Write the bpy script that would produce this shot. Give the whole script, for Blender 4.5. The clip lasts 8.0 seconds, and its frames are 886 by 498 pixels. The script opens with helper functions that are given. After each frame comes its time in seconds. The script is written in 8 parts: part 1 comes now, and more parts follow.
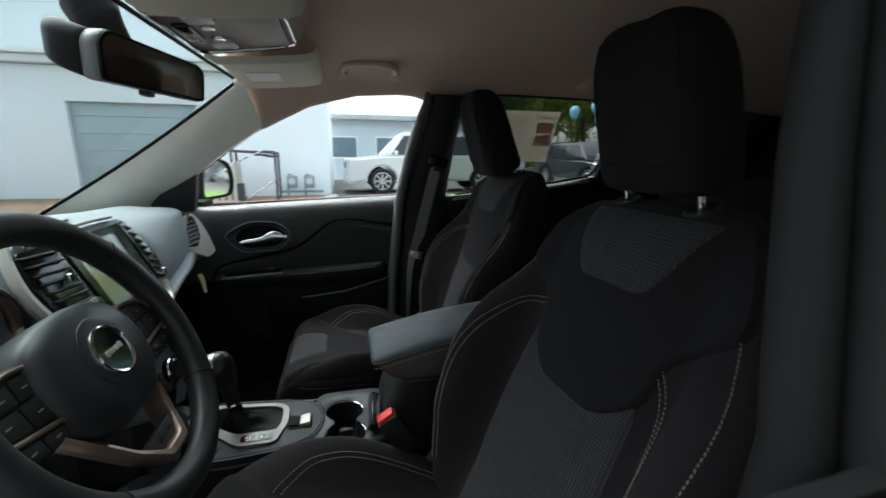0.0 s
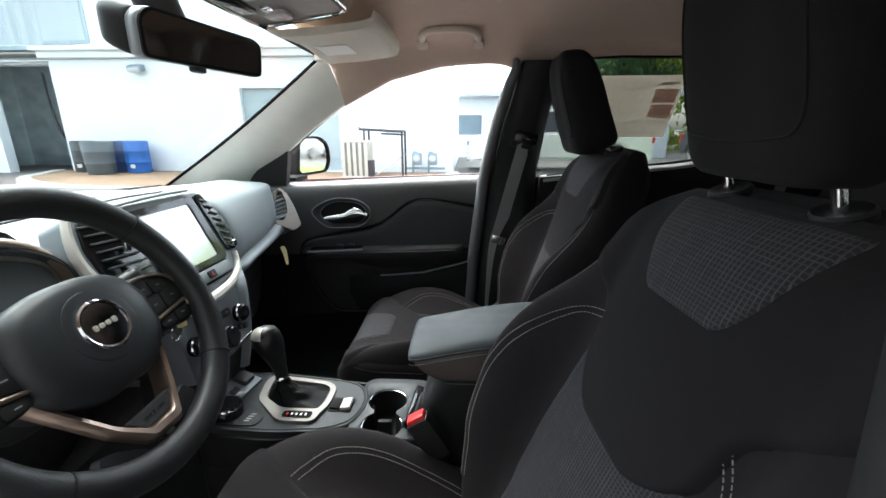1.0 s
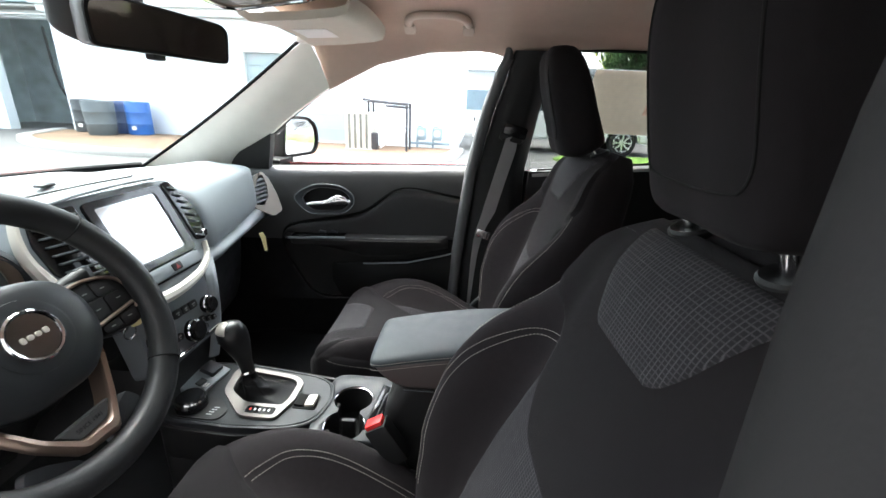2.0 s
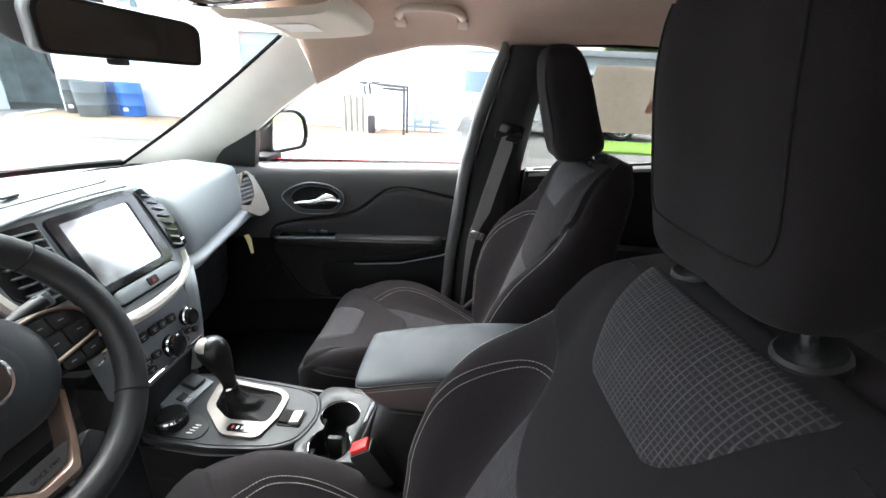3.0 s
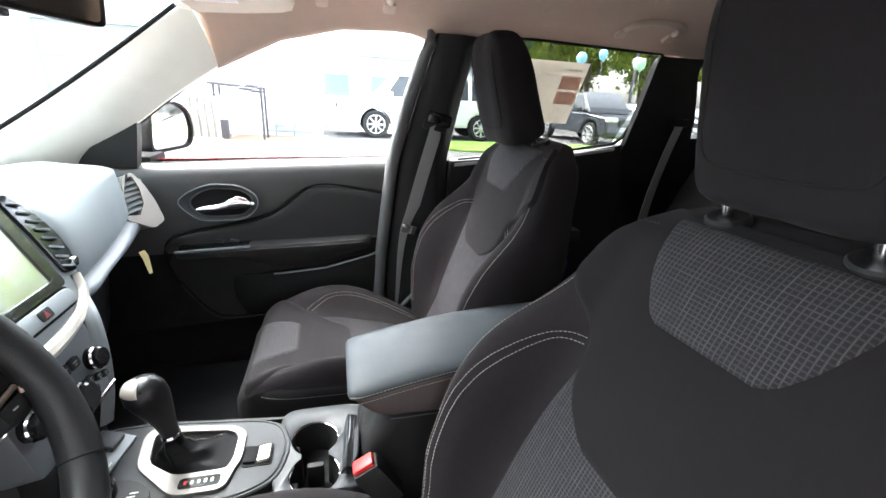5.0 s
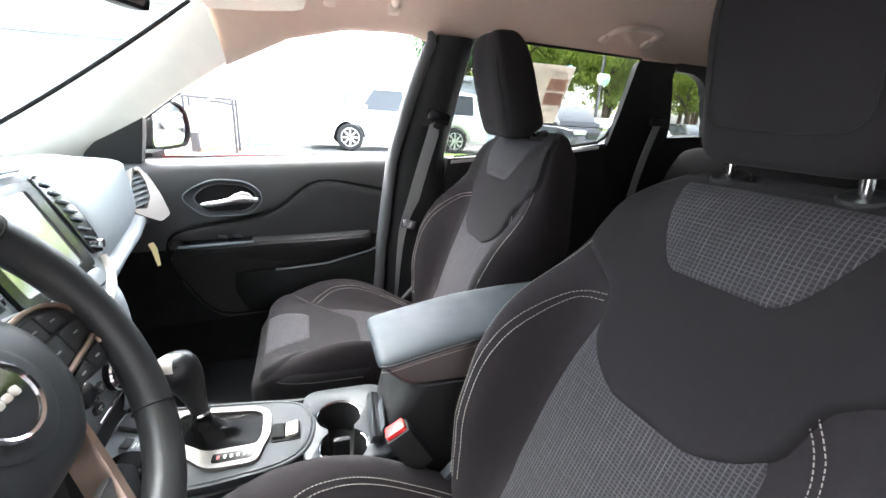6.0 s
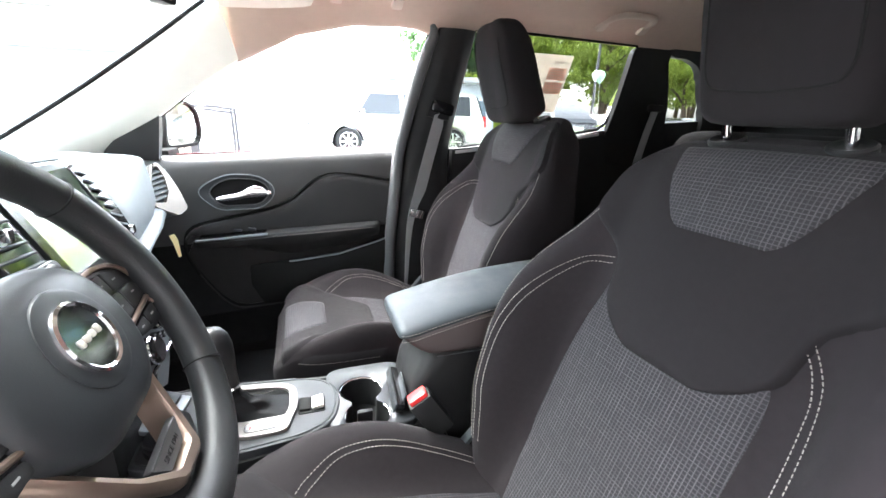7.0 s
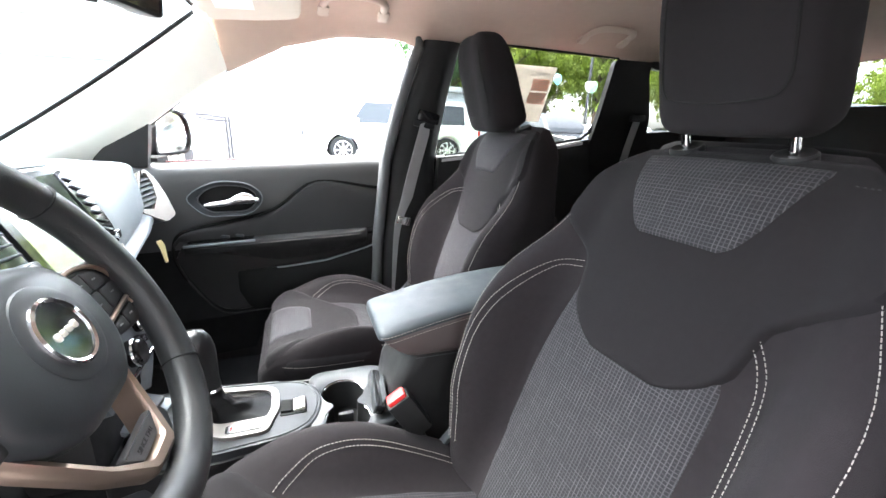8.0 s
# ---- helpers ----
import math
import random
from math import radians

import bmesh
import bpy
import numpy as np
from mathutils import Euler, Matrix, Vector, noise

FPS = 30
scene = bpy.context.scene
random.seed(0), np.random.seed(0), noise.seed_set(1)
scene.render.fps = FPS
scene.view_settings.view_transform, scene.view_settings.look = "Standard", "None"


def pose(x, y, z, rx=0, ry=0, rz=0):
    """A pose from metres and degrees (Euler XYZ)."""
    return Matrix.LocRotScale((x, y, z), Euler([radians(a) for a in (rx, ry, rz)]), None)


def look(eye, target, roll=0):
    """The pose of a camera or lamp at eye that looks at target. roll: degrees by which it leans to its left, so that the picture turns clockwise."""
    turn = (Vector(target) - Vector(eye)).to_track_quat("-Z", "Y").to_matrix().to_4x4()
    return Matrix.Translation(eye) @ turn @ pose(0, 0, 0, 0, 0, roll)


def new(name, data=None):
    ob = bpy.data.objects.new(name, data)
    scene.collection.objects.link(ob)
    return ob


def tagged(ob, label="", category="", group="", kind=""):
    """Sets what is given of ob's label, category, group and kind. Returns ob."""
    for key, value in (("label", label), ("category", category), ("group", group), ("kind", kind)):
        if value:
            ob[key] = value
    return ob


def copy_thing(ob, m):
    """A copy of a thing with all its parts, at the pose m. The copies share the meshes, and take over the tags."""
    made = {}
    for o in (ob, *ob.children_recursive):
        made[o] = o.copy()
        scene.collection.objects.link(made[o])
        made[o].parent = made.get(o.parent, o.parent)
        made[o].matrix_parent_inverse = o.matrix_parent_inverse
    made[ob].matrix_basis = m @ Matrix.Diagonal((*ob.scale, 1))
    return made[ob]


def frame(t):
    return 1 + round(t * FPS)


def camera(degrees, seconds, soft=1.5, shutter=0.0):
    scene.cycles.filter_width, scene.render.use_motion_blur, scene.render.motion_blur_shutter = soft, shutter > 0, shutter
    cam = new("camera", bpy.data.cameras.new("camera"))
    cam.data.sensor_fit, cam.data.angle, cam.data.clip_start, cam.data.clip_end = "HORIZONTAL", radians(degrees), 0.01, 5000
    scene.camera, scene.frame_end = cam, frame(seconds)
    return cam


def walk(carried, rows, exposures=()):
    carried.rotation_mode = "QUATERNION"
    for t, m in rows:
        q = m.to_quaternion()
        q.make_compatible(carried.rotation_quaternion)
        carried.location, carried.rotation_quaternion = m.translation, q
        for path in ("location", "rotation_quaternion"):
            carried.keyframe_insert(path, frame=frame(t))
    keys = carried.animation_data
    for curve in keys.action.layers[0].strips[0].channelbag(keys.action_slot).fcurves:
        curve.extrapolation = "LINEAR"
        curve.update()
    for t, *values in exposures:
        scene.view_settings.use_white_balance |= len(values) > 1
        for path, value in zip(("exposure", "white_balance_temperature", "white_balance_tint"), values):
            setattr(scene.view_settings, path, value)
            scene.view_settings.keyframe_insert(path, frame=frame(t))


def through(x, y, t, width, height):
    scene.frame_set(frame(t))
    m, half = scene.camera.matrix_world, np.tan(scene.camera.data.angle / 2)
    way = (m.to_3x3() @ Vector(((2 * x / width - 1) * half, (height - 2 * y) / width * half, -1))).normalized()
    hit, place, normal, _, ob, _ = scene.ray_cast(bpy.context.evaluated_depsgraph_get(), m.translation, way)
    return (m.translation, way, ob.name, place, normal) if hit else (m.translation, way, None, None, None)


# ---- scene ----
# ---------------------------------------------------------------- camera
cam = camera(93.3, 8.0, soft=1.5, shutter=0.3)
METRES, EYE, TILT, LEAN, TURN = 0.8, 1.28, -12.9, -0.5, -13.5
ROWS = [
    (0.0, 0.0, 0.0, 0.0, 0.0, 0.0, 0.0),
    (0.5, 0.0922, 0.1132, 0.0127, 12.06, -1.37, -3.03),
    (1.0, 0.1626, 0.1627, 0.028, 16.58, -3.37, -3.18),
    (1.5, 0.2076, 0.1899, 0.0583, 17.36, -5.12, -5.5),
    (3.0, 0.2218, 0.2828, 0.1773, 16.92, -9.1, -6.07),
    (3.5, 0.1871, 0.3079, 0.1744, 13.19, -8.99, -6.39),
    (4.0, 0.1136, 0.318, 0.1622, 7.73, -9.29, -4.85),
    (4.5, 0.042, 0.3102, 0.1437, 2.93, -8.45, -3.51),
    (6.0, -0.1309, 0.2269, 0.0324, -4.7, -5.21, -1.85),
    (6.5, -0.1579, 0.2046, -0.0017, -4.07, -5.04, -1.31),
    (7.0, -0.1645, 0.1775, -0.0251, -4.75, -4.91, 0.02),
    (7.5, -0.1403, 0.1551, -0.0324, -5.53, -4.38, 0.44),
    (8.0, -0.1287, 0.1446, -0.0319, -5.41, -3.76, -0.03),
]
EXPOSE = [(0.0, 2.05, 6000, 0), (0.4, 2.70, 6150, 3), (1.0, 3.12, 6200, 5), (1.5, 3.38, 6250, 6), (3.0, 3.98, 6300, 9), (4.5, 4.23, 6300, 9), (6.0, 4.73, 6250, 10), (8.0, 4.97, 6250, 10)]
walk(cam, [(t, pose(0, 0, EYE, TILT, LEAN, TURN) @ pose(METRES * x, METRES * y, METRES * z, 90 + pitch, roll, yaw)) for t, x, y, z, yaw, pitch, roll in ROWS], EXPOSE)

# ---------------------------------------------------------------- light: bright overcast day
SUN_EL, SUN_AZ = 58.0, -45.0
world = bpy.data.worlds.new("overcast_sky")
scene.world = world
world.use_nodes = True
wn, wl = world.node_tree.nodes, world.node_tree.links
sky = wn.new("ShaderNodeTexSky")
sky.sky_type = "NISHITA"
sky.sun_disc = False
sky.sun_elevation, sky.sun_rotation = radians(SUN_EL), radians(SUN_AZ)
sky.dust_density, sky.air_density, sky.ozone_density = 4.0, 1.0, 1.0
hsv = wn.new("ShaderNodeHueSaturation")
hsv.inputs["Saturation"].default_value = 0.35
wl.new(sky.outputs[0], hsv.inputs["Color"])
wl.new(hsv.outputs[0], wn["Background"].inputs["Color"])
wn["Background"].inputs["Strength"].default_value = 0.15
sun = new("sun", bpy.data.lights.new("sun", "SUN"))
sun.data.energy, sun.data.angle, sun.data.color = 0.8, radians(60), (1.0, 0.96, 0.9)
az, el = radians(SUN_AZ), radians(SUN_EL)
sun.matrix_world = look((0, 0, 0), (-math.sin(az) * math.cos(el), -math.cos(az) * math.cos(el), -math.sin(el)))
sun.location = (-5, 6, 14)

# ---------------------------------------------------------------- materials


def rgba(c):
    return (c[0], c[1], c[2], 1.0)


def mat(name, colour, rough=0.6, metal=0.0, vary=0.15, scale=30.0, bump=0.1, bump_scale=400.0, dist=0.0006, coat=0.0, uv=False, sheen=0.0, spec=0.5, big=3.0):
    """A plain surface with variation at two scales and a fine relief."""
    m = bpy.data.materials.new(name)
    m.use_nodes = True
    n, l = m.node_tree.nodes, m.node_tree.links
    b = n["Principled BSDF"]
    co = n.new("ShaderNodeTexCoord")
    src = co.outputs["UV"] if uv else co.outputs["Object"]
    n1, n2, n3 = n.new("ShaderNodeTexNoise"), n.new("ShaderNodeTexNoise"), n.new("ShaderNodeTexNoise")
    for t, s, d in ((n1, scale, 6), (n2, big, 3), (n3, bump_scale, 2)):
        t.inputs["Scale"].default_value, t.inputs["Detail"].default_value = s, d
        l.new(src, t.inputs["Vector"])
    add = n.new("ShaderNodeMath")
    add.operation = "ADD"
    l.new(n1.outputs["Fac"], add.inputs[0])
    l.new(n2.outputs["Fac"], add.inputs[1])
    ramp = n.new("ShaderNodeMapRange")
    ramp.inputs["From Min"].default_value, ramp.inputs["From Max"].default_value = 0.6, 1.4
    ramp.inputs["To Min"].default_value, ramp.inputs["To Max"].default_value = 1 - vary, 1 + vary
    l.new(add.outputs[0], ramp.inputs["Value"])
    mul = n.new("ShaderNodeMix")
    mul.data_type, mul.blend_type = "RGBA", "MULTIPLY"
    mul.inputs["Factor"].default_value = 1.0
    mul.inputs["A"].default_value = rgba(colour)
    l.new(ramp.outputs[0], mul.inputs["B"])
    l.new(mul.outputs["Result"], b.inputs["Base Color"])
    rr = n.new("ShaderNodeMapRange")
    rr.inputs["From Min"].default_value, rr.inputs["From Max"].default_value = 0.3, 0.7
    rr.inputs["To Min"].default_value, rr.inputs["To Max"].default_value = max(rough - 0.08, 0.02), min(rough + 0.08, 1)
    l.new(n1.outputs["Fac"], rr.inputs["Value"])
    l.new(rr.outputs[0], b.inputs["Roughness"])
    b.inputs["Metallic"].default_value = metal
    b.inputs["Coat Weight"].default_value = coat
    b.inputs["Coat Roughness"].default_value = 0.08
    b.inputs["Sheen Weight"].default_value = sheen
    b.inputs["Specular IOR Level"].default_value = spec
    if bump:
        bp = n.new("ShaderNodeBump")
        bp.inputs["Strength"].default_value, bp.inputs["Distance"].default_value = bump, dist
        l.new(n3.outputs["Fac"], bp.inputs["Height"])
        l.new(bp.outputs[0], b.inputs["Normal"])
    return m


def weave_mat(name, dark, light, pitch=0.0056, gain=1.0):
    """Woven cloth: an uneven lattice of pale threads over a dark ground, in metres of UV."""
    m = bpy.data.materials.new(name)
    m.use_nodes = True
    n, l = m.node_tree.nodes, m.node_tree.links
    b = n["Principled BSDF"]
    co = n.new("ShaderNodeTexCoord")
    sep = n.new("ShaderNodeSeparateXYZ")
    l.new(co.outputs["UV"], sep.inputs[0])

    def math_node(op, a, c=None):
        k = n.new("ShaderNodeMath")
        k.operation = op
        for i, v in enumerate((a, c)):
            if v is None:
                continue
            if isinstance(v, (int, float)):
                k.inputs[i].default_value = v
            else:
                l.new(v, k.inputs[i])
        return k.outputs[0]

    def threads(axis, other, p, stretch):
        x = math_node("MULTIPLY", sep.outputs[axis], 1 / p)
        wob = n.new("ShaderNodeTexNoise")
        wob.inputs["Scale"].default_value, wob.inputs["Detail"].default_value = 1.0, 3
        cmb = n.new("ShaderNodeCombineXYZ")
        l.new(math_node("MULTIPLY", sep.outputs[axis], 260), cmb.inputs[0])
        l.new(math_node("MULTIPLY", sep.outputs[other], stretch), cmb.inputs[1])
        l.new(cmb.outputs[0], wob.inputs["Vector"])
        f = math_node("PINGPONG", x, 0.5)
        line = n.new("ShaderNodeMapRange")
        line.inputs["From Min"].default_value, line.inputs["From Max"].default_value = 0.05, 0.19
        line.inputs["To Min"].default_value, line.inputs["To Max"].default_value = 1, 0
        l.new(f, line.inputs["Value"])
        amp = n.new("ShaderNodeMapRange")
        amp.inputs["From Min"].default_value, amp.inputs["From Max"].default_value = 0.30, 0.70
        amp.inputs["To Min"].default_value, amp.inputs["To Max"].default_value = 0.2, 1
        l.new(wob.outputs["Fac"], amp.inputs["Value"])
        return math_node("MULTIPLY", line.outputs[0], amp.outputs[0])

    tx, ty = threads(0, 1, pitch, 24), threads(1, 0, pitch * 0.9, 24)
    fac = math_node("MAXIMUM", tx, math_node("MULTIPLY", ty, 0.8))
    grain = n.new("ShaderNodeTexNoise")
    grain.inputs["Scale"].default_value, grain.inputs["Detail"].default_value = 900, 2
    l.new(co.outputs["UV"], grain.inputs["Vector"])
    fac2 = math_node("MULTIPLY", fac, math_node("ADD", grain.outputs["Fac"], 0.3 * gain))
    mix = n.new("ShaderNodeMix")
    mix.data_type = "RGBA"
    mix.inputs["A"].default_value, mix.inputs["B"].default_value = rgba(dark), rgba(light)
    l.new(fac2, mix.inputs["Factor"])
    l.new(mix.outputs["Result"], b.inputs["Base Color"])
    b.inputs["Roughness"].default_value, b.inputs["Sheen Weight"].default_value, b.inputs["Specular IOR Level"].default_value = 0.9, 0.03, 0.1
    bp = n.new("ShaderNodeBump")
    bp.inputs["Strength"].default_value, bp.inputs["Distance"].default_value = 0.5, 0.0006
    l.new(fac2, bp.inputs["Height"])
    l.new(bp.outputs[0], b.inputs["Normal"])
    return m


def glass_mat(name, colour, rough=0.0, ior=1.15):
    m = bpy.data.materials.new(name)
    m.use_nodes = True
    b = m.node_tree.nodes["Principled BSDF"]
    b.inputs["Base Color"].default_value = rgba(colour)
    b.inputs["Transmission Weight"].default_value, b.inputs["Roughness"].default_value, b.inputs["IOR"].default_value = 1.0, rough, ior
    return m


def shade_glass_mat(name, colour):
    """Thin laminated glass that dims the daylight passing through it."""
    m = bpy.data.materials.new(name)
    m.use_nodes = True
    n, l = m.node_tree.nodes, m.node_tree.links
    n.remove(n["Principled BSDF"])
    tr, gl, mx = n.new("ShaderNodeBsdfTransparent"), n.new("ShaderNodeBsdfGlossy"), n.new("ShaderNodeMixShader")
    tr.inputs["Color"].default_value = rgba(colour)
    gl.inputs["Roughness"].default_value = 0.0
    mx.inputs[0].default_value = 0.03
    l.new(tr.outputs[0], mx.inputs[1])
    l.new(gl.outputs[0], mx.inputs[2])
    l.new(mx.outputs[0], n["Material Output"].inputs["Surface"])
    return m


def paper_mat(name, colour, through=0.5):
    """Thin printed paper that lets daylight shine through from behind."""
    m = bpy.data.materials.new(name)
    m.use_nodes = True
    n, l = m.node_tree.nodes, m.node_tree.links
    b = n["Principled BSDF"]
    b.inputs["Base Color"].default_value, b.inputs["Roughness"].default_value = rgba(colour), 0.8
    tr = n.new("ShaderNodeBsdfTranslucent")
    co, no, rp = n.new("ShaderNodeTexCoord"), n.new("ShaderNodeTexNoise"), n.new("ShaderNodeMix")
    no.inputs["Scale"].default_value = 60
    l.new(co.outputs["Object"], no.inputs["Vector"])
    rp.data_type = "RGBA"
    rp.inputs["A"].default_value, rp.inputs["B"].default_value = rgba([c * 0.85 for c in colour]), rgba(colour)
    l.new(no.outputs["Fac"], rp.inputs["Factor"])
    l.new(rp.outputs["Result"], tr.inputs["Color"])
    l.new(rp.outputs["Result"], b.inputs["Base Color"])
    mix = n.new("ShaderNodeMixShader")
    mix.inputs[0].default_value = through
    l.new(b.outputs[0], mix.inputs[1])
    l.new(tr.outputs[0], mix.inputs[2])
    l.new(mix.outputs[0], n["Material Output"].inputs["Surface"])
    return m


def leaf_mat(name, colour, vary=0.45):
    """Thin leaves: a plain surface half of which lets daylight through."""
    m = mat(name, colour, 0.6, vary=vary, scale=0.9, bump=0.0, big=0.35)
    n, l = m.node_tree.nodes, m.node_tree.links
    b = n["Principled BSDF"]
    tr, mix = n.new("ShaderNodeBsdfTranslucent"), n.new("ShaderNodeMixShader")
    l.new(b.inputs["Base Color"].links[0].from_socket, tr.inputs["Color"])
    mix.inputs[0].default_value = 0.5
    l.new(b.outputs[0], mix.inputs[1])
    l.new(tr.outputs[0], mix.inputs[2])
    l.new(mix.outputs[0], n["Material Output"].inputs["Surface"])
    return m


CLOTH = mat("black_seat_cloth", (0.0156, 0.0139, 0.0151), 0.92, vary=0.2, scale=110, bump=0.6, bump_scale=1500, dist=0.0008, sheen=0.03, spec=0.08)
CLOTH_SIDE = mat("charcoal_bolster_cloth", (0.0185, 0.0158, 0.0172), 0.9, vary=0.2, scale=110, bump=0.6, bump_scale=1300, dist=0.0008, sheen=0.03, spec=0.08)
WEAVE = weave_mat("grey_lattice_cloth", (0.0244, 0.0232, 0.0256), (0.092, 0.087, 0.093), 0.0054)
STITCH = mat("tan_thread", (0.27, 0.25, 0.225), 0.8, vary=0.2, scale=200, bump=0)
PLASTIC = mat("black_grained_plastic", (0.012, 0.012, 0.0125), 0.55, vary=0.1, bump=0.3, bump_scale=900, dist=0.0005, spec=0.35)
PLASTIC_GREY = mat("dark_grey_trim_plastic", (0.044, 0.048, 0.053), 0.52, vary=0.1, bump=0.25, bump_scale=900, dist=0.0005, spec=0.3)
# Charcoal skin lifted to mid grey, with the windscreen glare in its colour.
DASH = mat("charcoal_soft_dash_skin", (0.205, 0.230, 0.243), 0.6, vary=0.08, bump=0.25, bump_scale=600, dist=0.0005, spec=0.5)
CONSOLE = mat("grey_console_plastic", (0.027, 0.029, 0.032), 0.5, vary=0.1, bump=0.25, bump_scale=900, dist=0.0005, spec=0.3)
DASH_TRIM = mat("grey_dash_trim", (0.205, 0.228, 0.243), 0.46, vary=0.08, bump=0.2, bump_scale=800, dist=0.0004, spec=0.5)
VENT_GREY = mat("pale_grey_vent_plastic", (0.30, 0.32, 0.335), 0.45, vary=0.06, bump=0.1, spec=0.5)
VENT_TRIM = mat("satin_pale_vent_trim", (0.46, 0.43, 0.385), 0.36, metal=0.5, vary=0.05, bump=0.05)
CUPGREY = mat("dark_grey_cup_plastic", (0.020, 0.022, 0.0245), 0.5, vary=0.08, bump=0.2, bump_scale=900, dist=0.0004, spec=0.45)
CLIMATE = mat("grey_climate_plastic", (0.112, 0.124, 0.134), 0.45, vary=0.08, bump=0.2, bump_scale=900, dist=0.0004, spec=0.5)
# Pale base stands for outside light reflected off the rear sills.
SILL_LIT = mat("smooth_sill_plastic", (0.50, 0.50, 0.50), 0.3, vary=0.05, bump=0, spec=0.8)
DOORSKIN = mat("charcoal_door_skin", (0.064, 0.066, 0.067), 0.45, vary=0.1, bump=0.3, bump_scale=700, dist=0.0005, spec=0.8)
GLOSS = mat("gloss_black_plastic", (0.012, 0.012, 0.013), 0.12, vary=0.1, bump=0)
LEATHER = mat("black_wheel_leather", (0.018, 0.0188, 0.0198), 0.44, vary=0.12, bump=0.4, bump_scale=600, dist=0.0006, spec=0.42)
HUB = mat("soft_black_hub_skin", (0.021, 0.0235, 0.026), 0.42, vary=0.08, bump=0.3, bump_scale=800, dist=0.0004, spec=0.42)
DARKCHROME = mat("dark_chrome_disc", (0.46, 0.47, 0.48), 0.10, metal=1.0, vary=0.03, bump=0)
BOOT = mat("matt_black_boot_leather", (0.0020, 0.0020, 0.0022), 0.45, vary=0.2, bump=0.4, bump_scale=500, dist=0.0005, spec=0.14)
KNOB = mat("smooth_black_knob_leather", (0.0085, 0.0088, 0.0095), 0.33, vary=0.1, bump=0.3, bump_scale=700, dist=0.0004, spec=0.42)
DIMRED = mat("dark_red_marking", (0.22, 0.02, 0.02), 0.5, vary=0.05, bump=0)
BASE_VINYL = mat("dark_brown_vinyl", (0.075, 0.060, 0.058), 0.55, vary=0.1, bump=0.35, bump_scale=500, dist=0.0006)
ARM_LEATHER = mat("armrest_vinyl", (0.043, 0.051, 0.057), 0.52, vary=0.08, bump=0.35, bump_scale=500, dist=0.0006, spec=0.35)
SILVER = mat("satin_silver_trim", (0.58, 0.545, 0.49), 0.38, metal=0.4, vary=0.05, bump=0.05)
BEZEL = mat("satin_pale_bronze_trim", (0.22, 0.203, 0.19), 0.42, metal=0.6, vary=0.05, bump=0.05)
BRONZE = mat("satin_champagne_trim", (0.37, 0.28, 0.23), 0.34, metal=0.9, vary=0.06, bump=0.05)
CHROME = mat("bright_chrome", (0.85, 0.85, 0.86), 0.08, metal=1.0, vary=0.03, bump=0)
# Darker and redder than the pillar cream: roof shade and red bounce coloured in.
HEADLINE = mat("beige_headliner_fabric", (0.57, 0.437, 0.358), 0.95, vary=0.05, scale=40, bump=0.3, bump_scale=1200, dist=0.0006, sheen=0.1, spec=0.2)
GRIP = mat("beige_grip_plastic", (0.61, 0.51, 0.43), 0.6, vary=0.05, bump=0.2, bump_scale=800, dist=0.0004)
VISOR = mat("beige_visor_vinyl", (0.64, 0.59, 0.50), 0.8, vary=0.05, bump=0.3, bump_scale=700, dist=0.0005)
OVERHEAD = mat("warm_grey_overhead_plastic", (0.30, 0.27, 0.235), 0.42, vary=0.06, bump=0.2, bump_scale=900, dist=0.0004)
INSERT = mat("black_door_insert_cloth", (0.036, 0.036, 0.037), 0.7, vary=0.12, bump=0.3, bump_scale=1100, dist=0.0005, spec=0.3)
PILLAR = mat("pale_pillar_plastic", (0.87, 0.845, 0.765), 0.7, vary=0.04, bump=0.25, bump_scale=900, dist=0.0004)
SEAL = mat("grey_seal_rubber", (0.10, 0.104, 0.106), 0.5, vary=0.1, bump=0.2)
RUBBER = mat("black_rubber", (0.013, 0.013, 0.013), 0.8, vary=0.15, bump=0.2, spec=0.12)
BELT = mat("grey_belt_webbing", (0.32, 0.32, 0.325), 0.75, vary=0.1, bump=0.4, bump_scale=700)
CARPET = mat("black_carpet", (0.020, 0.020, 0.021), 0.98, vary=0.3, bump=0.8, bump_scale=700, dist=0.003, spec=0.1)
REDPLASTIC = mat("red_release_button", (0.75, 0.03, 0.03), 0.4, vary=0.05, bump=0)
REDPAINT = mat("red_car_paint", (0.45, 0.015, 0.02), 0.3, vary=0.04, bump=0, coat=1.0)
WHITE_PLASTIC = mat("white_marking", (0.75, 0.75, 0.75), 0.6, vary=0.05, bump=0)
MARK_GREY = mat("grey_marking", (0.22, 0.22, 0.22), 0.6, vary=0.05, bump=0)
DRUM_POUCH = mat("dark_blue_fabric", (0.02, 0.025, 0.16), 0.8, vary=0.15, bump=0.3)
YELLOW = mat("pale_yellow_card", (0.80, 0.70, 0.35), 0.7, vary=0.08, bump=0.1)
PAPER = mat("white_paper", (0.80, 0.78, 0.74), 0.75, vary=0.05, bump=0.1)
LABEL = mat("white_label_film", (0.86, 0.85, 0.82), 0.5, vary=0.03, bump=0.0)
THIN_PAPER = paper_mat("backlit_paper", (0.74, 0.70, 0.64))
THIN_GREY = paper_mat("backlit_grey_print", (0.72, 0.69, 0.65), 0.7)
THIN_RED = paper_mat("backlit_maroon_print", (0.82, 0.64, 0.58), 0.7)
MIRROR = mat("mirror_glass", (0.78, 0.78, 0.78), 0.02, metal=1.0, vary=0.0, bump=0)
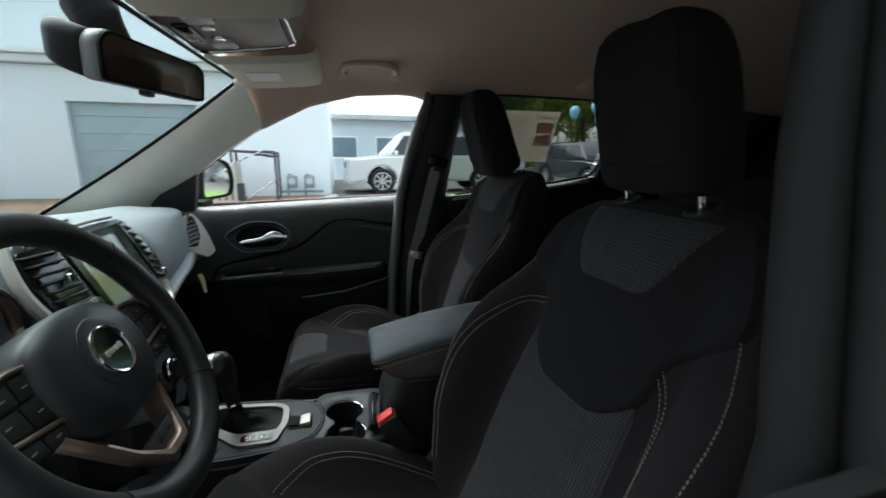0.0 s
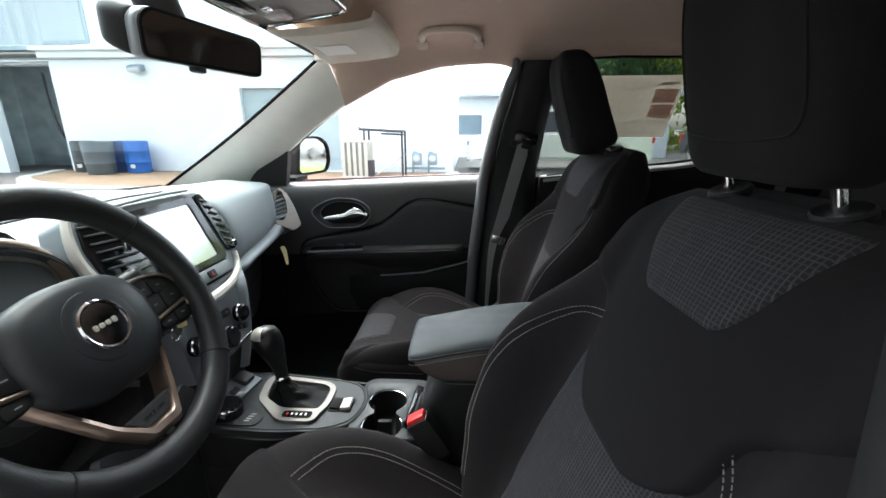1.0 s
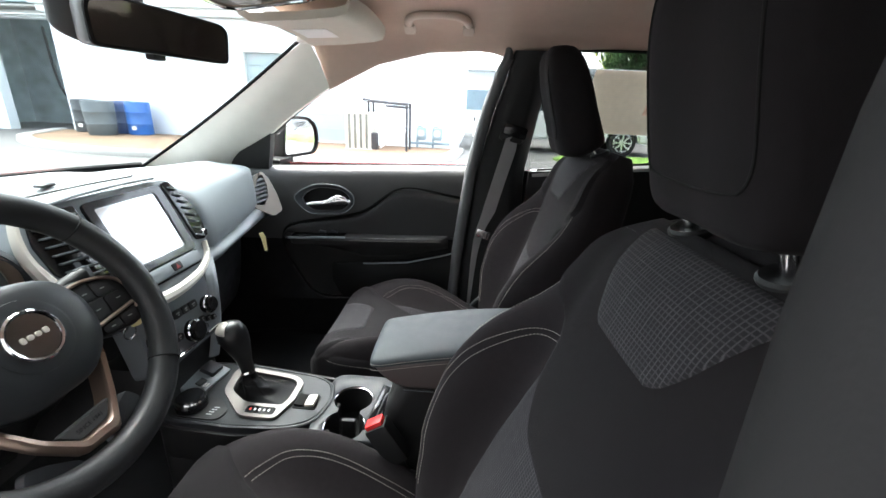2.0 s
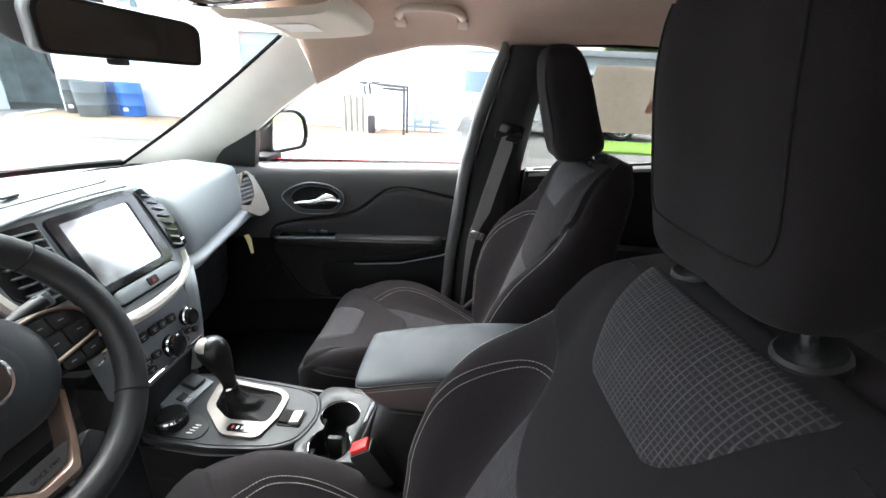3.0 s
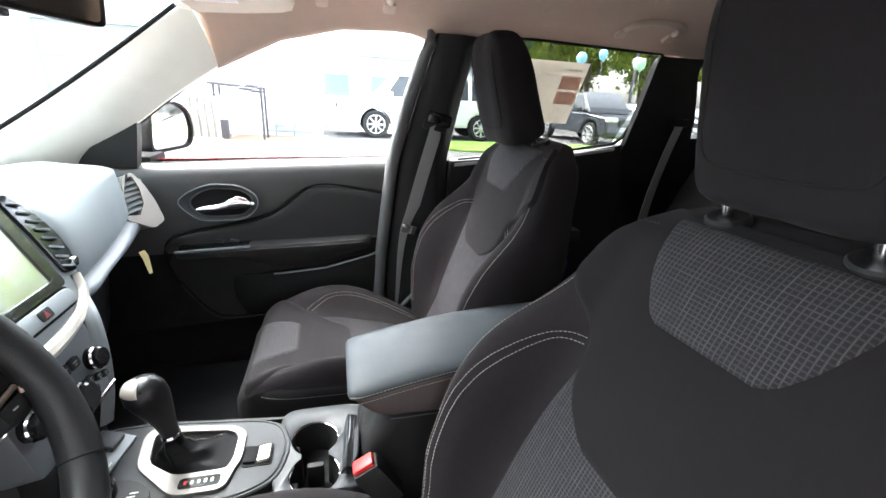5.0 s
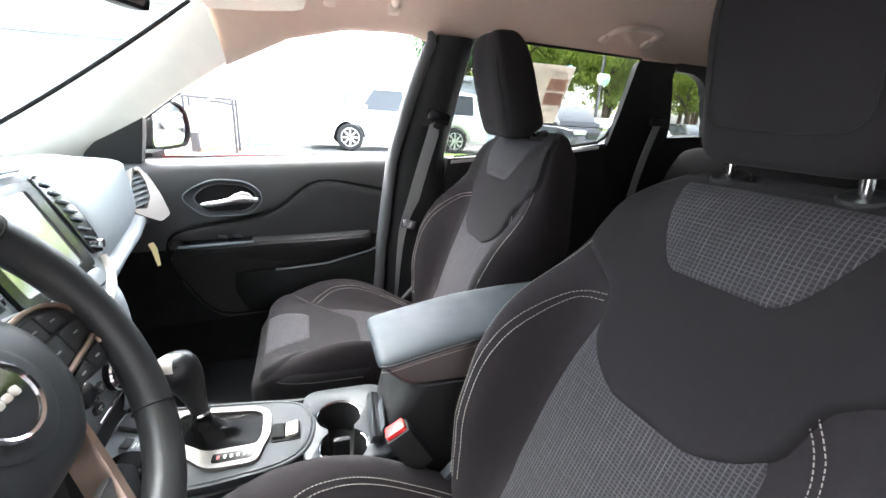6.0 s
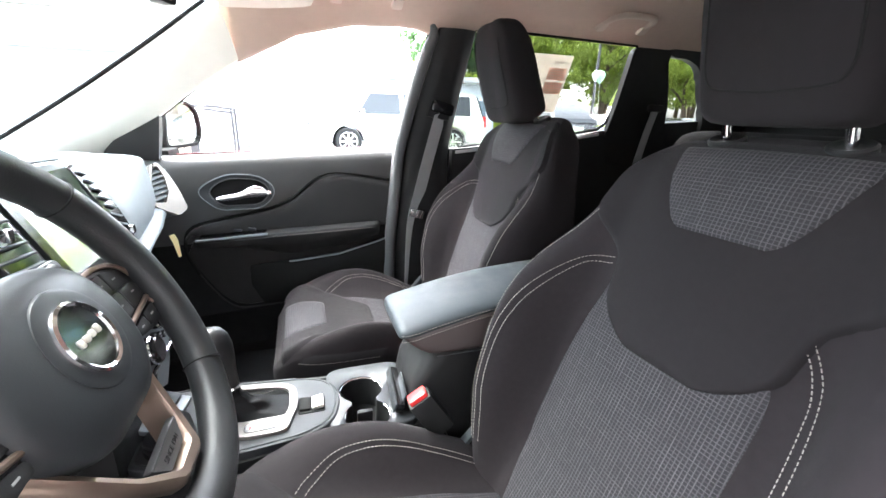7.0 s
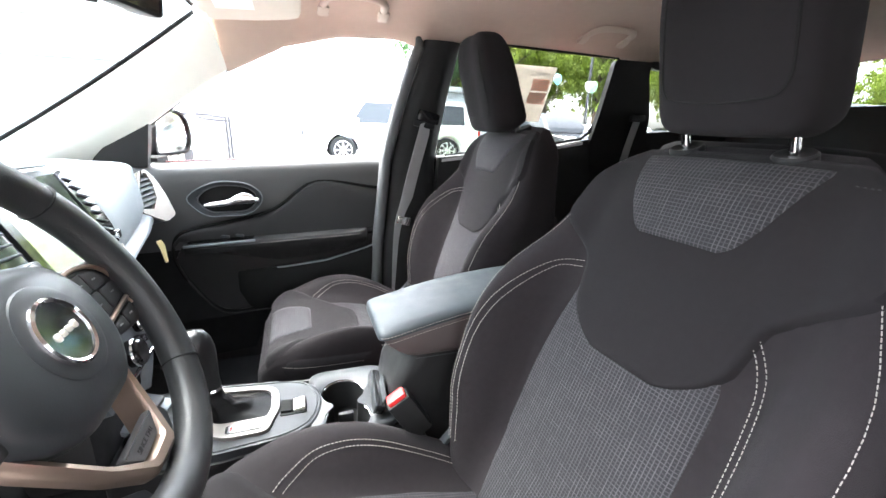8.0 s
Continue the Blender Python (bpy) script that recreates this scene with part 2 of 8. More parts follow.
# Lighter grey paints the sky's reflection onto the mirror housing.
MIRROR_SHELL = mat("grey_mirror_shell", (0.16, 0.165, 0.17), 0.4, vary=0.06, bump=0.1, spec=0.5)
# The dark brown cabin reflection is put into the glass colour.
BROWN_MIRROR = mat("dimmed_mirror_glass", (0.30, 0.25, 0.22), 0.05, metal=0.85, vary=0.0, bump=0)
SCREEN = mat("dark_touchscreen_glass", (0.52, 0.53, 0.53), 0.14, metal=0.8, vary=0.0, bump=0)
CLEAR = glass_mat("clear_window_glass", (0.97, 0.99, 0.98))
SHADE_GLASS = shade_glass_mat("laminated_windscreen_glass", (0.79, 0.82, 0.815))
TINT = shade_glass_mat("privacy_tinted_glass", (0.52, 0.53, 0.52))
CLEARLENS_IN = mat("frosted_lamp_lens", (0.70, 0.70, 0.68), 0.25, vary=0.05, bump=0.1)

# ---------------------------------------------------------------- builders
YC = 0.89  # centre line of the car


def thing(name, label, category, group="", kind="", at=(0, 0, 0)):
    ob = new(name)
    ob.empty_display_size = 0.05
    ob.location = at
    return tagged(ob, label, category, group, kind)


def finish(bm, name, material, smooth=35):
    bmesh.ops.recalc_face_normals(bm, faces=bm.faces)
    me = bpy.data.meshes.new(name)
    bm.to_mesh(me)
    bm.free()
    me.materials.append(material)
    if smooth:
        for p in me.polygons:
            p.use_smooth = True
        me.set_sharp_from_angle(angle=radians(smooth))
    return me


def part(name, bm, material, parent=None, label="", smooth=35):
    """Links a bmesh as one mesh object under a thing or part; points are in world metres."""
    ob = new(name, finish(bm, name, material, smooth))
    if parent is not None:
        ob.parent = parent
        root = Vector((0, 0, 0))
        p = parent
        while p is not None:
            root += p.location
            p = p.parent
        ob.data.transform(Matrix.Translation(-root))
    return tagged(ob, label) if label else ob


def solid(name, bm, material, label, category, group="", kind="", smooth=35):
    return tagged(new(name, finish(bm, name, material, smooth)), label, category, group, kind)


def box(bm, c, size, bevel=0.0, turn=(0, 0, 0), seg=2, m=None):
    mm = m if m is not None else pose(c[0], c[1], c[2], *turn)
    r = bmesh.ops.create_cube(bm, size=1.0, matrix=mm @ Matrix.Diagonal((*size, 1)))
    if bevel:
        es = list({e for v in r["verts"] for e in v.link_edges})
        bmesh.ops.bevel(bm, geom=es, offset=bevel, segments=seg, affect="EDGES", profile=0.6)
    return bm


def bx(c, size, bevel=0.0, turn=(0, 0, 0), seg=2):
    return box(bmesh.new(), c, size, bevel, turn, seg)


def grid(bm, pts, close_u=False, close_v=False, uvs=None, cap=False):
    """A sheet through rows of points; rows may close on themselves, and the ends may be capped."""
    rows = [[bm.verts.new(p) for p in row] for row in pts]
    nu, nv = len(rows), len(rows[0])
    layer = bm.loops.layers.uv.verify() if uvs is not None else None
    for i in range(nu if close_u else nu - 1):
        for j in range(nv if close_v else nv - 1):
            idx = ((i, j), ((i + 1) % nu, j), ((i + 1) % nu, (j + 1) % nv), (i, (j + 1) % nv))
            try:
                f = bm.faces.new([rows[a][b] for a, b in idx])
            except ValueError:
                continue
            if layer:
                for lp, (a, b) in zip(f.loops, idx):
                    lp[layer].uv = uvs[a][b]
    if cap:
        bm.faces.new(rows[0])
        bm.faces.new(rows[-1])
    return bm


def shell(pts, thick, out):
    """A sheet with thickness: pts and the same moved by out * thick, closed along the rim."""
    bm = bmesh.new()
    o = Vector(out).normalized() * thick
    a = [[Vector(p) for p in r] for r in pts]
    nu, nv = len(a), len(a[0])
    rim = [(0, j) for j in range(nv)] + [(i, nv - 1) for i in range(1, nu)] + [(nu - 1, j) for j in range(nv - 2, -1, -1)] + [(i, 0) for i in range(nu - 2, 0, -1)]
    grid(bm, a)
    grid(bm, [[p + o for p in r] for r in a])
    grid(bm, [[a[i][j] for i, j in rim], [a[i][j] + o for i, j in rim]], close_v=True)
    bmesh.ops.remove_doubles(bm, verts=bm.verts, dist=1e-6)
    return bm


def spline(pts, n):
    """A smooth line of n points through pts (Catmull-Rom)."""
    p = [Vector(q) for q in pts]
    p = [p[0] * 2 - p[1]] + p + [p[-1] * 2 - p[-2]]
    out, segs = [], len(p) - 3
    for k in range(n):
        u = k / (n - 1) * segs
        i = min(int(u), segs - 1)
        t = u - i
        a, b, c, d = p[i:i + 4]
        out.append(0.5 * ((2 * b) + (c - a) * t + (2 * a - 5 * b + 4 * c - d) * t * t + (3 * b - a - 3 * c + d) * t ** 3))
    return out


def lerp_table(table, x):
    """Smooth interpolation in a table of (x, value)."""
    if x <= table[0][0]:
        return table[0][1]
    for (x0, v0), (x1, v1) in zip(table, table[1:]):
        if x <= x1:
            t = (x - x0) / (x1 - x0)
            return v0 + (v1 - v0) * t
    return table[-1][1]


def smooth_table(table, x, w=0.03):
    return (lerp_table(table, x - w) + 2 * lerp_table(table, x) + lerp_table(table, x + w)) / 4


def tube(bm, pts, r, sides=8, closed=False, flat=1.0):
    pts = [Vector(p) for p in pts]
    rows, n = [], len(pts)
    ref = None
    for i, p in enumerate(pts):
        if closed:
            d = (pts[(i + 1) % n] - pts[i - 1]).normalized()
        else:
            d = (pts[min(i + 1, n - 1)] - pts[max(i - 1, 0)]).normalized()
        if ref is None:
            ref = Vector((0, 0, 1)) if abs(d.z) < 0.9 else Vector((1, 0, 0))
        a = (ref - d * ref.dot(d)).normalized()
        ref = a
        b = d.cross(a)
        rad = r[i] if isinstance(r, (list, tuple)) else r
        rows.append([p + (a * math.cos(t) * flat + b * math.sin(t)) * rad for t in (2 * math.pi * k / sides for k in range(sides))])
    return grid(bm, rows, close_u=closed, close_v=True, cap=not closed)


def lathe(bm, profile, m, sides=24, cap=True):
    """Profile of (radius, height) turned round the z axis of m."""
    rows = [[m @ Vector((r * math.cos(a), r * math.sin(a), h)) for a in (2 * math.pi * k / sides for k in range(sides))] for r, h in profile]
    return grid(bm, rows, close_v=True, cap=cap)


def prism(bm, poly, m, depth, bevel=0.0, seg=2):
    """A polygon in the xy plane of m, pushed out by depth along its z, with rounded rim."""
    lo = [bm.verts.new(m @ Vector((x, y, 0))) for x, y in poly]
    f = bm.faces.new(lo)
    r = bmesh.ops.extrude_face_region(bm, geom=[f])
    vs = [v for v in r["geom"] if isinstance(v, bmesh.types.BMVert)]
    z = m.to_3x3() @ Vector((0, 0, depth))
    for v in vs:
        v.co += z
    if bevel:
        top = [g for g in r["geom"] if isinstance(g, bmesh.types.BMFace)]
        es = list({e for t in top for e in t.edges})
        bmesh.ops.bevel(bm, geom=es, offset=bevel, segments=seg, affect="EDGES", profile=0.6)
    return bm


def ring_prism(bm, outer, inner, m, depth):
    """A flat frame between two outlines with as many points, pushed out by depth."""
    z = Vector((0, 0, depth))
    rows = [[Vector((x, y, 0)) for x, y in inner], [Vector((x, y, 0)) + z for x, y in inner], [Vector((x, y, 0)) + z for x, y in outer], [Vector((x, y, 0)) for x, y in outer]]
    return grid(bm, [[m @ p for p in r] for r in rows], close_u=True, close_v=True)


def round_poly(pts, r, n=5):
    """Rounds the corners of a polygon."""
    out, k = [], len(pts)
    for i in range(k):
        p, a, b = Vector(pts[i]), Vector(pts[i - 1]), Vector(pts[(i + 1) % k])
        da, db = min(r, (a - p).length * 0.45), min(r, (b - p).length * 0.45)
        s, e = p + (a - p).normalized() * da, p + (b - p).normalized() * db
        for j in range(n):
            t = j / (n - 1)
            q = (1 - t) ** 2 * s + 2 * t * (1 - t) * p + t * t * e
            out.append((q.x, q.y))
    return out


def rect(w, h, r, n=5, cx=0.0, cy=0.0):
    return round_poly([(cx - w / 2, cy - h / 2), (cx + w / 2, cy - h / 2), (cx + w / 2, cy + h / 2), (cx - w / 2, cy + h / 2)], r, n)


def facing(c, normal, up=(0, 0, 1)):
    """A pose at c whose z looks along normal and whose y is as near up as it goes."""
    z = Vector(normal).normalized()
    x = Vector(up).cross(z).normalized()
    y = z.cross(x)
    m = Matrix((x, y, z)).transposed().to_4x4()
    m.translation = Vector(c)
    return m


def dashes(bm, pts, length=0.0041, gap=0.0021, r=0.00045):
    """Single stitches along a line."""
    pts = [Vector(p) for p in pts]
    cum = [0.0]
    for a, b in zip(pts, pts[1:]):
        cum.append(cum[-1] + (b - a).length)

    def at(s):
        for k in range(1, len(cum)):
            if s <= cum[k] and cum[k] > cum[k - 1]:
                return pts[k - 1].lerp(pts[k], (s - cum[k - 1]) / (cum[k] - cum[k - 1]))
        return pts[-1]

    s = 0.0
    while s + length < cum[-1]:
        a, b = at(s), at(s + length)
        if (b - a).length > 1e-5:
            q = (b - a).to_track_quat("Z", "Y").to_matrix().to_4x4()
            q.translation = (a + b) / 2
            m = q @ Matrix.Diagonal((2 * r, 2 * r, (b - a).length, 1))
            v = [bm.verts.new(m @ Vector((x, y, z))) for x in (-0.5, 0.5) for y in (-0.5, 0.5) for z in (-0.5, 0.5)]
            for f in ((0, 1, 3, 2), (4, 6, 7, 5), (0, 4, 5, 1), (2, 3, 7, 6), (0, 2, 6, 4), (1, 5, 7, 3)):
                bm.faces.new([v[i] for i in f])
        s += length + gap
    return bm

# ---------------------------------------------------------------- the car's shell (x runs rearward, y to the passenger's side)
WIN_TOP = [(-0.608, 1.547, 1.099), (-0.477, 1.530, 1.189), (-0.36, 1.515, 1.277), (-0.241, 1.50, 1.356), (-0.09, 1.50, 1.43), (0.065, 1.505, 1.468), (0.283, 1.503, 1.477)]
SHIELD_EDGE = [(-0.895, 1.482, 1.082), (-0.742, 1.468, 1.166), (-0.587, 1.451, 1.266), (-0.432, 1.435, 1.373), (-0.27, 1.418, 1.484)]


def side_y(z):
    """The inner face of the body side over its height."""
    return 1.60 if z < 1.1 else 1.60 - (z - 1.1) * 0.27


def flip(p, side):
    return Vector((p[0], p[1] if side > 0 else 2 * YC - p[1], p[2]))


def side_slab(poly, off, thick, side, bevel=0.0):
    bm = prism(bmesh.new(), poly, Matrix(((1, 0, 0, 0), (0, 0, 1, 0), (0, 1, 0, 0), (0, 0, 0, 1))), thick, bevel)
    for v in bm.verts:
        v.co.y += side_y(v.co.z) + off
        if side < 0:
            v.co.y = 2 * YC - v.co.y
    return bm


def bulge_sheet(a, b, n, m, push, thick, out, fade=0.30):
    """A rounded strip between two lines, its rounding dying out towards its end."""
    A, B = spline(a, n), spline(b, n)
    push = Vector(push)
    pts = [[A[i].lerp(B[i], j / (m - 1)) + push * math.sin(math.pi * j / (m - 1)) * min(1.0, 0.15 + (1 - i / (n - 1)) / fade) for j in range(m)] for i in range(n)]
    return shell(pts, thick, out)


solid("floor", bx((0.6, YC, 0.41), (2.9, 1.46, 0.03), 0.004), CARPET, "black carpeted car floor", "floor", kind="structure")
for side, tag in ((1, "passenger"), (-1, "driver")):
    solid("sill_" + tag, bx(flip((0.65, 1.645, 0.43), side), (2.7, 0.13, 0.16), 0.02), PLASTIC, "black plastic door sill", "sill", kind="structure")
for side, tag in ((1, "passenger"), (-1, "driver")):
    solid("kick_" + tag, bx(flip((-0.78, 1.575, 0.72), side), (0.36, 0.04, 0.66), 0.006), CARPET, "black footwell kick panel", "panel", kind="structure")
solid("wall_front", bx((-0.93, YC, 0.72), (0.04, 1.6, 0.70), 0.004), CARPET, "dark firewall under the dashboard", "wall", kind="structure")

for side, tag in ((1, "passenger"), (-1, "driver")):
    # windscreen pillar
    top = [flip(p, side) for p in WIN_TOP[:4]]
    base = [flip(p, side) for p in SHIELD_EDGE]
    bm = bulge_sheet([flip((-0.66, 1.555, 1.06), side)] + top, [base[0]] + base[1:], 24, 9, (0.02, -0.022 * side, 0.012), 0.03, (-0.3, side * 0.8, -0.2))
    p = solid("pillar_front_" + tag, bm, PILLAR, "pale beige plastic windscreen pillar trim", "pillar", kind="structure")
    # centre pillar with its trim
    rows = []
    gx, gy = (0.0, 0.0) if side > 0 else (0.062, 0.038)
    for k in range(25):
        z = 0.45 + k / 24 * (1.026 if side > 0 else 1.05)
        x0 = lerp_table([(0.45, 0.18), (0.8, 0.19), (1.114, 0.222), (1.3, 0.262), (1.475, 0.308), (1.5, 0.315)], z)
        w = lerp_table([(0.45, 0.24), (0.9, 0.20), (1.12, 0.17), (1.5, 0.13)], z)
        y = side_y(z) - 0.012 + gy
        x0 += gx
        d = lerp_table([(1.30, 0.034), (1.476, 0.016)], z) if side > 0 else 0.034
        ring = round_poly([(x0, y + 0.06), (x0 + 0.012, y - d * 0.65), (x0 + 0.05, y - d), (x0 + w - 0.04, y - d), (x0 + w, y), (x0 + w, y + 0.06)], 0.012, 4)
        rows.append([flip((rx, ry, z), side) for rx, ry in ring])
    p = thing("pillar_centre_" + tag, "black plastic centre pillar trim with rubber door seal", "pillar", kind="structure", at=flip((0.26, 1.6, 0.45), side))
    part("pillar_trim", grid(bmesh.new(), rows, close_v=True, cap=True), PLASTIC, p)
    seal = [flip((gx + lerp_table([(0.45, 0.165), (0.8, 0.178), (1.114, 0.212), (1.3, 0.25), (1.44, 0.292), (1.482, 0.318)], z), side_y(z) - 0.030 + gy, z), side) for z in [0.47 + 0.045 * k for k in range(22)]]
    fat = [0.020] * 20 + [0.019, 0.017]
    if side > 0:
        seal += [Vector(p) for p in ((0.300, 1.474, 1.452), (0.301, 1.480, 1.468), (0.298, 1.492, 1.488))]
        fat += [0.0155, 0.012, 0.007]
    # Same seal twice: lit grey for the passenger, shade-black for the driver.
    part("door_seal", tube(bmesh.new(), seal, fat, 12), SEAL if side > 0 else RUBBER, p, "rubber door seal, grey where lit, black where shaded")
    part("pillar_backing", side_slab([(0.20, 0.46), (0.46, 0.46), (0.47, 1.115), (0.215, 1.10)], 0.035, 0.015, side), RUBBER, p, "black body cavity panel")
    # rear pillars
    poly = round_poly([(1.040, 1.474), (1.040, 1.43), (1.038, 1.30), (1.032, 1.19), (0.99, 1.06), (1.40, 1.06), (1.305, 1.19), (1.282, 1.28), (1.236, 1.38), (1.205, 1.44), (1.212, 1.474)], 0.02, 4)
    solid("pillar_rear_" + tag, side_slab(poly, -0.016, 0.024, side, 0.006), PLASTIC, "black plastic rear pillar trim", "pillar", kind="structure")
    poly = round_poly([(1.50, 1.10), (1.90, 1.10), (1.83, 1.472), (1.195, 1.478), (1.210, 1.452), (1.29, 1.449), (1.35, 1.428), (1.40, 1.375), (1.455, 1.29), (1.49, 1.22)], 0.02, 4)
    solid("pillar_tail_" + tag, side_slab(poly, -0.02, 0.034, side, 0.008), PLASTIC, "black plastic tailgate pillar trim", "pillar", kind="structure")
    poly = [(1.0, 0.45), (1.95, 0.45), (1.95, 1.12), (1.62, 1.24), (1.30, 1.22), (1.0, 1.08)]
    solid("wall_rear_" + tag, side_slab(poly, 0.0, 0.12, side, 0.01), PLASTIC, "dark plastic luggage bay side trim", "wall", kind="structure")
    bm = side_slab([(1.24, 1.20), (1.52, 1.21), (1.48, 1.30), (1.42, 1.40), (1.36, 1.45), (1.19, 1.46)], 0.020, 0.004, side)
    g = solid("window_quarter_" + tag, bm, TINT, "tinted quarter window pane", "window", kind="structure")

# headliner: one padded sheet from the windscreen to the tailgate
rows = []
for i in range(97):
    x = -0.27 + i / 96 * 2.17
    ex = max(x, -0.241)
    we = lerp_table([(-0.241, 1.356), (-0.09, 1.43), (0.065, 1.468), (0.20, 1.476), (0.245, 1.475), (0.272, 1.469), (0.29, 1.461), (0.33, 1.461), (0.36, 1.478), (0.62, 1.489), (1.08, 1.482), (1.6, 1.47), (1.9, 1.44)], ex)
    wy = 1.503 if x < 1.1 else 1.503 - (x - 1.1) * 0.05
    zc = lerp_table([(-0.27, 1.525), (-0.1, 1.555), (0.2, 1.575), (1.2, 1.565), (1.9, 1.50)], x)
    sh = lerp_table([(-0.27, 1.484), (-0.15, 1.505), (0.05, 1.525), (1.2, 1.525), (1.9, 1.46)], x)
    half = [(ex, wy + 0.012, we - 0.004), (ex, wy - 0.004, we), (x + (ex - x) * 0.4, wy - 0.04, we + (sh - we) * 0.62), (x, wy - 0.078, sh), (x, wy - 0.16, sh + (zc - sh) * 0.55), (x, wy - 0.30, sh + (zc - sh) * 0.86), (x, YC, zc)]
    line = spline(half, 22)
    rows.append([flip(p, 1) for p in line] + [flip(p, -1) for p in reversed(line[:-1])])
solid("ceiling", shell(rows, 0.02, (0, 0, 1)), HEADLINE, "beige fabric car headliner toned for shade and red bounce", "headliner", kind="structure", smooth=60)
bm = shell([[(x, YC + s, 1.63 - 0.06 * (s / 0.62) ** 4 - 0.10 * max(0, (-0.05 - x) / 0.3) ** 2 - 0.06 * max(0, (x - 1.3) / 0.6) ** 2) for s in (-0.66, -0.6, -0.4, 0, 0.4, 0.6, 0.66)] for x in (-0.25, -0.15, 0.1, 0.6, 1.2, 1.6, 1.98)], 0.015, (0, 0, 1))
solid("roof", bm, REDPAINT, "red painted steel car roof", "roof", kind="structure")

# windscreen and tailgate glass
rows = []
for i in range(13):
    t = i / 12
    rows.append([Vector((-0.285 - 0.06 * (1 - u * u) - t * (0.62 + 0.16 * (1 - u * u)), YC + u * (0.535 + 0.065 * t), 1.487 + 0.035 * (1 - u * u) * (1 - t) - t * 0.41 - 0.014 * math.sin(math.pi * t))) for u in [-1 + k / 6 for k in range(13)]])
g = solid("windscreen", shell(rows, 0.005, (0.5, 0, 0.8)), SHADE_GLASS, "clear laminated windscreen glass", "window", kind="structure", smooth=60)
for nm, line in (("top", [r + Vector((0.004, 0, -0.006)) for r in rows[0]]), ("passenger", [r[12] + Vector((0.006, -0.006, 0)) for r in rows]), ("driver", [r[0] + Vector((0.006, 0.006, 0)) for r in rows]), ("base", [r + Vector((0.005, 0, 0.006)) for r in rows[-1]])):
    solid("trim_" + nm, tube(bmesh.new(), line, 0.005 if nm != "base" else 0.010, 6), RUBBER, "black windscreen edge seal", "seal", kind="structure")
poly = rect(1.04, 0.222, 0.05)
bm = prism(bmesh.new(), poly, facing((1.865, YC, 1.418), (-1, 0, 0.35)), 0.005)
g = solid("window_tail", bm, TINT, "tinted tailgate glass", "window", kind="structure")
bm = ring_prism(bmesh.new(), rect(1.40, 0.50, 0.05, cy=-0.10), rect(1.02, 0.202, 0.05), facing((1.850, YC, 1.418), (-1, 0, 0.35)), 0.03)
solid("wall_tail", bm, PLASTIC, "black plastic tailgate window surround", "wall", kind="structure")
solid("wall_back", bx((1.96, YC, 0.78), (0.06, 1.5, 0.72), 0.02), PLASTIC, "dark plastic tailgate lower trim", "wall", kind="structure")

# bonnet
rows = [[Vector((-0.98 - 1.0 * t, YC + u * 0.80, 1.000 + 0.045 * (1 - u * u) - 0.16 * t * t)) for u in [-1 + k / 8 for k in range(17)]] for t in [k / 8 for k in range(9)]]
solid("bonnet", shell(rows, 0.02, (0, 0, -1)), REDPAINT, "red painted car bonnet", "bonnet", kind="structure", smooth=60)
bm = bx((-0.96, YC, 1.045), (0.10, 1.44, 0.03), 0.01)
solid("cowl", bm, PLASTIC, "black plastic wiper cowl", "cowl", kind="structure")

# wings, bumper, tailgate and wheels of the car
for side, tag in ((1, "passenger"), (-1, "driver")):
    arch = [(-1.30 + 0.43 * math.cos(a), 0.36 + 0.43 * math.sin(a)) for a in [math.pi * k / 14 for k in range(15)]]
    poly = [(-0.70, 0.42), (-0.70, 1.01), (-0.98, 1.00), (-1.85, 0.90), (-2.06, 0.84), (-2.08, 0.42)] + [(x, max(z, 0.40)) for x, z in reversed(arch)]
    bm = prism(bmesh.new(), poly, Matrix(((1, 0, 0, 0), (0, 0, 1, 0), (0, 1, 0, 0), (0, 0, 0, 1))), 0.05, 0.02)
    for v in bm.verts:
        v.co.y = YC + side * (0.80 + v.co.y + 0.05 * max(0.0, 1 - (v.co.z - 0.65) ** 2 * 8))
    solid("wing_" + tag, bm, REDPAINT, "red painted front wing with wheel arch", "wing", kind="structure")
bm = box(bmesh.new(), (-2.03, YC, 0.62), (0.20, 1.66, 0.46), 0.07, seg=4)
solid("bumper_front", bm, REDPAINT, "red painted front bumper", "bumper", kind="structure")
bm = box(bmesh.new(), (2.03, YC, 0.76), (0.12, 1.62, 0.72), 0.05, seg=4)
solid("tailgate", bm, REDPAINT, "red painted lower tailgate", "tailgate", kind="structure")

# ---------------------------------------------------------------- outside
ASPHALT = mat("worn_asphalt", (0.125, 0.122, 0.116), 0.9, vary=0.25, scale=2.0, bump=0.5, bump_scale=90, dist=0.01, big=0.25)
CONCRETE = mat("pale_concrete", (0.33, 0.32, 0.295), 0.9, vary=0.15, scale=3, bump=0.4, bump_scale=60, dist=0.008, big=0.4)
GRAVEL = mat("tan_gravel", (0.25, 0.165, 0.105), 0.95, vary=0.3, scale=12, bump=0.8, bump_scale=40, dist=0.03, big=0.6)
WALLPAINT = mat("pale_blue_wall_paint", (0.85, 0.89, 0.895), 0.8, vary=0.06, scale=2.0, bump=0.3, bump_scale=40, dist=0.004, big=0.3)
PANELGREY = mat("grey_door_paint", (0.42, 0.50, 0.52), 0.7, vary=0.06, bump=0.2, bump_scale=40)
CORRUG = mat("grey_sheet_metal", (0.45, 0.50, 0.52), 0.55, metal=0.2, vary=0.1, scale=2, bump=0.1, big=0.4)
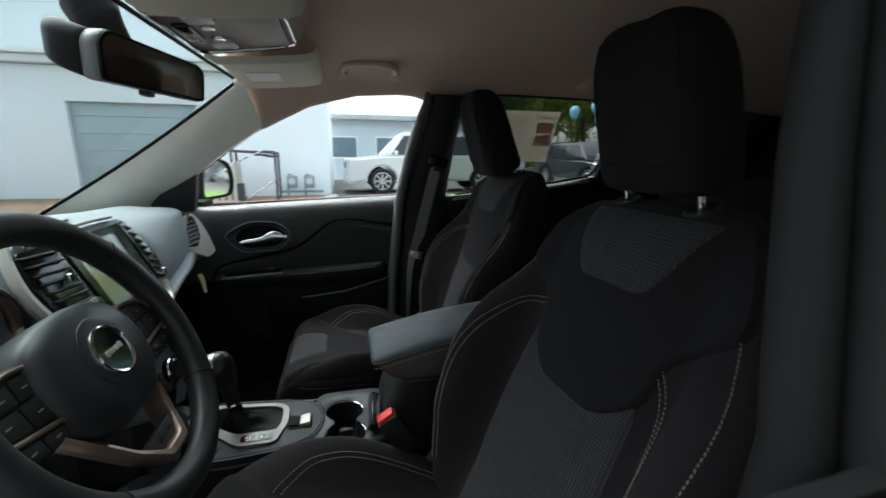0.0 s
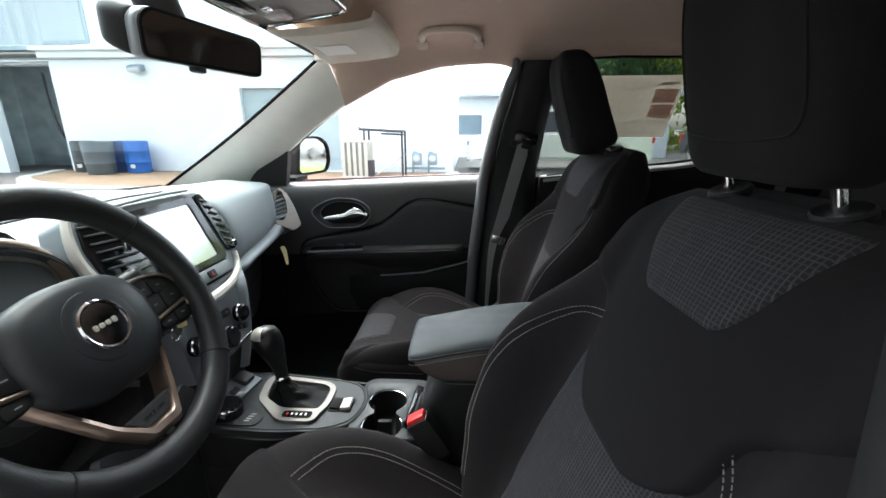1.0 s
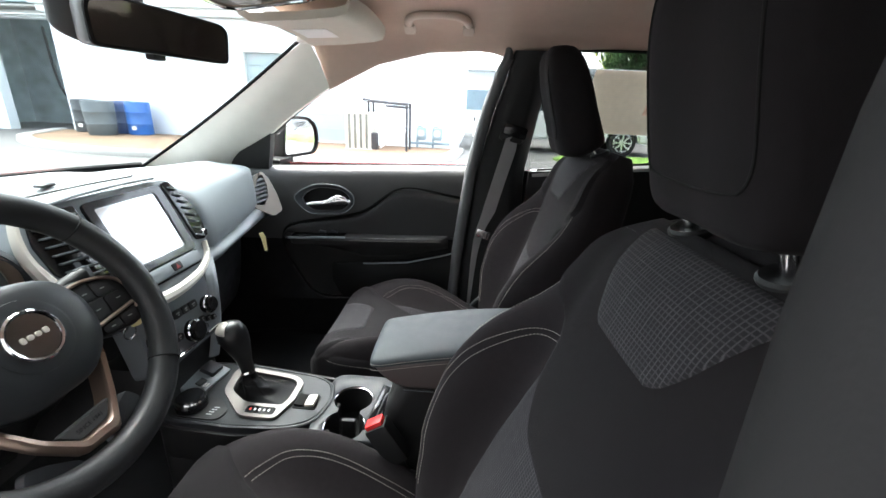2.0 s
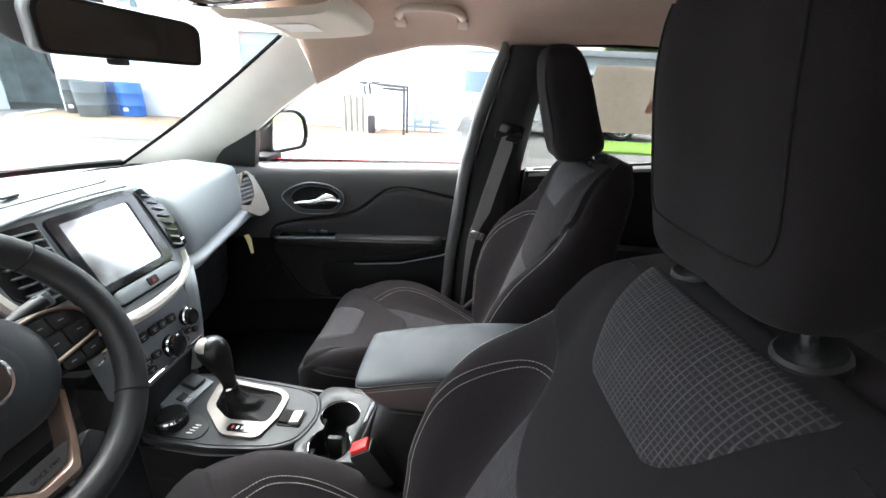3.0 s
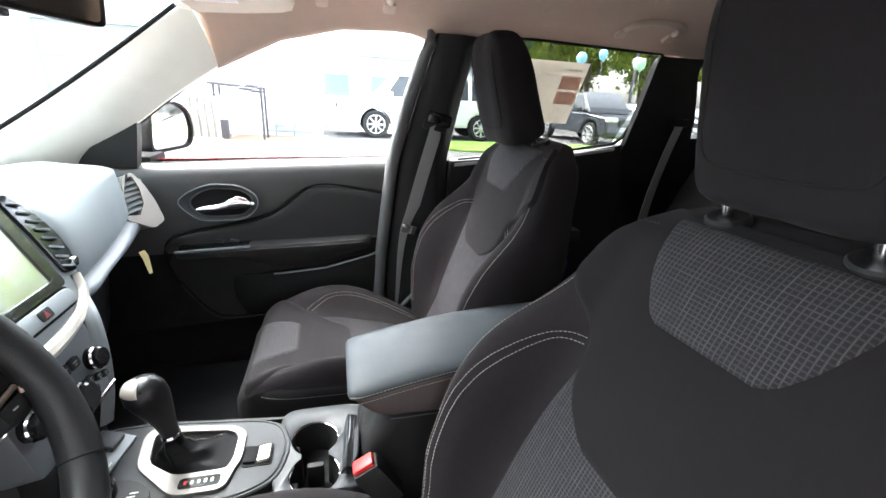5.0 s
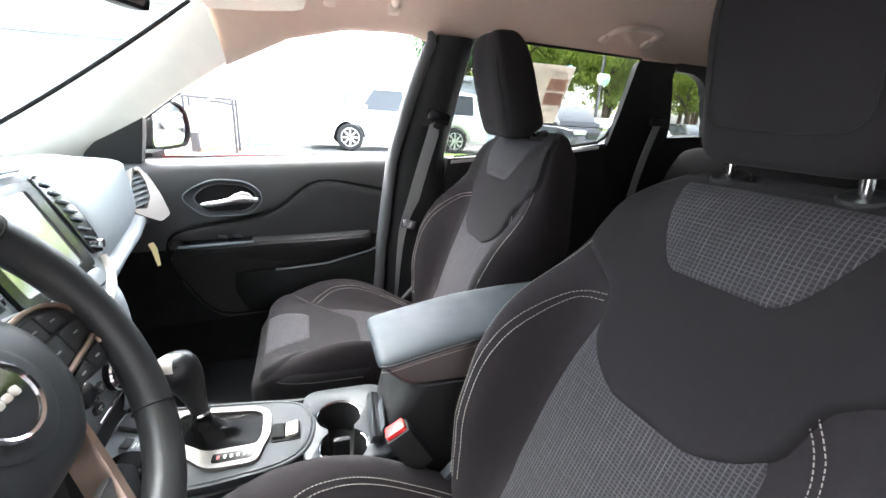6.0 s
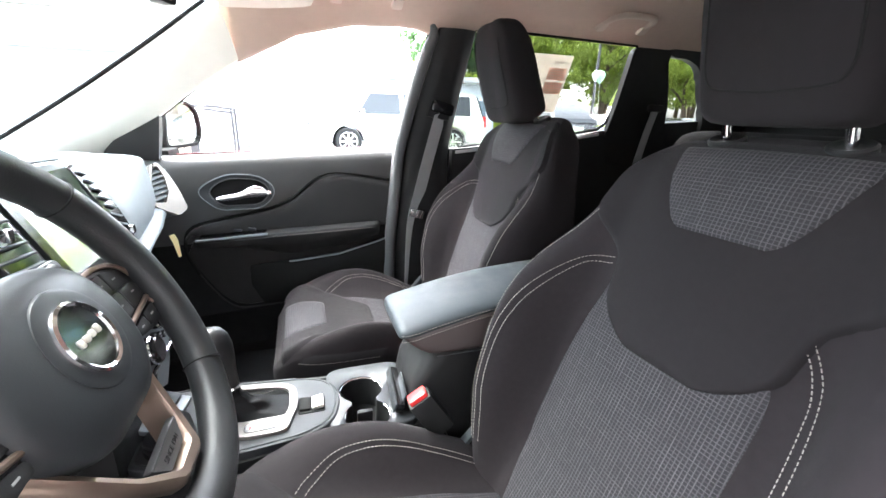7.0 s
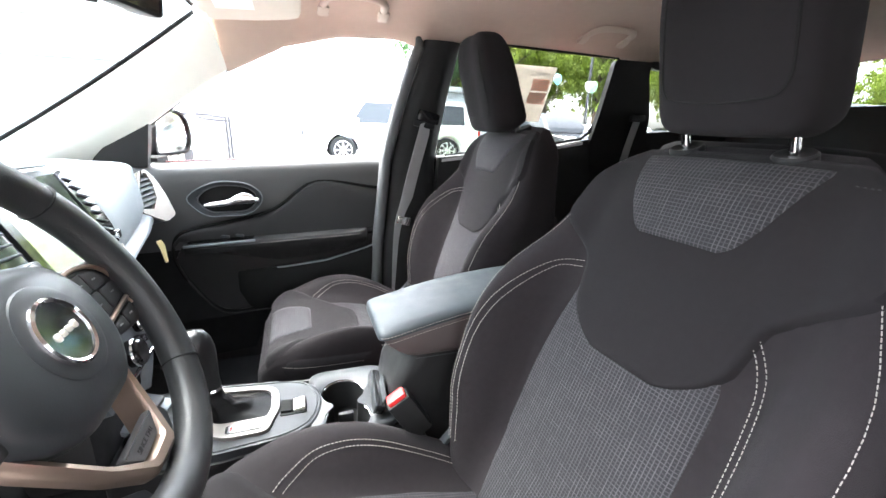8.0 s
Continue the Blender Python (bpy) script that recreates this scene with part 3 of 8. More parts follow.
DARKROOM = mat("dark_workshop_wall", (0.36, 0.45, 0.465), 0.9, vary=0.3, scale=1.5, bump=0.2, bump_scale=30)
DRUM_NAVY = mat("navy_drum_plastic", (0.03, 0.07, 0.20), 0.5, vary=0.15, scale=6, bump=0.15, bump_scale=40)
SHADE_WALL = mat("grey_rendered_wall", (0.185, 0.182, 0.18), 0.9, vary=0.12, scale=2.0, bump=0.3, bump_scale=40, dist=0.004, big=0.4)
GRASS = mat("mown_grass", (0.16, 0.30, 0.04), 0.95, vary=0.35, scale=8, bump=0.8, bump_scale=60, dist=0.03, big=0.8)

# unseen plain wall, added to hold back daylight on the driver's side
solid("wall_yard", bx((0.5, -1.6, 2.7), (24.0, 0.3, 5.4), 0.02), SHADE_WALL, "unseen plain grey wall dimming the driver side", "wall", kind="structure")

# ground: one sheet to the horizon
bm = bmesh.new()
rad = [0.0, 4, 8, 14, 25, 60, 150, 500, 2000]
lathe(bm, [(max(r, 0.01), 0.0) for r in rad], Matrix.Translation((0, 8, 0)), 48, cap=False)
solid("ground", bm, ASPHALT, "grey worn asphalt yard", "ground", kind="structure")
KERB = spline([(-12.5, 12.55, 0), (-11.9, 11.4, 0), (-11.45, 10.5, 0), (-10.5, 9.7, 0), (-9.3, 9.05, 0), (-7.9, 8.65, 0), (-6.6, 8.6, 0), (-4.0, 9.1, 0), (-1.4, 9.8, 0), (-0.5, 10.4, 0), (-0.25, 12.4, 0)], 60)
solid("pavement", prism(bmesh.new(), [(p.x, p.y) for p in KERB], Matrix.Translation((0, 0, 0.0)), 0.085), GRAVEL, "tan gravel island with a low kerb along the wall", "pavement", kind="structure")
rows = []
for k, p in enumerate(KERB):
    d = (KERB[min(k + 1, 59)] - KERB[max(k - 1, 0)]).normalized()
    nn = Vector((d.y, -d.x, 0))
    rows.append([p + nn * o + Vector((0, 0, z)) for o, z in ((-0.15, -0.02), (-0.15, 0.105), (-0.12, 0.125), (0.10, 0.125), (0.14, 0.10), (0.16, -0.02))])
solid("kerb", grid(bmesh.new(), rows, close_v=True, cap=True), CONCRETE, "low pale concrete kerb", "kerb", kind="structure", smooth=50)
solid("grass_strip", prism(bmesh.new(), round_poly([(2.2, 11.6), (3.2, 10.6), (40, 11.0), (40, 13.0), (3.0, 12.9)], 0.4, 4), Matrix.Translation((0, 0, 0)), 0.06, 0.02), GRASS, "strip of bright green mown grass", "grass", kind="structure")


def wall_with_hole(x0, x1, y, z1, holes, thick):
    """A wall in the xz plane with rectangular openings."""
    bm = bmesh.new()
    xs = sorted({x0, x1, *[h[0] for h in holes], *[h[1] for h in holes]})
    zs = sorted({0.0, z1, *[h[2] for h in holes], *[h[3] for h in holes]})
    for xa, xb in zip(xs, xs[1:]):
        for za, zb in zip(zs, zs[1:]):
            cx, cz = (xa + xb) / 2, (za + zb) / 2
            if any(h[0] < cx < h[1] and h[2] < cz < h[3] for h in holes):
                continue
            box(bm, (cx, y + thick / 2, cz), (xb - xa, thick, zb - za))
    bmesh.ops.remove_doubles(bm, verts=bm.verts, dist=1e-5)
    return bm


bld = thing("workshop_building", "pale blue painted workshop building with ledge", "building", kind="structure", at=(-6, 12.6, 0))
part("wall", wall_with_hole(-22, -0.3, 12.6, 3.25, [(-14.22, -12.1, 0.0, 3.22), (-6.47, -3.6, 0.1, 2.45)], 0.3), WALLPAINT, bld, smooth=0)
part("wall", bx((-0.45, 16.2, 1.6), (0.3, 7.0, 3.2)), WALLPAINT, bld, smooth=0)
part("ledge", bx((-6.2, 12.55, 3.36), (12.0, 0.34, 0.17), 0.02), WALLPAINT, bld)
part("ledge", bx((-6.2, 12.47, 3.50), (12.1, 0.50, 0.10), 0.02), WALLPAINT, bld)
part("bay_door_edge", bx((-12.22, 13.10, 1.60), (0.16, 0.40, 3.2), 0.01), DRUM_NAVY, bld, "dark blue edge of the open bay door")
part("bay_locker", bx((-12.75, 14.6, 1.1), (0.55, 0.5, 2.2), 0.02), DARKROOM, bld, "dull blue-green locker in the bay")
part("bay_sign", bx((-12.80, 14.30, 2.75), (0.50, 0.04, 0.36), 0.01), PAPER, bld, "pale sheet on the locker")
part("air_hose", tube(bmesh.new(), spline([(-12.75, 13.9, 3.1), (-12.72, 13.9, 2.2), (-12.6, 13.9, 1.5), (-12.35, 13.9, 1.1), (-12.05, 13.9, 0.95)], 24), 0.03, 8), RUBBER, bld, "hanging black air hose", smooth=60)
part("bay_bench", bx((-13.3, 14.9, 0.46), (1.9, 0.6, 0.10), 0.02), DARKROOM, bld, "dull workbench")
part("air_hose", tube(bmesh.new(), spline([(-13.05, 13.3, 3.0), (-13.0, 13.3, 1.8), (-12.85, 13.3, 1.15), (-12.55, 13.3, 0.85), (-12.3, 13.3, 0.80)], 24), 0.035, 8), RUBBER, bld, "hanging black air hose", smooth=60)
up = part("upper_window", bx((-11.9, 13.14, 4.45), (1.5, 0.06, 1.35), 0.02), PANELGREY, bld, "grey upper window frame")
part("pane", bx((-11.9, 13.10, 4.45), (1.34, 0.03, 1.2)), CORRUG, up, smooth=0)
part("upper_wall", bx((-11.15, 13.3, 5.0), (21.7, 0.3, 3.6)), WALLPAINT, bld, smooth=0)
part("flat_roof", bx((-11.15, 13.0, 3.42), (21.7, 1.1, 0.05)), CONCRETE, bld, smooth=0)
bm = bmesh.new()
n = 60
pts = [[Vector((-18.0 + 6.6 * k / n, 13.10 + (0.05 if (k // 2) % 2 else 0.0), z)) for k in range(n + 1)] for z in (3.75, 6.6)]
grid(bm, pts)
part("corrugated_panel", bm, CORRUG, bld, "grey corrugated metal cladding", smooth=0)
dm = part("roller_door", bx((-5.03, 12.74, 1.27), (2.86, 0.05, 2.36), 0.01), PANELGREY, bld, "grey flat panel door")
for k in range(5):
    part("door_rib", bx((-5.03, 12.71, 0.45 + 0.42 * k), (2.8, 0.02, 0.03), 0.005), PANELGREY, dm)
part("bay_back_wall", bx((-14.0, 15.6, 1.8), (5.0, 0.1, 3.6)), DARKROOM, bld, smooth=0)
part("bay_side_wall", bx((-16.6, 15.4, 1.8), (0.1, 5.2, 3.6)), DARKROOM, bld, smooth=0)
part("bay_side_wall", bx((-11.5, 15.4, 1.8), (0.1, 5.2, 3.6)), DARKROOM, bld, smooth=0)
part("bay_ceiling", bx((-14.0, 15.4, 3.6), (5.2, 5.4, 0.1)), DARKROOM, bld, smooth=0)

# ---------------------------------------------------------------- front seats
BACK0 = Vector((0.36, 0.525, 1.0))
LEAN_B = radians(22)
BU, BN = Vector((math.sin(LEAN_B), 0, math.cos(LEAN_B))), Vector((-math.cos(LEAN_B), 0, math.sin(LEAN_B)))
HALF_W = [(-0.44, 0.205), (-0.38, 0.232), (-0.28, 0.268), (-0.12, 0.282), (-0.04, 0.278), (0.01, 0.266), (0.05, 0.246), (0.12, 0.214), (0.17, 0.196), (0.205, 0.172), (0.23, 0.140), (0.245, 0.105)]
BOLSTER = [(-0.44, 0.01), (-0.36, 0.052), (-0.27, 0.090), (-0.14, 0.102), (-0.06, 0.086), (-0.01, 0.058), (0.04, 0.026), (0.10, 0.008), (0.24, 0.0)]


def back_w(h):
    return smooth_table(HALF_W, h, 0.025)


def back_f(s, h):
    """How far the front of the backrest stands out of its plane."""
    w, a = back_w(h), smooth_table(BOLSTER, h, 0.03)
    u = abs(s)
    f = 0.012 * (1 - (s / 0.14) ** 2) if u < 0.14 else 0.0
    if u > 0.150:
        t = min((u - 0.150) / max(w - 0.150, 0.02), 1.0)
        f += a * math.sin(min(t / 0.62, 1.0) * math.pi / 2) ** 1.5
        if t > 0.62:
            k = (t - 0.62) / 0.38
            f -= (a + 0.02) * (1 - math.sqrt(max(0.0, 1 - k * k)))
    if h > 0.14:
        f -= 0.055 * ((h - 0.14) / 0.105) ** 2
    if h < -0.3:
        f += 0.02 * (-0.3 - h) / 0.14
    return f


def back_pt(s, h, off=0.0):
    p = BACK0 + Vector((0, s, 0)) + BU * h + BN * back_f(s, h)
    if off:
        e = 0.003
        du = (back_pt(s + e, h) - back_pt(s - e, h))
        dv = (back_pt(s, h + e) - back_pt(s, h - e))
        n = dv.cross(du)
        n.normalize()
        if n.dot(BN) < 0:
            n = -n
        p = p + n * off
    return p


# cushion: l runs from its rear edge forward
CUSH0 = Vector((0.275, 0.525, 0.0))


def cush_w(l):
    return lerp_table([(0.0, 0.225), (0.08, 0.258), (0.25, 0.268), (0.40, 0.265), (0.48, 0.245), (0.53, 0.215), (0.56, 0.16)], l)


def cush_z(s, l):
    z = smooth_table([(0.0, 0.598), (0.15, 0.630), (0.30, 0.668), (0.40, 0.689), (0.455, 0.694), (0.50, 0.689), (0.53, 0.674), (0.55, 0.650), (0.56, 0.615)], l, 0.012)
    w, u = cush_w(l), abs(s)
    a = smooth_table([(0.0, 0.0), (0.05, 0.006), (0.14, 0.034), (0.21, 0.058), (0.27, 0.070), (0.34, 0.064), (0.40, 0.042), (0.45, 0.018), (0.50, 0.0)], l, 0.03)
    if u > 0.13:
        t = min((u - 0.13) / (w - 0.13 + 1e-4), 1.0)
        z += a * math.sin(min(t / 0.6, 1.0) * math.pi / 2) ** 1.5
        if t > 0.6:
            k = (t - 0.6) / 0.4
            z -= (a + 0.028) * (1 - math.sqrt(max(0.0, 1 - k * k)))
    else:
        z -= 0.006 * (1 - (s / 0.13) ** 2)
    return z


def cush_pt(s, l, off=0.0):
    z = (cush_z(s, l - 0.012) + 2 * cush_z(s, l) + cush_z(s, l + 0.012)) / 4
    p = CUSH0 + Vector((-l, s, z))
    if off:
        e = 0.003
        n = (cush_pt(s + e, l) - cush_pt(s - e, l)).cross(cush_pt(s, l + e) - cush_pt(s, l - e))
        n.normalize()
        if n.z < 0:
            n = -n
        p = p + n * off
    return p


def pad(surface, lo, hi, left, right, nv, nu, lift=0.0045):
    """A padded panel laid on a surface between two side lines; its rim tucks into the seam."""
    pts, uvs = [], []
    for i in range(nv):
        v = i / (nv - 1)
        h = lo + (hi - lo) * v
        a, b = left(h), right(h)
        row, urow = [], []
        for j in range(nu):
            u = j / (nu - 1)
            s = a + (b - a) * u
            d = min(u * abs(b - a), (1 - u) * abs(b - a), v * abs(hi - lo), (1 - v) * abs(hi - lo))
            k = min(d / 0.012, 1.0)
            row.append(surface(s, h, -0.003 + (lift + 0.003) * math.sqrt(1 - (1 - k) ** 2)))
            urow.append((s, h))
        pts.append(row)
        uvs.append(urow)
    bm = bmesh.new()
    return grid(bm, pts, uvs=uvs)


def half_line(table):
    return (lambda h: -smooth_table(table, h, 0.006)), (lambda h: smooth_table(table, h, 0.006))


def front_seat(name, label):
    seat = thing(name, label, "car seat", "front seats", at=(0.1, 0.525, 0.43))
    # backrest body
    rows = []
    hs = [-0.44 + 0.675 * k / 44 for k in range(45)] + [0.241, 0.245]
    for h in hs:
        w = back_w(h)
        front = [back_pt(w * math.sin(math.pi / 2 * (-1 + 2 * j / 40)), h) for j in range(41)]
        depth = lerp_table([(-0.44, -0.11), (0.0, -0.115), (0.12, -0.105), (0.2, -0.10), (0.245, -0.085)], h)
        rear = [BACK0 + BU * h + Vector((0, w * 0.99 * math.cos(math.pi * j / 14), 0)) + BN * (depth * (0.55 + 0.45 * math.sin(math.pi * j / 14)) - 0.02) for j in range(15)]
        rows.append(front + rear)
    part("backrest", grid(bmesh.new(), rows, close_v=True, cap=True), CLOTH_SIDE, seat, "charcoal cloth backrest with raised side bolsters", smooth=60)
    low_in = [(-0.42, 0.132), (-0.34, 0.148), (-0.26, 0.157), (-0.17, 0.157), (-0.08, 0.149), (-0.017, 0.135), (0.0, 0.13)]
    low_out = [(-0.42, 0.112), (-0.30, 0.124), (-0.17, 0.125), (-0.08, 0.126), (-0.045, 0.122), (-0.028, 0.110), (0.0, 0.10)]
    a, b = half_line(low_out)[0], half_line(low_in)[1]
    part("lattice_panel", pad(back_pt, -0.42, 0.005, a, b, 40, 26, 0.004), WEAVE, seat, "grey lattice-woven centre panel", smooth=60)
    yoke = [(-0.090, 0.030), (-0.086, 0.055), (-0.076, 0.078), (-0.055, 0.108), (-0.03, 0.126), (0.0, 0.131), (0.03, 0.137), (0.055, 0.166), (0.08, 0.205), (0.10, 0.214), (0.14, 0.204), (0.17, 0.194), (0.205, 0.168), (0.23, 0.136)]
    yl = [(h, min(v, back_w(h) - 0.004)) for h, v in yoke]
    a, b = half_line(yl)
    part("shoulder_panel", pad(back_pt, -0.090, 0.230, a, b, 44, 36, 0.0085), CLOTH, seat, "smooth black cloth shoulder panel", smooth=60)
    inset = [(0.088, 0.045), (0.094, 0.066), (0.105, 0.078), (0.13, 0.094), (0.16, 0.108), (0.20, 0.123), (0.215, 0.126)]
    a, b = half_line(inset)
    part("lattice_inset", pad(back_pt, 0.088, 0.214, a, b, 24, 22, 0.0115), WEAVE, seat, "grey lattice-woven shoulder inset", smooth=60)
    # cushion
    rows = []
    ls = [0.56 * k / 44 for k in range(45)]
    for l in ls:
        w = cush_w(l)
        top = [cush_pt(w * math.sin(math.pi / 2 * (-1 + 2 * j / 40)), l) for j in range(41)]
        lower = lerp_table([(0.0, 0.50), (0.45, 0.52), (0.56, 0.545)], l)
        under = [CUSH0 + Vector((-l, w, lower)), CUSH0 + Vector((-l, w * 0.9, lower - 0.02)), CUSH0 + Vector((-l, -w * 0.9, lower - 0.02)), CUSH0 + Vector((-l, -w, lower))]
        rows.append(top + under)
    part("cushion", grid(bmesh.new(), rows, close_v=True, cap=True), CLOTH_SIDE, seat, "charcoal cloth seat cushion", smooth=60)
    a, b = half_line([(0.0, 0.128), (0.2, 0.138), (0.33, 0.134), (0.385, 0.120)])
    part("lattice_panel", pad(cush_pt, 0.0, 0.385, a, b, 30, 24, 0.003), WEAVE, seat, "grey lattice-woven cushion panel", smooth=60)
    a, b = half_line([(0.292, 0.045), (0.297, 0.070), (0.31, 0.088), (0.335, 0.099), (0.365, 0.112), (0.385, 0.126), (0.42, 0.146), (0.45, 0.172), (0.475, 0.205), (0.50, 0.222), (0.54, 0.205)])
    part("front_panel", pad(cush_pt, 0.292, 0.54, a, b, 40, 34, 0.0075), CLOTH, seat, "smooth black cloth front panel", smooth=60)
    a, b = half_line([(0.422, 0.055), (0.428, 0.070), (0.445, 0.082), (0.49, 0.098), (0.54, 0.108)])
    part("lattice_inset", pad(cush_pt, 0.422, 0.535, a, b, 20, 18, 0.010), WEAVE, seat, "grey lattice-woven cushion inset", smooth=60)
    # stitching
    for sg in (-1, 1):
        bm = bmesh.new()
        for d in (0.0, 0.010):
            if sg > 0:
                line = spline([(0.142, 0.025 - d, 0), (0.168, 0.017 - d, 0), (0.188 - d * 0.6, -0.004 - d * 0.6, 0), (0.207 - d, -0.05, 0), (0.221 - d, -0.11, 0), (0.226 - d, -0.19, 0), (0.220 - d, -0.27, 0), (0.204 - d, -0.36, 0)], 90)
            elif d:
                line = spline([(-0.122, 0.014, 0), (-0.134, -0.002, 0), (-0.146, -0.029, 0), (-0.153, -0.064, 0), (-0.158, -0.106, 0), (-0.161, -0.150, 0), (-0.164, -0.22, 0), (-0.160, -0.29, 0), (-0.148, -0.36, 0)], 90)
            else:
                line = spline([(-0.128, 0.021, 0), (-0.146, -0.007, 0), (-0.158, -0.034, 0), (-0.168, -0.076, 0), (-0.175, -0.124, 0), (-0.179, -0.19, 0), (-0.176, -0.27, 0), (-0.163, -0.36, 0)], 90)
            dashes(bm, [back_pt(p.x, p.y, 0.0012 if sg > 0 else 0.0034) for p in line])
        part("backrest_stitching", bm, STITCH, seat, "pale double stitching", smooth=0)
        bm = bmesh.new()
        for d in (0.0, 0.009):
            if d:
                line = spline([(0.142, 0.402, 0), (0.152, 0.391, 0), (0.173, 0.355, 0), (0.181, 0.309, 0), (0.183, 0.259, 0), (0.181, 0.201, 0), (0.175, 0.130, 0), (0.157, 0.050, 0)], 90)
            else:
                line = spline([(0.146, 0.416, 0), (0.160, 0.400, 0), (0.181, 0.359, 0), (0.188, 0.312, 0), (0.190, 0.258, 0), (0.188, 0.200, 0), (0.184, 0.127, 0), (0.166, 0.040, 0)], 90)
            dashes(bm, [cush_pt(sg * p.x, p.y, 0.0012) for p in line])
        part("cushion_stitching", bm, STITCH, seat, "pale double stitching", smooth=0)
        bm = bmesh.new()
        line = [back_pt(sg * (back_w(h) * 0.89), h, 0.0012) for h in [-0.36 + 0.48 * k / 60 for k in range(61)]]
        dashes(bm, line)
        part("side_stitching", bm, STITCH, seat, "pale single stitching", smooth=0)
    for sg in (-1, 1):
        bm = bmesh.new()
        dashes(bm, [back_pt(sg * (0.136 + 0.026 * k / 20), 0.194 - 0.0016 * k / 20, 0.0092) for k in range(21)], 0.003, 0.003, 0.0004)
        part("neck_stitching", bm, PLASTIC, seat, "faint dark stitching", smooth=0)
    # front skirt under a seam that wraps round the cushion's nose
    skirt = []
    for k in range(61):
        a = math.pi * k / 60
        c, s_ = math.cos(a), math.sin(a)
        skirt.append((-0.025 - 0.256 * s_ ** 0.55, 0.525 + 0.274 * math.copysign(abs(c) ** 0.42, c)))
    rows = [[Vector((x + (0.015 if z < 0.56 else 0.0) - o, 0.525 + (y - 0.525) * (1 + o * 2), z)) for x, y in skirt] for z, o in ((0.622, -0.012), (0.614, 0.001), (0.590, 0.005), (0.550, 0.004), (0.525, -0.006), (0.520, -0.03))]
    part("cushion_skirt", grid(bmesh.new(), rows), CLOTH, seat, "black cloth skirt below the cushion seam", smooth=60)
    bm = bmesh.new()
    dashes(bm, [Vector((x - 0.0055, 0.525 + (y - 0.525) * 1.010, 0.602)) for x, y in skirt])
    part("front_stitching", bm, STITCH, seat, "pale single stitching", smooth=0)
    # plinth and side trim
    part("seat_base", bx((0.04, 0.525, 0.49), (0.44, 0.44, 0.09), 0.02), PLASTIC, seat, "black plastic seat base")
    for sg in (-1, 1):
        part("side_cover", bx((0.12, 0.525 + sg * 0.245, 0.535), (0.36, 0.03, 0.10), 0.012), PLASTIC, seat, "black plastic side cover")
        part("floor_rail", bx((0.02, 0.525 + sg * 0.19, 0.435), (0.56, 0.03, 0.03), 0.005), PLASTIC_GREY, seat, "dark steel seat rail")
        part("recliner_arm", bx((0.172, 0.525 + sg * 0.222, 0.668), (0.010, 0.020, 0.11), 0.004, (0, 42, 0)), PLASTIC_GREY, seat, "grey recliner bracket")
    # headrest
    rows, n = [], 22
    hc = Vector((0.446, 0.5305, 1.337))

    def head_size(t):
        """Half width and half depth of the headrest from its base (-1) to its top (1)."""
        sc = max(1 - abs(t) ** (2.3 if t > 0 else 6), 0.0) ** 0.5 * 0.97 + 0.03
        sx = (max(1 - t ** 2.1, 0.0) ** 0.55 if t > 0 else max(1 - abs(t) ** 6, 0.0) ** 0.42) * 0.97 + 0.03
        return (0.1005 + 0.004 * t) * sc * (1 - 0.06 * max(t, 0) ** 2), 0.059 * sx * (1.0 - 0.10 * t)

    def head_front(s, hz):
        """The headrest's front face at s across and hz above its middle."""
        t = math.copysign(2 / math.pi * math.asin(min(1.0, (abs(hz) / (0.122 if hz > 0 else 0.113)) ** (1 / 0.9))), hz)
        wy, dx = head_size(t)
        sy = min(1.0, abs(s) / wy)
        cx = -math.sqrt(max(0.0, 1 - sy ** (2 / 0.62))) ** 0.55
        return hc + Vector((-0.24 * hz + dx * cx + 0.012 * (1 - sy), s, hz))

    for k in range(n + 1):
        t = -1 + 2 * k / n
        hz = (0.122 if t > 0 else 0.113) * math.copysign(abs(math.sin(t * math.pi / 2)) ** 0.9, t)
        wy, dx = head_size(t)
        ring = []
        for j in range(48):
            a = 2 * math.pi * j / 48
            c, s_ = math.cos(a), math.sin(a)
            cx = math.copysign(abs(c) ** 0.55, c)
            sy = math.copysign(abs(s_) ** 0.62, s_)
            ring.append(hc + Vector((-0.24 * hz + dx * cx + 0.012 * (1 - abs(sy)) * (1 if cx < 0 else 0), wy * sy, hz + (0.022 * max(cx, 0.0) * min(1.0, max(0.0, -t) * 1.6)))))
        rows.append(ring)
    hr = part("headrest", grid(bmesh.new(), rows, close_v=True, cap=True), CLOTH, seat, "rounded black cloth headrest", smooth=60)
    outline = spline([(-0.070, 0.100, 0), (-0.076, 0.05, 0), (-0.078, -0.02, 0), (-0.077, -0.048, 0), (-0.070, -0.064, 0), (-0.055, -0.070, 0), (0.0, -0.074, 0), (0.055, -0.070, 0), (0.070, -0.064, 0), (0.077, -0.048, 0), (0.078, -0.02, 0), (0.076, 0.05, 0), (0.070, 0.100, 0)], 80)
    part("seam", tube(bmesh.new(), [head_front(p.x, p.y) - Vector((0.0004, 0, 0)) for p in outline], 0.0014, 6), RUBBER, hr)
    for sg in (-1, 1):
        post = part("headrest_post", tube(bmesh.new(), [(0.480, 0.531 + sg * 0.0690, 1.165), (0.468, 0.531 + sg * 0.0690, 1.205), (0.452, 0.531 + sg * 0.0690, 1.26)], 0.0065, 14), CHROME, seat, "polished chrome headrest post")
        m = facing((0.469, 0.531 + sg * 0.0690, 1.2055), (-0.34, 0, 1), (1, 0, 0))
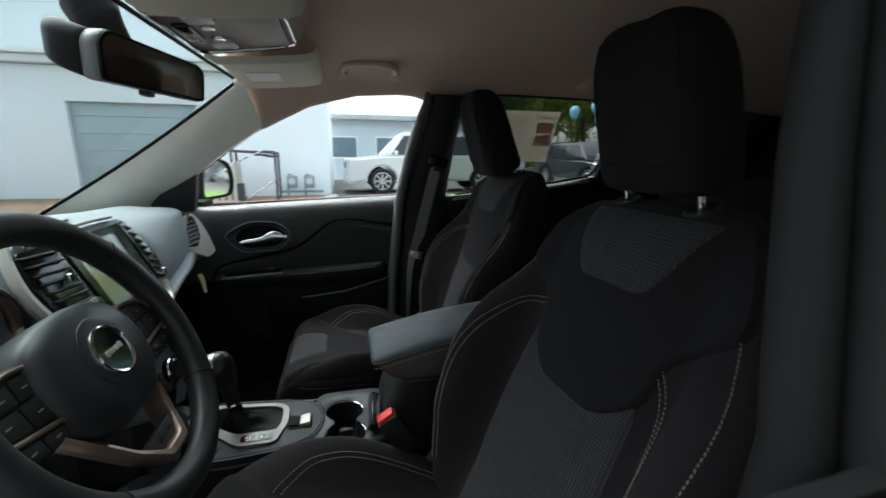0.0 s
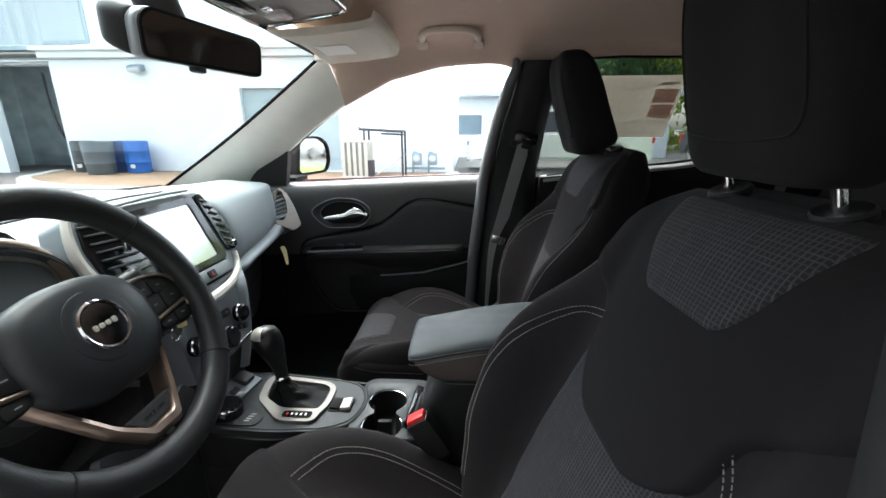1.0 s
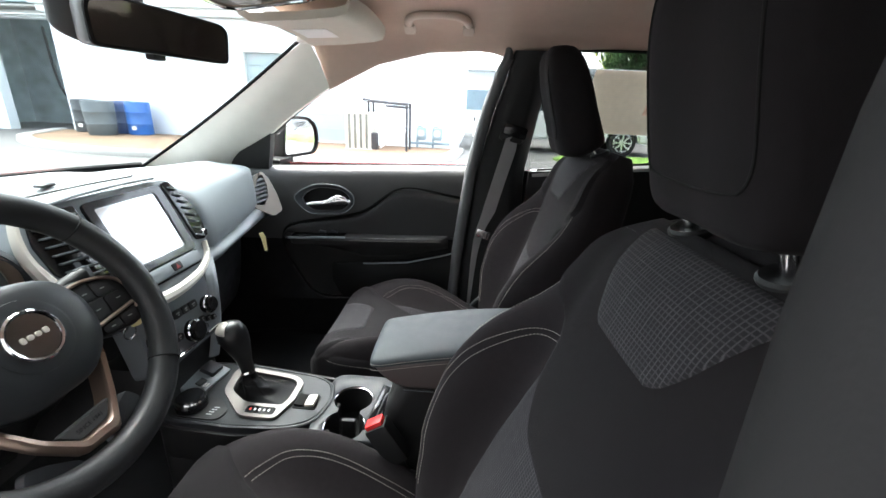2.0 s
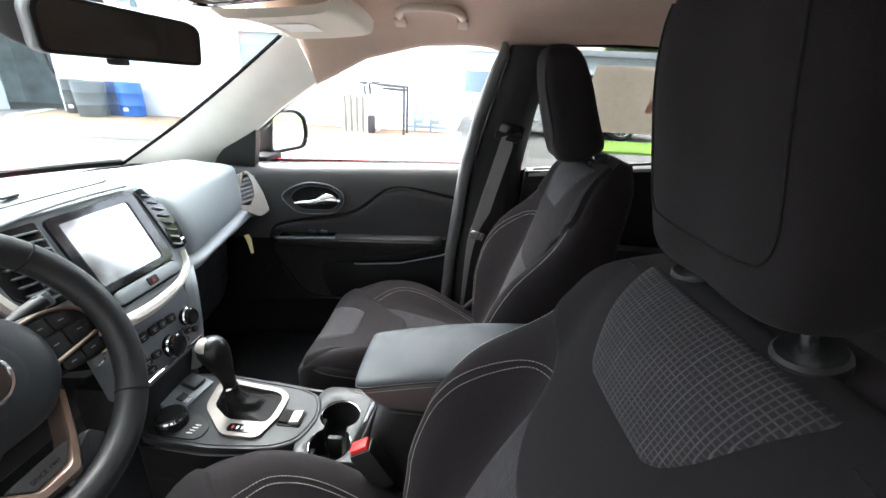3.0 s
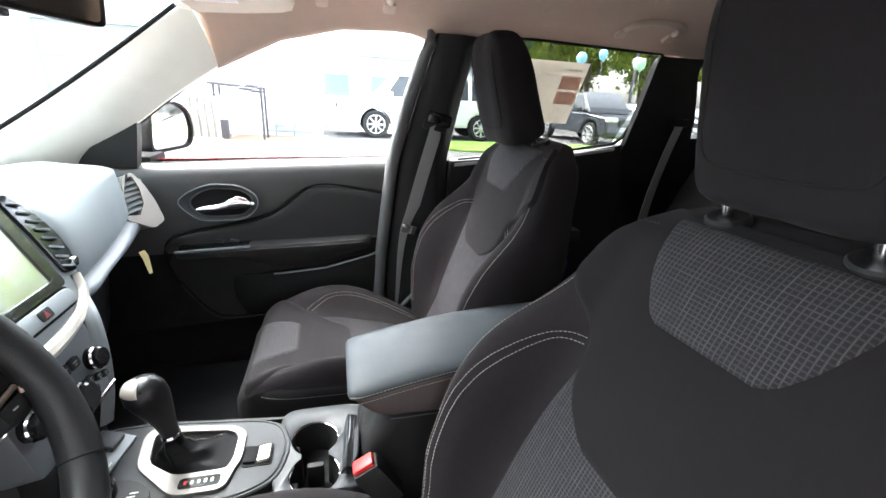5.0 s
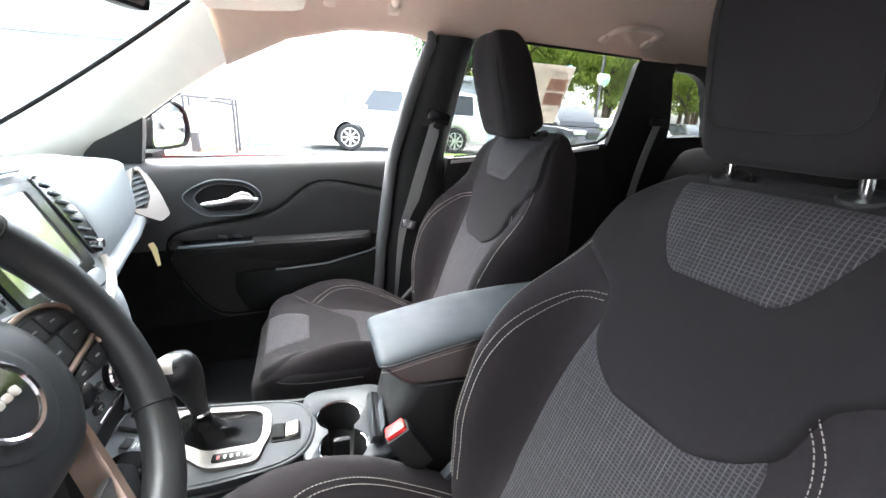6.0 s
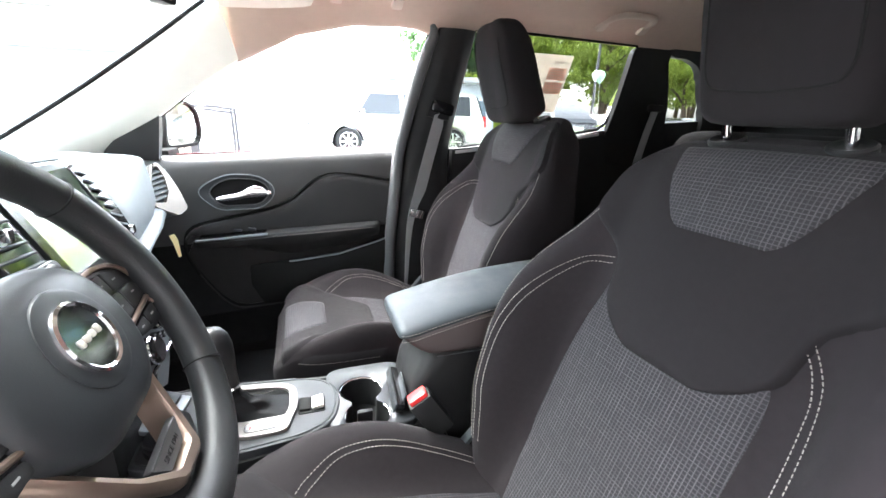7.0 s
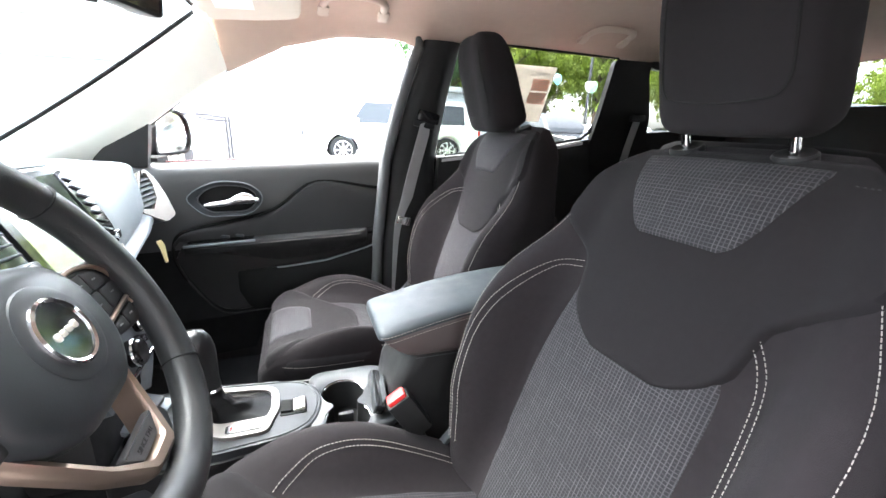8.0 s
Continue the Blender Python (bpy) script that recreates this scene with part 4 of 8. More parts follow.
        part("post_collar", lathe(bmesh.new(), [(0.008, 0.0015), (0.013, 0.0015), (0.0165, 0.0035), (0.0205, 0.004), (0.0230, 0.001), (0.0235, -0.03)], m, 32), PLASTIC, post, "black plastic guide collar")
    return seat


driver_seat = front_seat("car_seat", "black cloth driver seat with grey lattice panels and pale stitching")
pass_seat = copy_thing(driver_seat, pose(0.186, 1.255, 0.434))
# the passenger's backrest stands more upright, its headrest tilted forward
hinge = Matrix.Translation((0.185, 0, 0.385))
upright = hinge @ Matrix.Rotation(radians(-5), 4, "Y") @ hinge.inverted()
for ob in pass_seat.children:
    if sum(v.co.z for v in ob.data.vertices) / len(ob.data.vertices) < 0.32:
        continue
    ob.matrix_local = upright @ ob.matrix_local
    if ob.name.startswith("headrest_post"):
        ob.data = ob.data.copy()
        for v in ob.data.vertices:
            v.co.x -= 0.030 * min(max((v.co.z - 0.75) / 0.06, 0.0), 1.0)
    elif ob.name.startswith("headrest"):
        ob.location.x -= 0.043
        ob.location.z -= 0.028
        ob.data = ob.data.copy()
        for v in ob.data.vertices:
            v.co.z += 0.075 * max(0.0, v.co.z - 0.80)
# its cushion is narrower towards the console, with a higher seam
for ob in pass_seat.children:
    nm = ob.name.split(".")[0]
    if nm not in ("cushion", "lattice_panel", "lattice_inset", "front_panel", "cushion_stitching", "cushion_skirt", "front_stitching"):
        continue
    if sum(v.co.z for v in ob.data.vertices) / len(ob.data.vertices) > 0.32:
        continue
    ob.data = ob.data.copy()
    for v in ob.data.vertices:
        if v.co.y < -0.13:
            k = min(1.0, max(0.0, (0.095 - v.co.x) / 0.17))
            v.co.y += k * k * (3 - 2 * k) * -0.52 * (v.co.y + 0.13)
        if nm in ("cushion_skirt", "front_stitching"):
            v.co.z += 0.055
            v.co.x += 0.026 * min(1.0, max(0.0, (-0.24 - v.co.x) / 0.12))
# the driver's backrest is turned a little towards the car's middle
turn = Matrix.Translation((0.30, 0.02, 0)) @ Matrix.Rotation(radians(5), 4, "Z") @ Matrix.Translation((-0.30, -0.02, 0))
for ob in driver_seat.children:
    if sum(v.co.z for v in ob.data.vertices) / len(ob.data.vertices) > 0.32:
        ob.matrix_local = turn @ ob.matrix_local
tagged(pass_seat, "black cloth passenger seat beside the door, grey lattice panels")

# ---------------------------------------------------------------- steering wheel
WC = Vector((-0.2895, 0.517, 1.0384))
WA = radians(27.5)
WN = Vector((math.cos(WA), 0, math.sin(WA)))
WM = facing(WC, WN) @ pose(0, 0, 0, 0, 0, 1)
wheel = thing("steering_wheel", "black leather steering wheel with champagne metal lower spoke", "steering wheel", at=WC)
bm = bmesh.new()
tube(bm, [WM @ Vector((0.171 * math.cos(a), 0.171 * math.sin(a), 0.0165)) for a in (2 * math.pi * k / 72 for k in range(72))], 0.0200, 14, closed=True, flat=0.92)
rim = part("rim", bm, LEATHER, wheel, "thick black leather rim", smooth=60)
for a in (-42, 222, 38, 142):
    t = radians(a)
    c = WM @ Vector((0.171 * math.cos(t), 0.171 * math.sin(t), 0.0165))
    mm = facing(c, WM.to_3x3() @ Vector((-math.sin(t), math.cos(t), 0)), WN)
    part("rim_seam", lathe(bmesh.new(), [(0.0202, -0.0008), (0.0206, 0), (0.0202, 0.0008)], mm, 18), RUBBER, rim)
poly = round_poly([(-0.074, 0.056), (-0.03, 0.070), (0.03, 0.070), (0.074, 0.056), (0.093, 0.020), (0.092, -0.018), (0.079, -0.046), (0.044, -0.074), (-0.044, -0.074), (-0.079, -0.046), (-0.092, -0.018), (-0.093, 0.020)], 0.024, 5)
bm = bmesh.new()
hub_rows = []
for k, (sc, hh) in enumerate([(0.90, -0.07), (0.98, -0.02), (1.0, 0.004), (0.985, 0.012), (0.93, 0.019), (0.80, 0.0245), (0.55, 0.028), (0.3, 0.029), (0.02, 0.029)]):
    hub_rows.append([WM @ Vector((x * sc, y * sc - 0.01 * (1 - sc) * 0, hh)) for x, y in poly])
hub = part("airbag_cover", grid(bm, hub_rows, close_v=True, cap=True), HUB, wheel, "dark grey airbag cover", smooth=50)
for k, (bx_, by_, w_) in enumerate([(0.050, -0.036, 0.016), (0.048, -0.042, 0.012)]):
    part("airbag_mark", prism(bmesh.new(), rect(w_, 0.003, 0.001, cx=bx_, cy=by_), WM @ Matrix.Translation((0, 0, 0.0235)), 0.0012), PLASTIC, hub, "small dark embossed mark")
EM = WM @ Matrix.Translation((0.004, 0.004, 0.026)) @ Matrix.Diagonal((0.88, 0.88, 1, 1))
part("emblem_dish", lathe(bmesh.new(), [(0.001, 0.0035), (0.034, 0.0035), (0.046, 0.004), (0.050, 0.003), (0.052, -0.004)], EM, 48), HUB, hub, "round recessed dish")
part("emblem_ring", lathe(bmesh.new(), [(0.0305, 0.003), (0.0305, 0.0065), (0.033, 0.0075), (0.0355, 0.006), (0.036, 0.003)], EM, 48, cap=False), CHROME, hub, "chrome ring")
part("emblem_disc", lathe(bmesh.new(), [(0.0005, 0.0052), (0.030, 0.0052), (0.031, 0.003)], EM, 40), DARKCHROME, hub, "glossy dark disc")
for k, (bxx, w, h) in enumerate([(-0.015, 0.006, 0.0085), (-0.0055, 0.0075, 0.007), (0.0045, 0.0075, 0.007), (0.0145, 0.007, 0.0085)]):
    part("emblem_bar", prism(bmesh.new(), rect(w, h, 0.003), EM @ Matrix.Translation((bxx, 0.0, 0.005)), 0.0016, 0.0006), SILVER, hub, "plain satin silver bar")
for sg in (-1, 1):
    # upper spokes with switch pods
    lz = 0.006
    SM = WM @ pose(0, 0, 0, 0, 0, -3)
    poly = round_poly([(sg * 0.060, 0.042), (sg * 0.100, 0.046), (sg * 0.145, 0.034), (sg * 0.166, 0.012), (sg * 0.166, -0.034), (sg * 0.140, -0.044), (sg * 0.085, -0.038)], 0.012, 4)
    sp = part("spoke", prism(bmesh.new(), poly, SM @ Matrix.Translation((0, 0, lz - 0.022)), 0.026, 0.006), PLASTIC, wheel, "dark grey side spoke")
    line = [SM @ Vector((sg * x, y, lz + 0.0055)) for x, y in [(0.076, 0.039), (0.105, 0.041), (0.134, 0.035), (0.152, 0.020), (0.157, -0.004), (0.150, -0.022)]]
    part("spoke_trim", tube(bmesh.new(), spline(line, 30), 0.0026, 8), BRONZE, sp, "thin champagne metal line")
    line = [SM @ Vector((sg * x, y, lz + 0.0060)) for x, y in [(0.084, -0.022), (0.116, -0.017), (0.148, -0.012)]]
    part("spoke_trim", tube(bmesh.new(), spline(line, 16), 0.0028, 8), BRONZE, sp, "thin champagne metal line")
    keys = [((0.082, 0.013), (0.106, 0.013), (0.104, 0.035), (0.082, 0.034)), ((0.108, 0.013), (0.136, 0.014), (0.131, 0.030), (0.106, 0.035)), ((0.083, -0.017), (0.112, -0.013), (0.112, 0.011), (0.083, 0.011)), ((0.114, -0.013), (0.146, -0.008), (0.149, 0.008), (0.138, 0.012), (0.114, 0.011)), ((0.088, -0.036), (0.116, -0.037), (0.116, -0.022), (0.087, -0.026)), ((0.118, -0.037), (0.142, -0.036), (0.148, -0.018), (0.118, -0.021))]
    for q in keys:
        cx, cy = sum(x for x, y in q) / len(q), sum(y for x, y in q) / len(q)
        btn = part("switch", prism(bmesh.new(), round_poly([(sg * x, y) for x, y in q], 0.004, 4), SM @ Matrix.Translation((0, 0, lz + 0.002)), 0.005, 0.0015), PLASTIC, sp, "black rubber switch")
        part("switch_mark", prism(bmesh.new(), rect(0.007, 0.0016, 0.0005, cx=sg * cx, cy=cy), SM @ Matrix.Translation((0, 0, lz + 0.0070)), 0.0003), MARK_GREY, btn)
# lower metal spoke: a U from side to side
U_OUT = [(-0.092, -0.030), (-0.078, -0.060), (-0.052, -0.109), (-0.024, -0.1450), (0.024, -0.1495), (0.052, -0.110), (0.080, -0.060), (0.092, -0.030)]
U_IN = [(-0.080, -0.028), (-0.067, -0.056), (-0.043, -0.101), (-0.018, -0.1285), (0.018, -0.1285), (0.040, -0.104), (0.068, -0.057), (0.080, -0.028)]


def u_line(pts):
    """Even steps along each straight stretch of the spoke, so that its corners stay crisp."""
    out = []
    for a, b in zip(pts, pts[1:]):
        out += [Vector((*a, 0)).lerp(Vector((*b, 0)), (q + 0.5) / 6) for q in range(6)]
    return [Vector((*pts[0], 0))] + out + [Vector((*pts[-1], 0))]


def u_height(y):
    return lerp_table([(-0.15, 0.017), (-0.11, 0.009), (-0.06, 0.001), (-0.03, -0.006)], y)


uo, ui = u_line(U_OUT), u_line(U_IN)
bm = bmesh.new()
grid(bm, [[WM @ Vector((*(ui[k].lerp(uo[k], j))[:2], z + u_height(uo[k].y))) for j, z in ((0, -0.026), (0.0, -0.005), (0.06, -0.001), (0.14, 0.001), (0.55, 0.003), (0.62, 0.002), (0.95, -0.004), (1, -0.007), (1, -0.014))] for k in range(len(uo))], close_v=True, cap=True)
low = part("lower_spoke", bm, BRONZE, wheel, "satin champagne metal V-shaped lower spoke", smooth=25)
for sg in (-1, 1):
    poly = round_poly([(sg * 0.020, -0.150), (sg * 0.020, -0.170), (sg * 0.066, -0.156), (sg * 0.082, -0.138), (sg * 0.070, -0.118), (sg * 0.050, -0.126)], 0.006, 4)
    pl = part("lower_link", prism(bmesh.new(), poly, WM @ Matrix.Translation((0, 0, -0.018)), 0.014, 0.004), PLASTIC_GREY, wheel)
poly = round_poly([(-0.036, -0.107), (0.036, -0.107), (0.019, -0.127), (-0.019, -0.127)], 0.004, 4)
sp = part("badge_insert", prism(bmesh.new(), poly, WM @ Matrix.Translation((0, 0, 0.004)), 0.008, 0.002), DOORSKIN, wheel, "dark grey insert with small lettering")
txt = bpy.data.curves.new("lettering", "FONT")
txt.body, txt.size, txt.extrude, txt.align_x, txt.align_y = "SINCE 1941", 0.0072, 0.0003, "CENTER", "CENTER"
tmp = new("lettering_tmp", txt)
bpy.context.view_layer.update()
me = bpy.data.meshes.new_from_object(tmp.evaluated_get(bpy.context.evaluated_depsgraph_get()))
bpy.data.objects.remove(tmp)
me.materials.append(PLASTIC)
lt = new("lettering", me)
me.transform(Matrix.Translation(-WC) @ WM @ Matrix.Translation((0.0, -0.1175, 0.0121)))
lt.parent = sp
bm = tube(bmesh.new(), [WC - WN * 0.02, WC - WN * 0.16], [0.055, 0.075], 20)
part("column_shroud", bm, PLASTIC, wheel, "black plastic column shroud", smooth=50)
for sg, z in ((1, 0.028), (-1, 0.03)):
    a, b = WM @ Vector((sg * 0.05, z, -0.065)), WM @ Vector((sg * 0.165, z + 0.018, -0.05))
    st = part("stalk", tube(bmesh.new(), [a, a.lerp(b, 0.5), a.lerp(b, 0.75), b], [0.007, 0.007, 0.011, 0.011], 12), PLASTIC, wheel, "black column stalk")
    part("stalk_cap", bx(b, (0.012, 0.024, 0.022), 0.005, (0, -25, 0)), PLASTIC_GREY, st)

# ---------------------------------------------------------------- dashboard
dash = thing("dashboard", "charcoal soft-skin dashboard with silver trims", "dashboard", at=(-0.6, YC, 0.9))


def dash_edge(y):
    """Where the top pad turns down: x and z over the car's width."""
    x = lerp_table([(0.22, -0.50), (0.40, -0.47), (0.66, -0.45), (0.70, -0.50), (1.058, -0.50), (1.076, -0.432), (1.10, -0.425), (1.30, -0.445), (1.40, -0.464), (1.430, -0.478), (1.446, -0.570), (1.55, -0.600)], y)
    z = lerp_table([(0.22, 1.05), (0.40, 1.07), (0.70, 1.09), (0.90, 1.12), (1.02, 1.115), (1.10, 1.106), (1.30, 1.106), (1.40, 1.110), (1.435, 1.106), (1.455, 1.085), (1.55, 1.065)], y)
    return x, z


rows = []
ys = [0.20 + 1.355 * k / 60 for k in range(61)]
for y in ys:
    ex, ez = dash_edge(y)
    fx = -0.93 + 0.30 * abs((y - YC) / 0.67) ** 3
    low = lerp_table([(0.2, 0.95), (0.98, 0.955), (1.06, 0.955), (1.2, 0.965), (1.4, 0.985), (1.5, 0.975), (1.56, 0.97)], y)
    prof = [(fx, 0, 1.085), (fx * 0.6 + ex * 0.4, 0, ez + 0.022), (ex - 0.10, 0, ez + 0.020), (ex - 0.03, 0, ez + 0.002), (ex - 0.002, 0, ez - 0.035), (ex + 0.008, 0, (ez + low) / 2 - 0.015), (ex - 0.004, 0, low), (ex - 0.03, 0, low - 0.012)]
    if y > 1.07:
        b = min(1.0, max(0.0, (y - 1.16) / 0.20))
        prof = [(fx, 0, 1.085), (fx * 0.55 + ex * 0.45, 0, ez + 0.022 - 0.012 * b), (ex - 0.13 + 0.03 * b, 0, ez + 0.018 - 0.010 * b), (ex - 0.058 + 0.038 * b, 0, ez + 0.001 * b), (ex - 0.020 + 0.014 * b, 0, ez - 0.036 + 0.010 * b), (ex + 0.002, 0, (ez - 0.036 + low) / 2 - 0.010), (ex - 0.002, 0, low), (ex - 0.03, 0, low - 0.012)]
    rows.append([Vector((p.x, y, p.z)) for p in spline(prof, 26)])
part("top_pad", shell(rows, 0.02, (-0.7, 0, -0.7)), DASH, dash, "charcoal soft top pad paled for windscreen glare", smooth=60)
# lower band, sweeping from the centre stack up to the side vent
rows = []
for k in range(41):
    y = 0.985 + 0.555 * k / 40
    ex = lerp_table([(0.985, -0.50), (1.01, -0.50), (1.045, -0.435), (1.10, -0.425), (1.30, -0.445), (1.45, -0.475), (1.55, -0.51)], y)
    low = lerp_table([(0.98, 0.955), (1.06, 0.955), (1.2, 0.965), (1.4, 0.985), (1.5, 0.975), (1.56, 0.97)], y)
    b = lerp_table([(0.985, 0.80), (1.02, 0.885), (1.06, 0.912), (1.15, 0.925), (1.3, 0.935), (1.45, 0.935), (1.56, 0.90)], y)
    f = lerp_table([(0.985, 0.035), (1.06, 0.012), (1.2, 0.01), (1.56, 0.012)], y)
    prof = [(ex - 0.02, 0, low + 0.004), (ex + f, 0, low - 0.008), (ex + f + 0.008, 0, (low + b) / 2), (ex + f - 0.004, 0, b + 0.006), (ex - 0.03, 0, b)]
    rows.append([Vector((p.x, y, p.z)) for p in spline(prof, 12)])
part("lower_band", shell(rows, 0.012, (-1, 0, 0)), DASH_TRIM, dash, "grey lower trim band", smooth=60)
# grey edge that sweeps from the band down beside the climate panel
rows = []
for p in spline([(-0.418, 1.085, 0.942), (-0.398, 1.058, 0.938), (-0.376, 1.030, 0.918), (-0.364, 1.012, 0.880), (-0.361, 1.004, 0.83), (-0.366, 1.000, 0.77), (-0.376, 0.996, 0.715)], 30):
    rows.append([p + Vector(o) for o in ((-0.010, -0.024, 0.004), (-0.003, -0.018, 0.002), (0.0, -0.010, 0), (-0.003, -0.002, 0), (-0.012, 0.002, 0), (-0.05, 0.004, -0.01), (-0.11, 0.004, -0.02))])
part("stack_edge", shell(rows, 0.006, (-0.5, -0.8, 0)), DASH_TRIM, dash, "curved grey edge beside the climate panel", smooth=60)
# glovebox and lower dash
rows = []
for k in range(25):
    y = 1.03 + 0.52 * k / 24
    ex, ez = dash_edge(y)
    prof = [(ex - 0.05, 0, 0.94), (ex - 0.065, 0, 0.90), (ex - 0.075, 0, 0.80), (ex - 0.10, 0, 0.68), (ex - 0.16, 0, 0.62), (ex - 0.30, 0, 0.60)]
    rows.append([Vector((p.x, y, p.z)) for p in spline(prof, 14)])
gb = part("glovebox", shell(rows, 0.012, (-1, 0, 0)), PLASTIC, dash, "black plastic glovebox lid", smooth=60)
part("glovebox_latch", bx((-0.490, 1.20, 0.895), (0.020, 0.075, 0.018), 0.005, (0, -8, 0)), GLOSS, gb, "gloss black latch")
rows = []
for k in range(15):
    y = 0.20 + 0.58 * k / 14
    ex, ez = dash_edge(y)
    prof = [(ex - 0.03, 0, 0.95), (ex - 0.01, 0, 0.86), (ex - 0.05, 0, 0.76), (ex - 0.16, 0, 0.66), (ex - 0.32, 0, 0.62)]
    rows.append([Vector((p.x, y, p.z)) for p in spline(prof, 12)])
part("knee_panel", shell(rows, 0.012, (-1, 0, 0)), PLASTIC, dash, "black plastic knee panel", smooth=60)
# speaker line, light sensor and pale brow over the screen
rows = spline([(-0.62, 0.64, 1.122), (-0.56, 0.74, 1.137), (-0.545, 0.90, 1.142), (-0.58, 1.06, 1.132), (-0.66, 1.16, 1.118)], 40)
part("speaker_seam", tube(bmesh.new(), rows, 0.002, 6), PLASTIC, dash, "dark curved seam")
part("light_sensor", bx((-0.60, 0.88, 1.143), (0.016, 0.032, 0.006), 0.002), GLOSS, dash, "small dark light sensor")
part("screen_brow", tube(bmesh.new(), spline([(-0.462, 0.72, 1.140), (-0.468, 0.80, 1.146), (-0.470, 0.90, 1.148), (-0.468, 0.99, 1.146)], 24), 0.006, 8, flat=0.6), DASH_TRIM, dash, "thin grey brow line")
# side vent with a pale surround
VM = facing((-0.455, 1.440, 1.020), (0.78, -0.52, 0.30))
vo = round_poly([(-0.048, -0.040), (0.010, -0.076), (0.044, -0.062), (0.038, -0.006), (0.025, 0.040), (0.006, 0.072), (-0.019, 0.064), (-0.035, 0.018)], 0.010, 5)
vi = round_poly([(-0.044, -0.030), (-0.013, -0.036), (0.007, -0.008), (0.011, 0.030), (0.004, 0.062), (-0.015, 0.060), (-0.032, 0.018), (-0.041, -0.008)], 0.004, 5)
sv = part("side_vent", ring_prism(bmesh.new(), vo, vi, VM, 0.012), VENT_TRIM, dash, "pale satin silver vent surround", smooth=50)
part("vent_hood", ring_prism(bmesh.new(), [(x * 0.985, y * 0.985) for x, y in vo], vi, VM @ Matrix.Translation((0, 0, -0.11)), 0.109), DASH, sv, "vent housing in the glare-paled dash grey", smooth=50)
part("vent_box", prism(bmesh.new(), vi, VM @ Matrix.Translation((0, 0, -0.04)), 0.012), PLASTIC, sv)
for k in range(6):
    part("vent_slat", bx((0, 0, 0), (0.001, 0.001, 0.001)), VENT_GREY, sv)
for k, ob in enumerate([c for c in sv.children if c.name.startswith("vent_slat")]):
    ob.data.clear_geometry()
    bm = bmesh.new()
    box(bm, (0, 0, 0), (0.050, 0.0050, 0.014), 0.001, m=Matrix.Translation(Vector((0.6, -YC, -0.9))) @ VM @ Matrix.Translation((-0.020 + 0.0042 * k, -0.020 + 0.0135 * k, 0.002)) @ pose(0, 0, 0, 30, 0, 10))
    bm.to_mesh(ob.data)
    bm.free()
# instrument hood and cluster
rows = []
for k in range(33):
    a = math.pi * k / 32
    rows.append([Vector((x, 0.520 - (0.155 + g) * math.cos(a), 1.010 + (0.125 + g * 0.7) * math.sin(a) ** 0.8)) for x, g in ((-0.445, -0.004), (-0.438, 0.004), (-0.445, 0.014), (-0.53, 0.03), (-0.64, 0.02))])
part("cluster_hood", shell(rows, 0.006, (0, 0, -1)), PLASTIC_GREY, dash, "charcoal instrument hood", smooth=60)
ring = [Vector((-0.447, 0.520 - 0.143 * math.cos(a), 1.045 + 0.098 * math.sin(a))) for a in (2 * math.pi * k / 64 for k in range(64))]
part("cluster_ring", tube(bmesh.new(), ring, 0.0085, 12, closed=True), BRONZE, dash, "champagne metal cluster ring", smooth=60)
part("cluster_back", prism(bmesh.new(), rect(0.29, 0.20, 0.06), facing((-0.50, 0.525, 1.045), (0.95, 0, 0.3)), 0.01), GLOSS, dash, "gloss black instrument panel")
for sg in (-1, 1):
    m = facing((-0.490, 0.525 + sg * 0.075, 1.045), (0.95, 0, 0.3))
    g = part("gauge_ring", lathe(bmesh.new(), [(0.058, 0.0), (0.060, 0.045), (0.066, 0.048), (0.070, 0.042), (0.070, 0.0)], m, 40, cap=False), SILVER, dash, "satin silver gauge ring")
    part("gauge_face", lathe(bmesh.new(), [(0.001, 0.004), (0.058, 0.004), (0.058, 0.0)], m, 32), GLOSS, g, "dark gauge face")
# centre stack
CM = facing((-0.4245, YC, 1.0439), (math.cos(radians(25)), 0, math.sin(radians(25))))
# panel heights below are counted from the screen's lower third
stack = thing("centre_stack", "centre stack with touchscreen, vents and climate controls", "control panel", at=(-0.40, YC, 0.95))
bo = round_poly([(-0.105, -0.118), (0.080, -0.116), (0.122, -0.092), (0.152, -0.060), (0.174, -0.020), (0.178, 0.015), (0.166, 0.055), (0.140, 0.108), (-0.185, 0.112), (-0.206, 0.05), (-0.200, -0.01), (-0.160, -0.07)], 0.015, 5)
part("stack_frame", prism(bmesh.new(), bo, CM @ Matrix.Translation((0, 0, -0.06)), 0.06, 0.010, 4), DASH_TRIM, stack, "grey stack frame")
so, si = rect(0.190, 0.152, 0.012, cx=0.008, cy=0.018), rect(0.150, 0.124, 0.006, cx=0.006, cy=0.018)
fr = part("screen_bezel", ring_prism(bmesh.new(), so, si, CM, 0.007), GLOSS, stack, "gloss black screen bezel", smooth=40)
part("touchscreen", prism(bmesh.new(), rect(0.154, 0.128, 0.006, cx=0.006, cy=0.018), CM, 0.004), SCREEN, fr, "glossy touchscreen mirroring the bright windows", smooth=0)
part("strip_groove", prism(bmesh.new(), rect(0.172, 0.036, 0.016, cx=0.016, cy=-0.075), CM, 0.0035, 0.001), RUBBER, stack, "dark groove round the switch strip")
part("switch_strip", prism(bmesh.new(), rect(0.160, 0.026, 0.011, cx=0.016, cy=-0.075), CM, 0.010, 0.003), DASH_TRIM, stack, "grey switch strip below the screen")
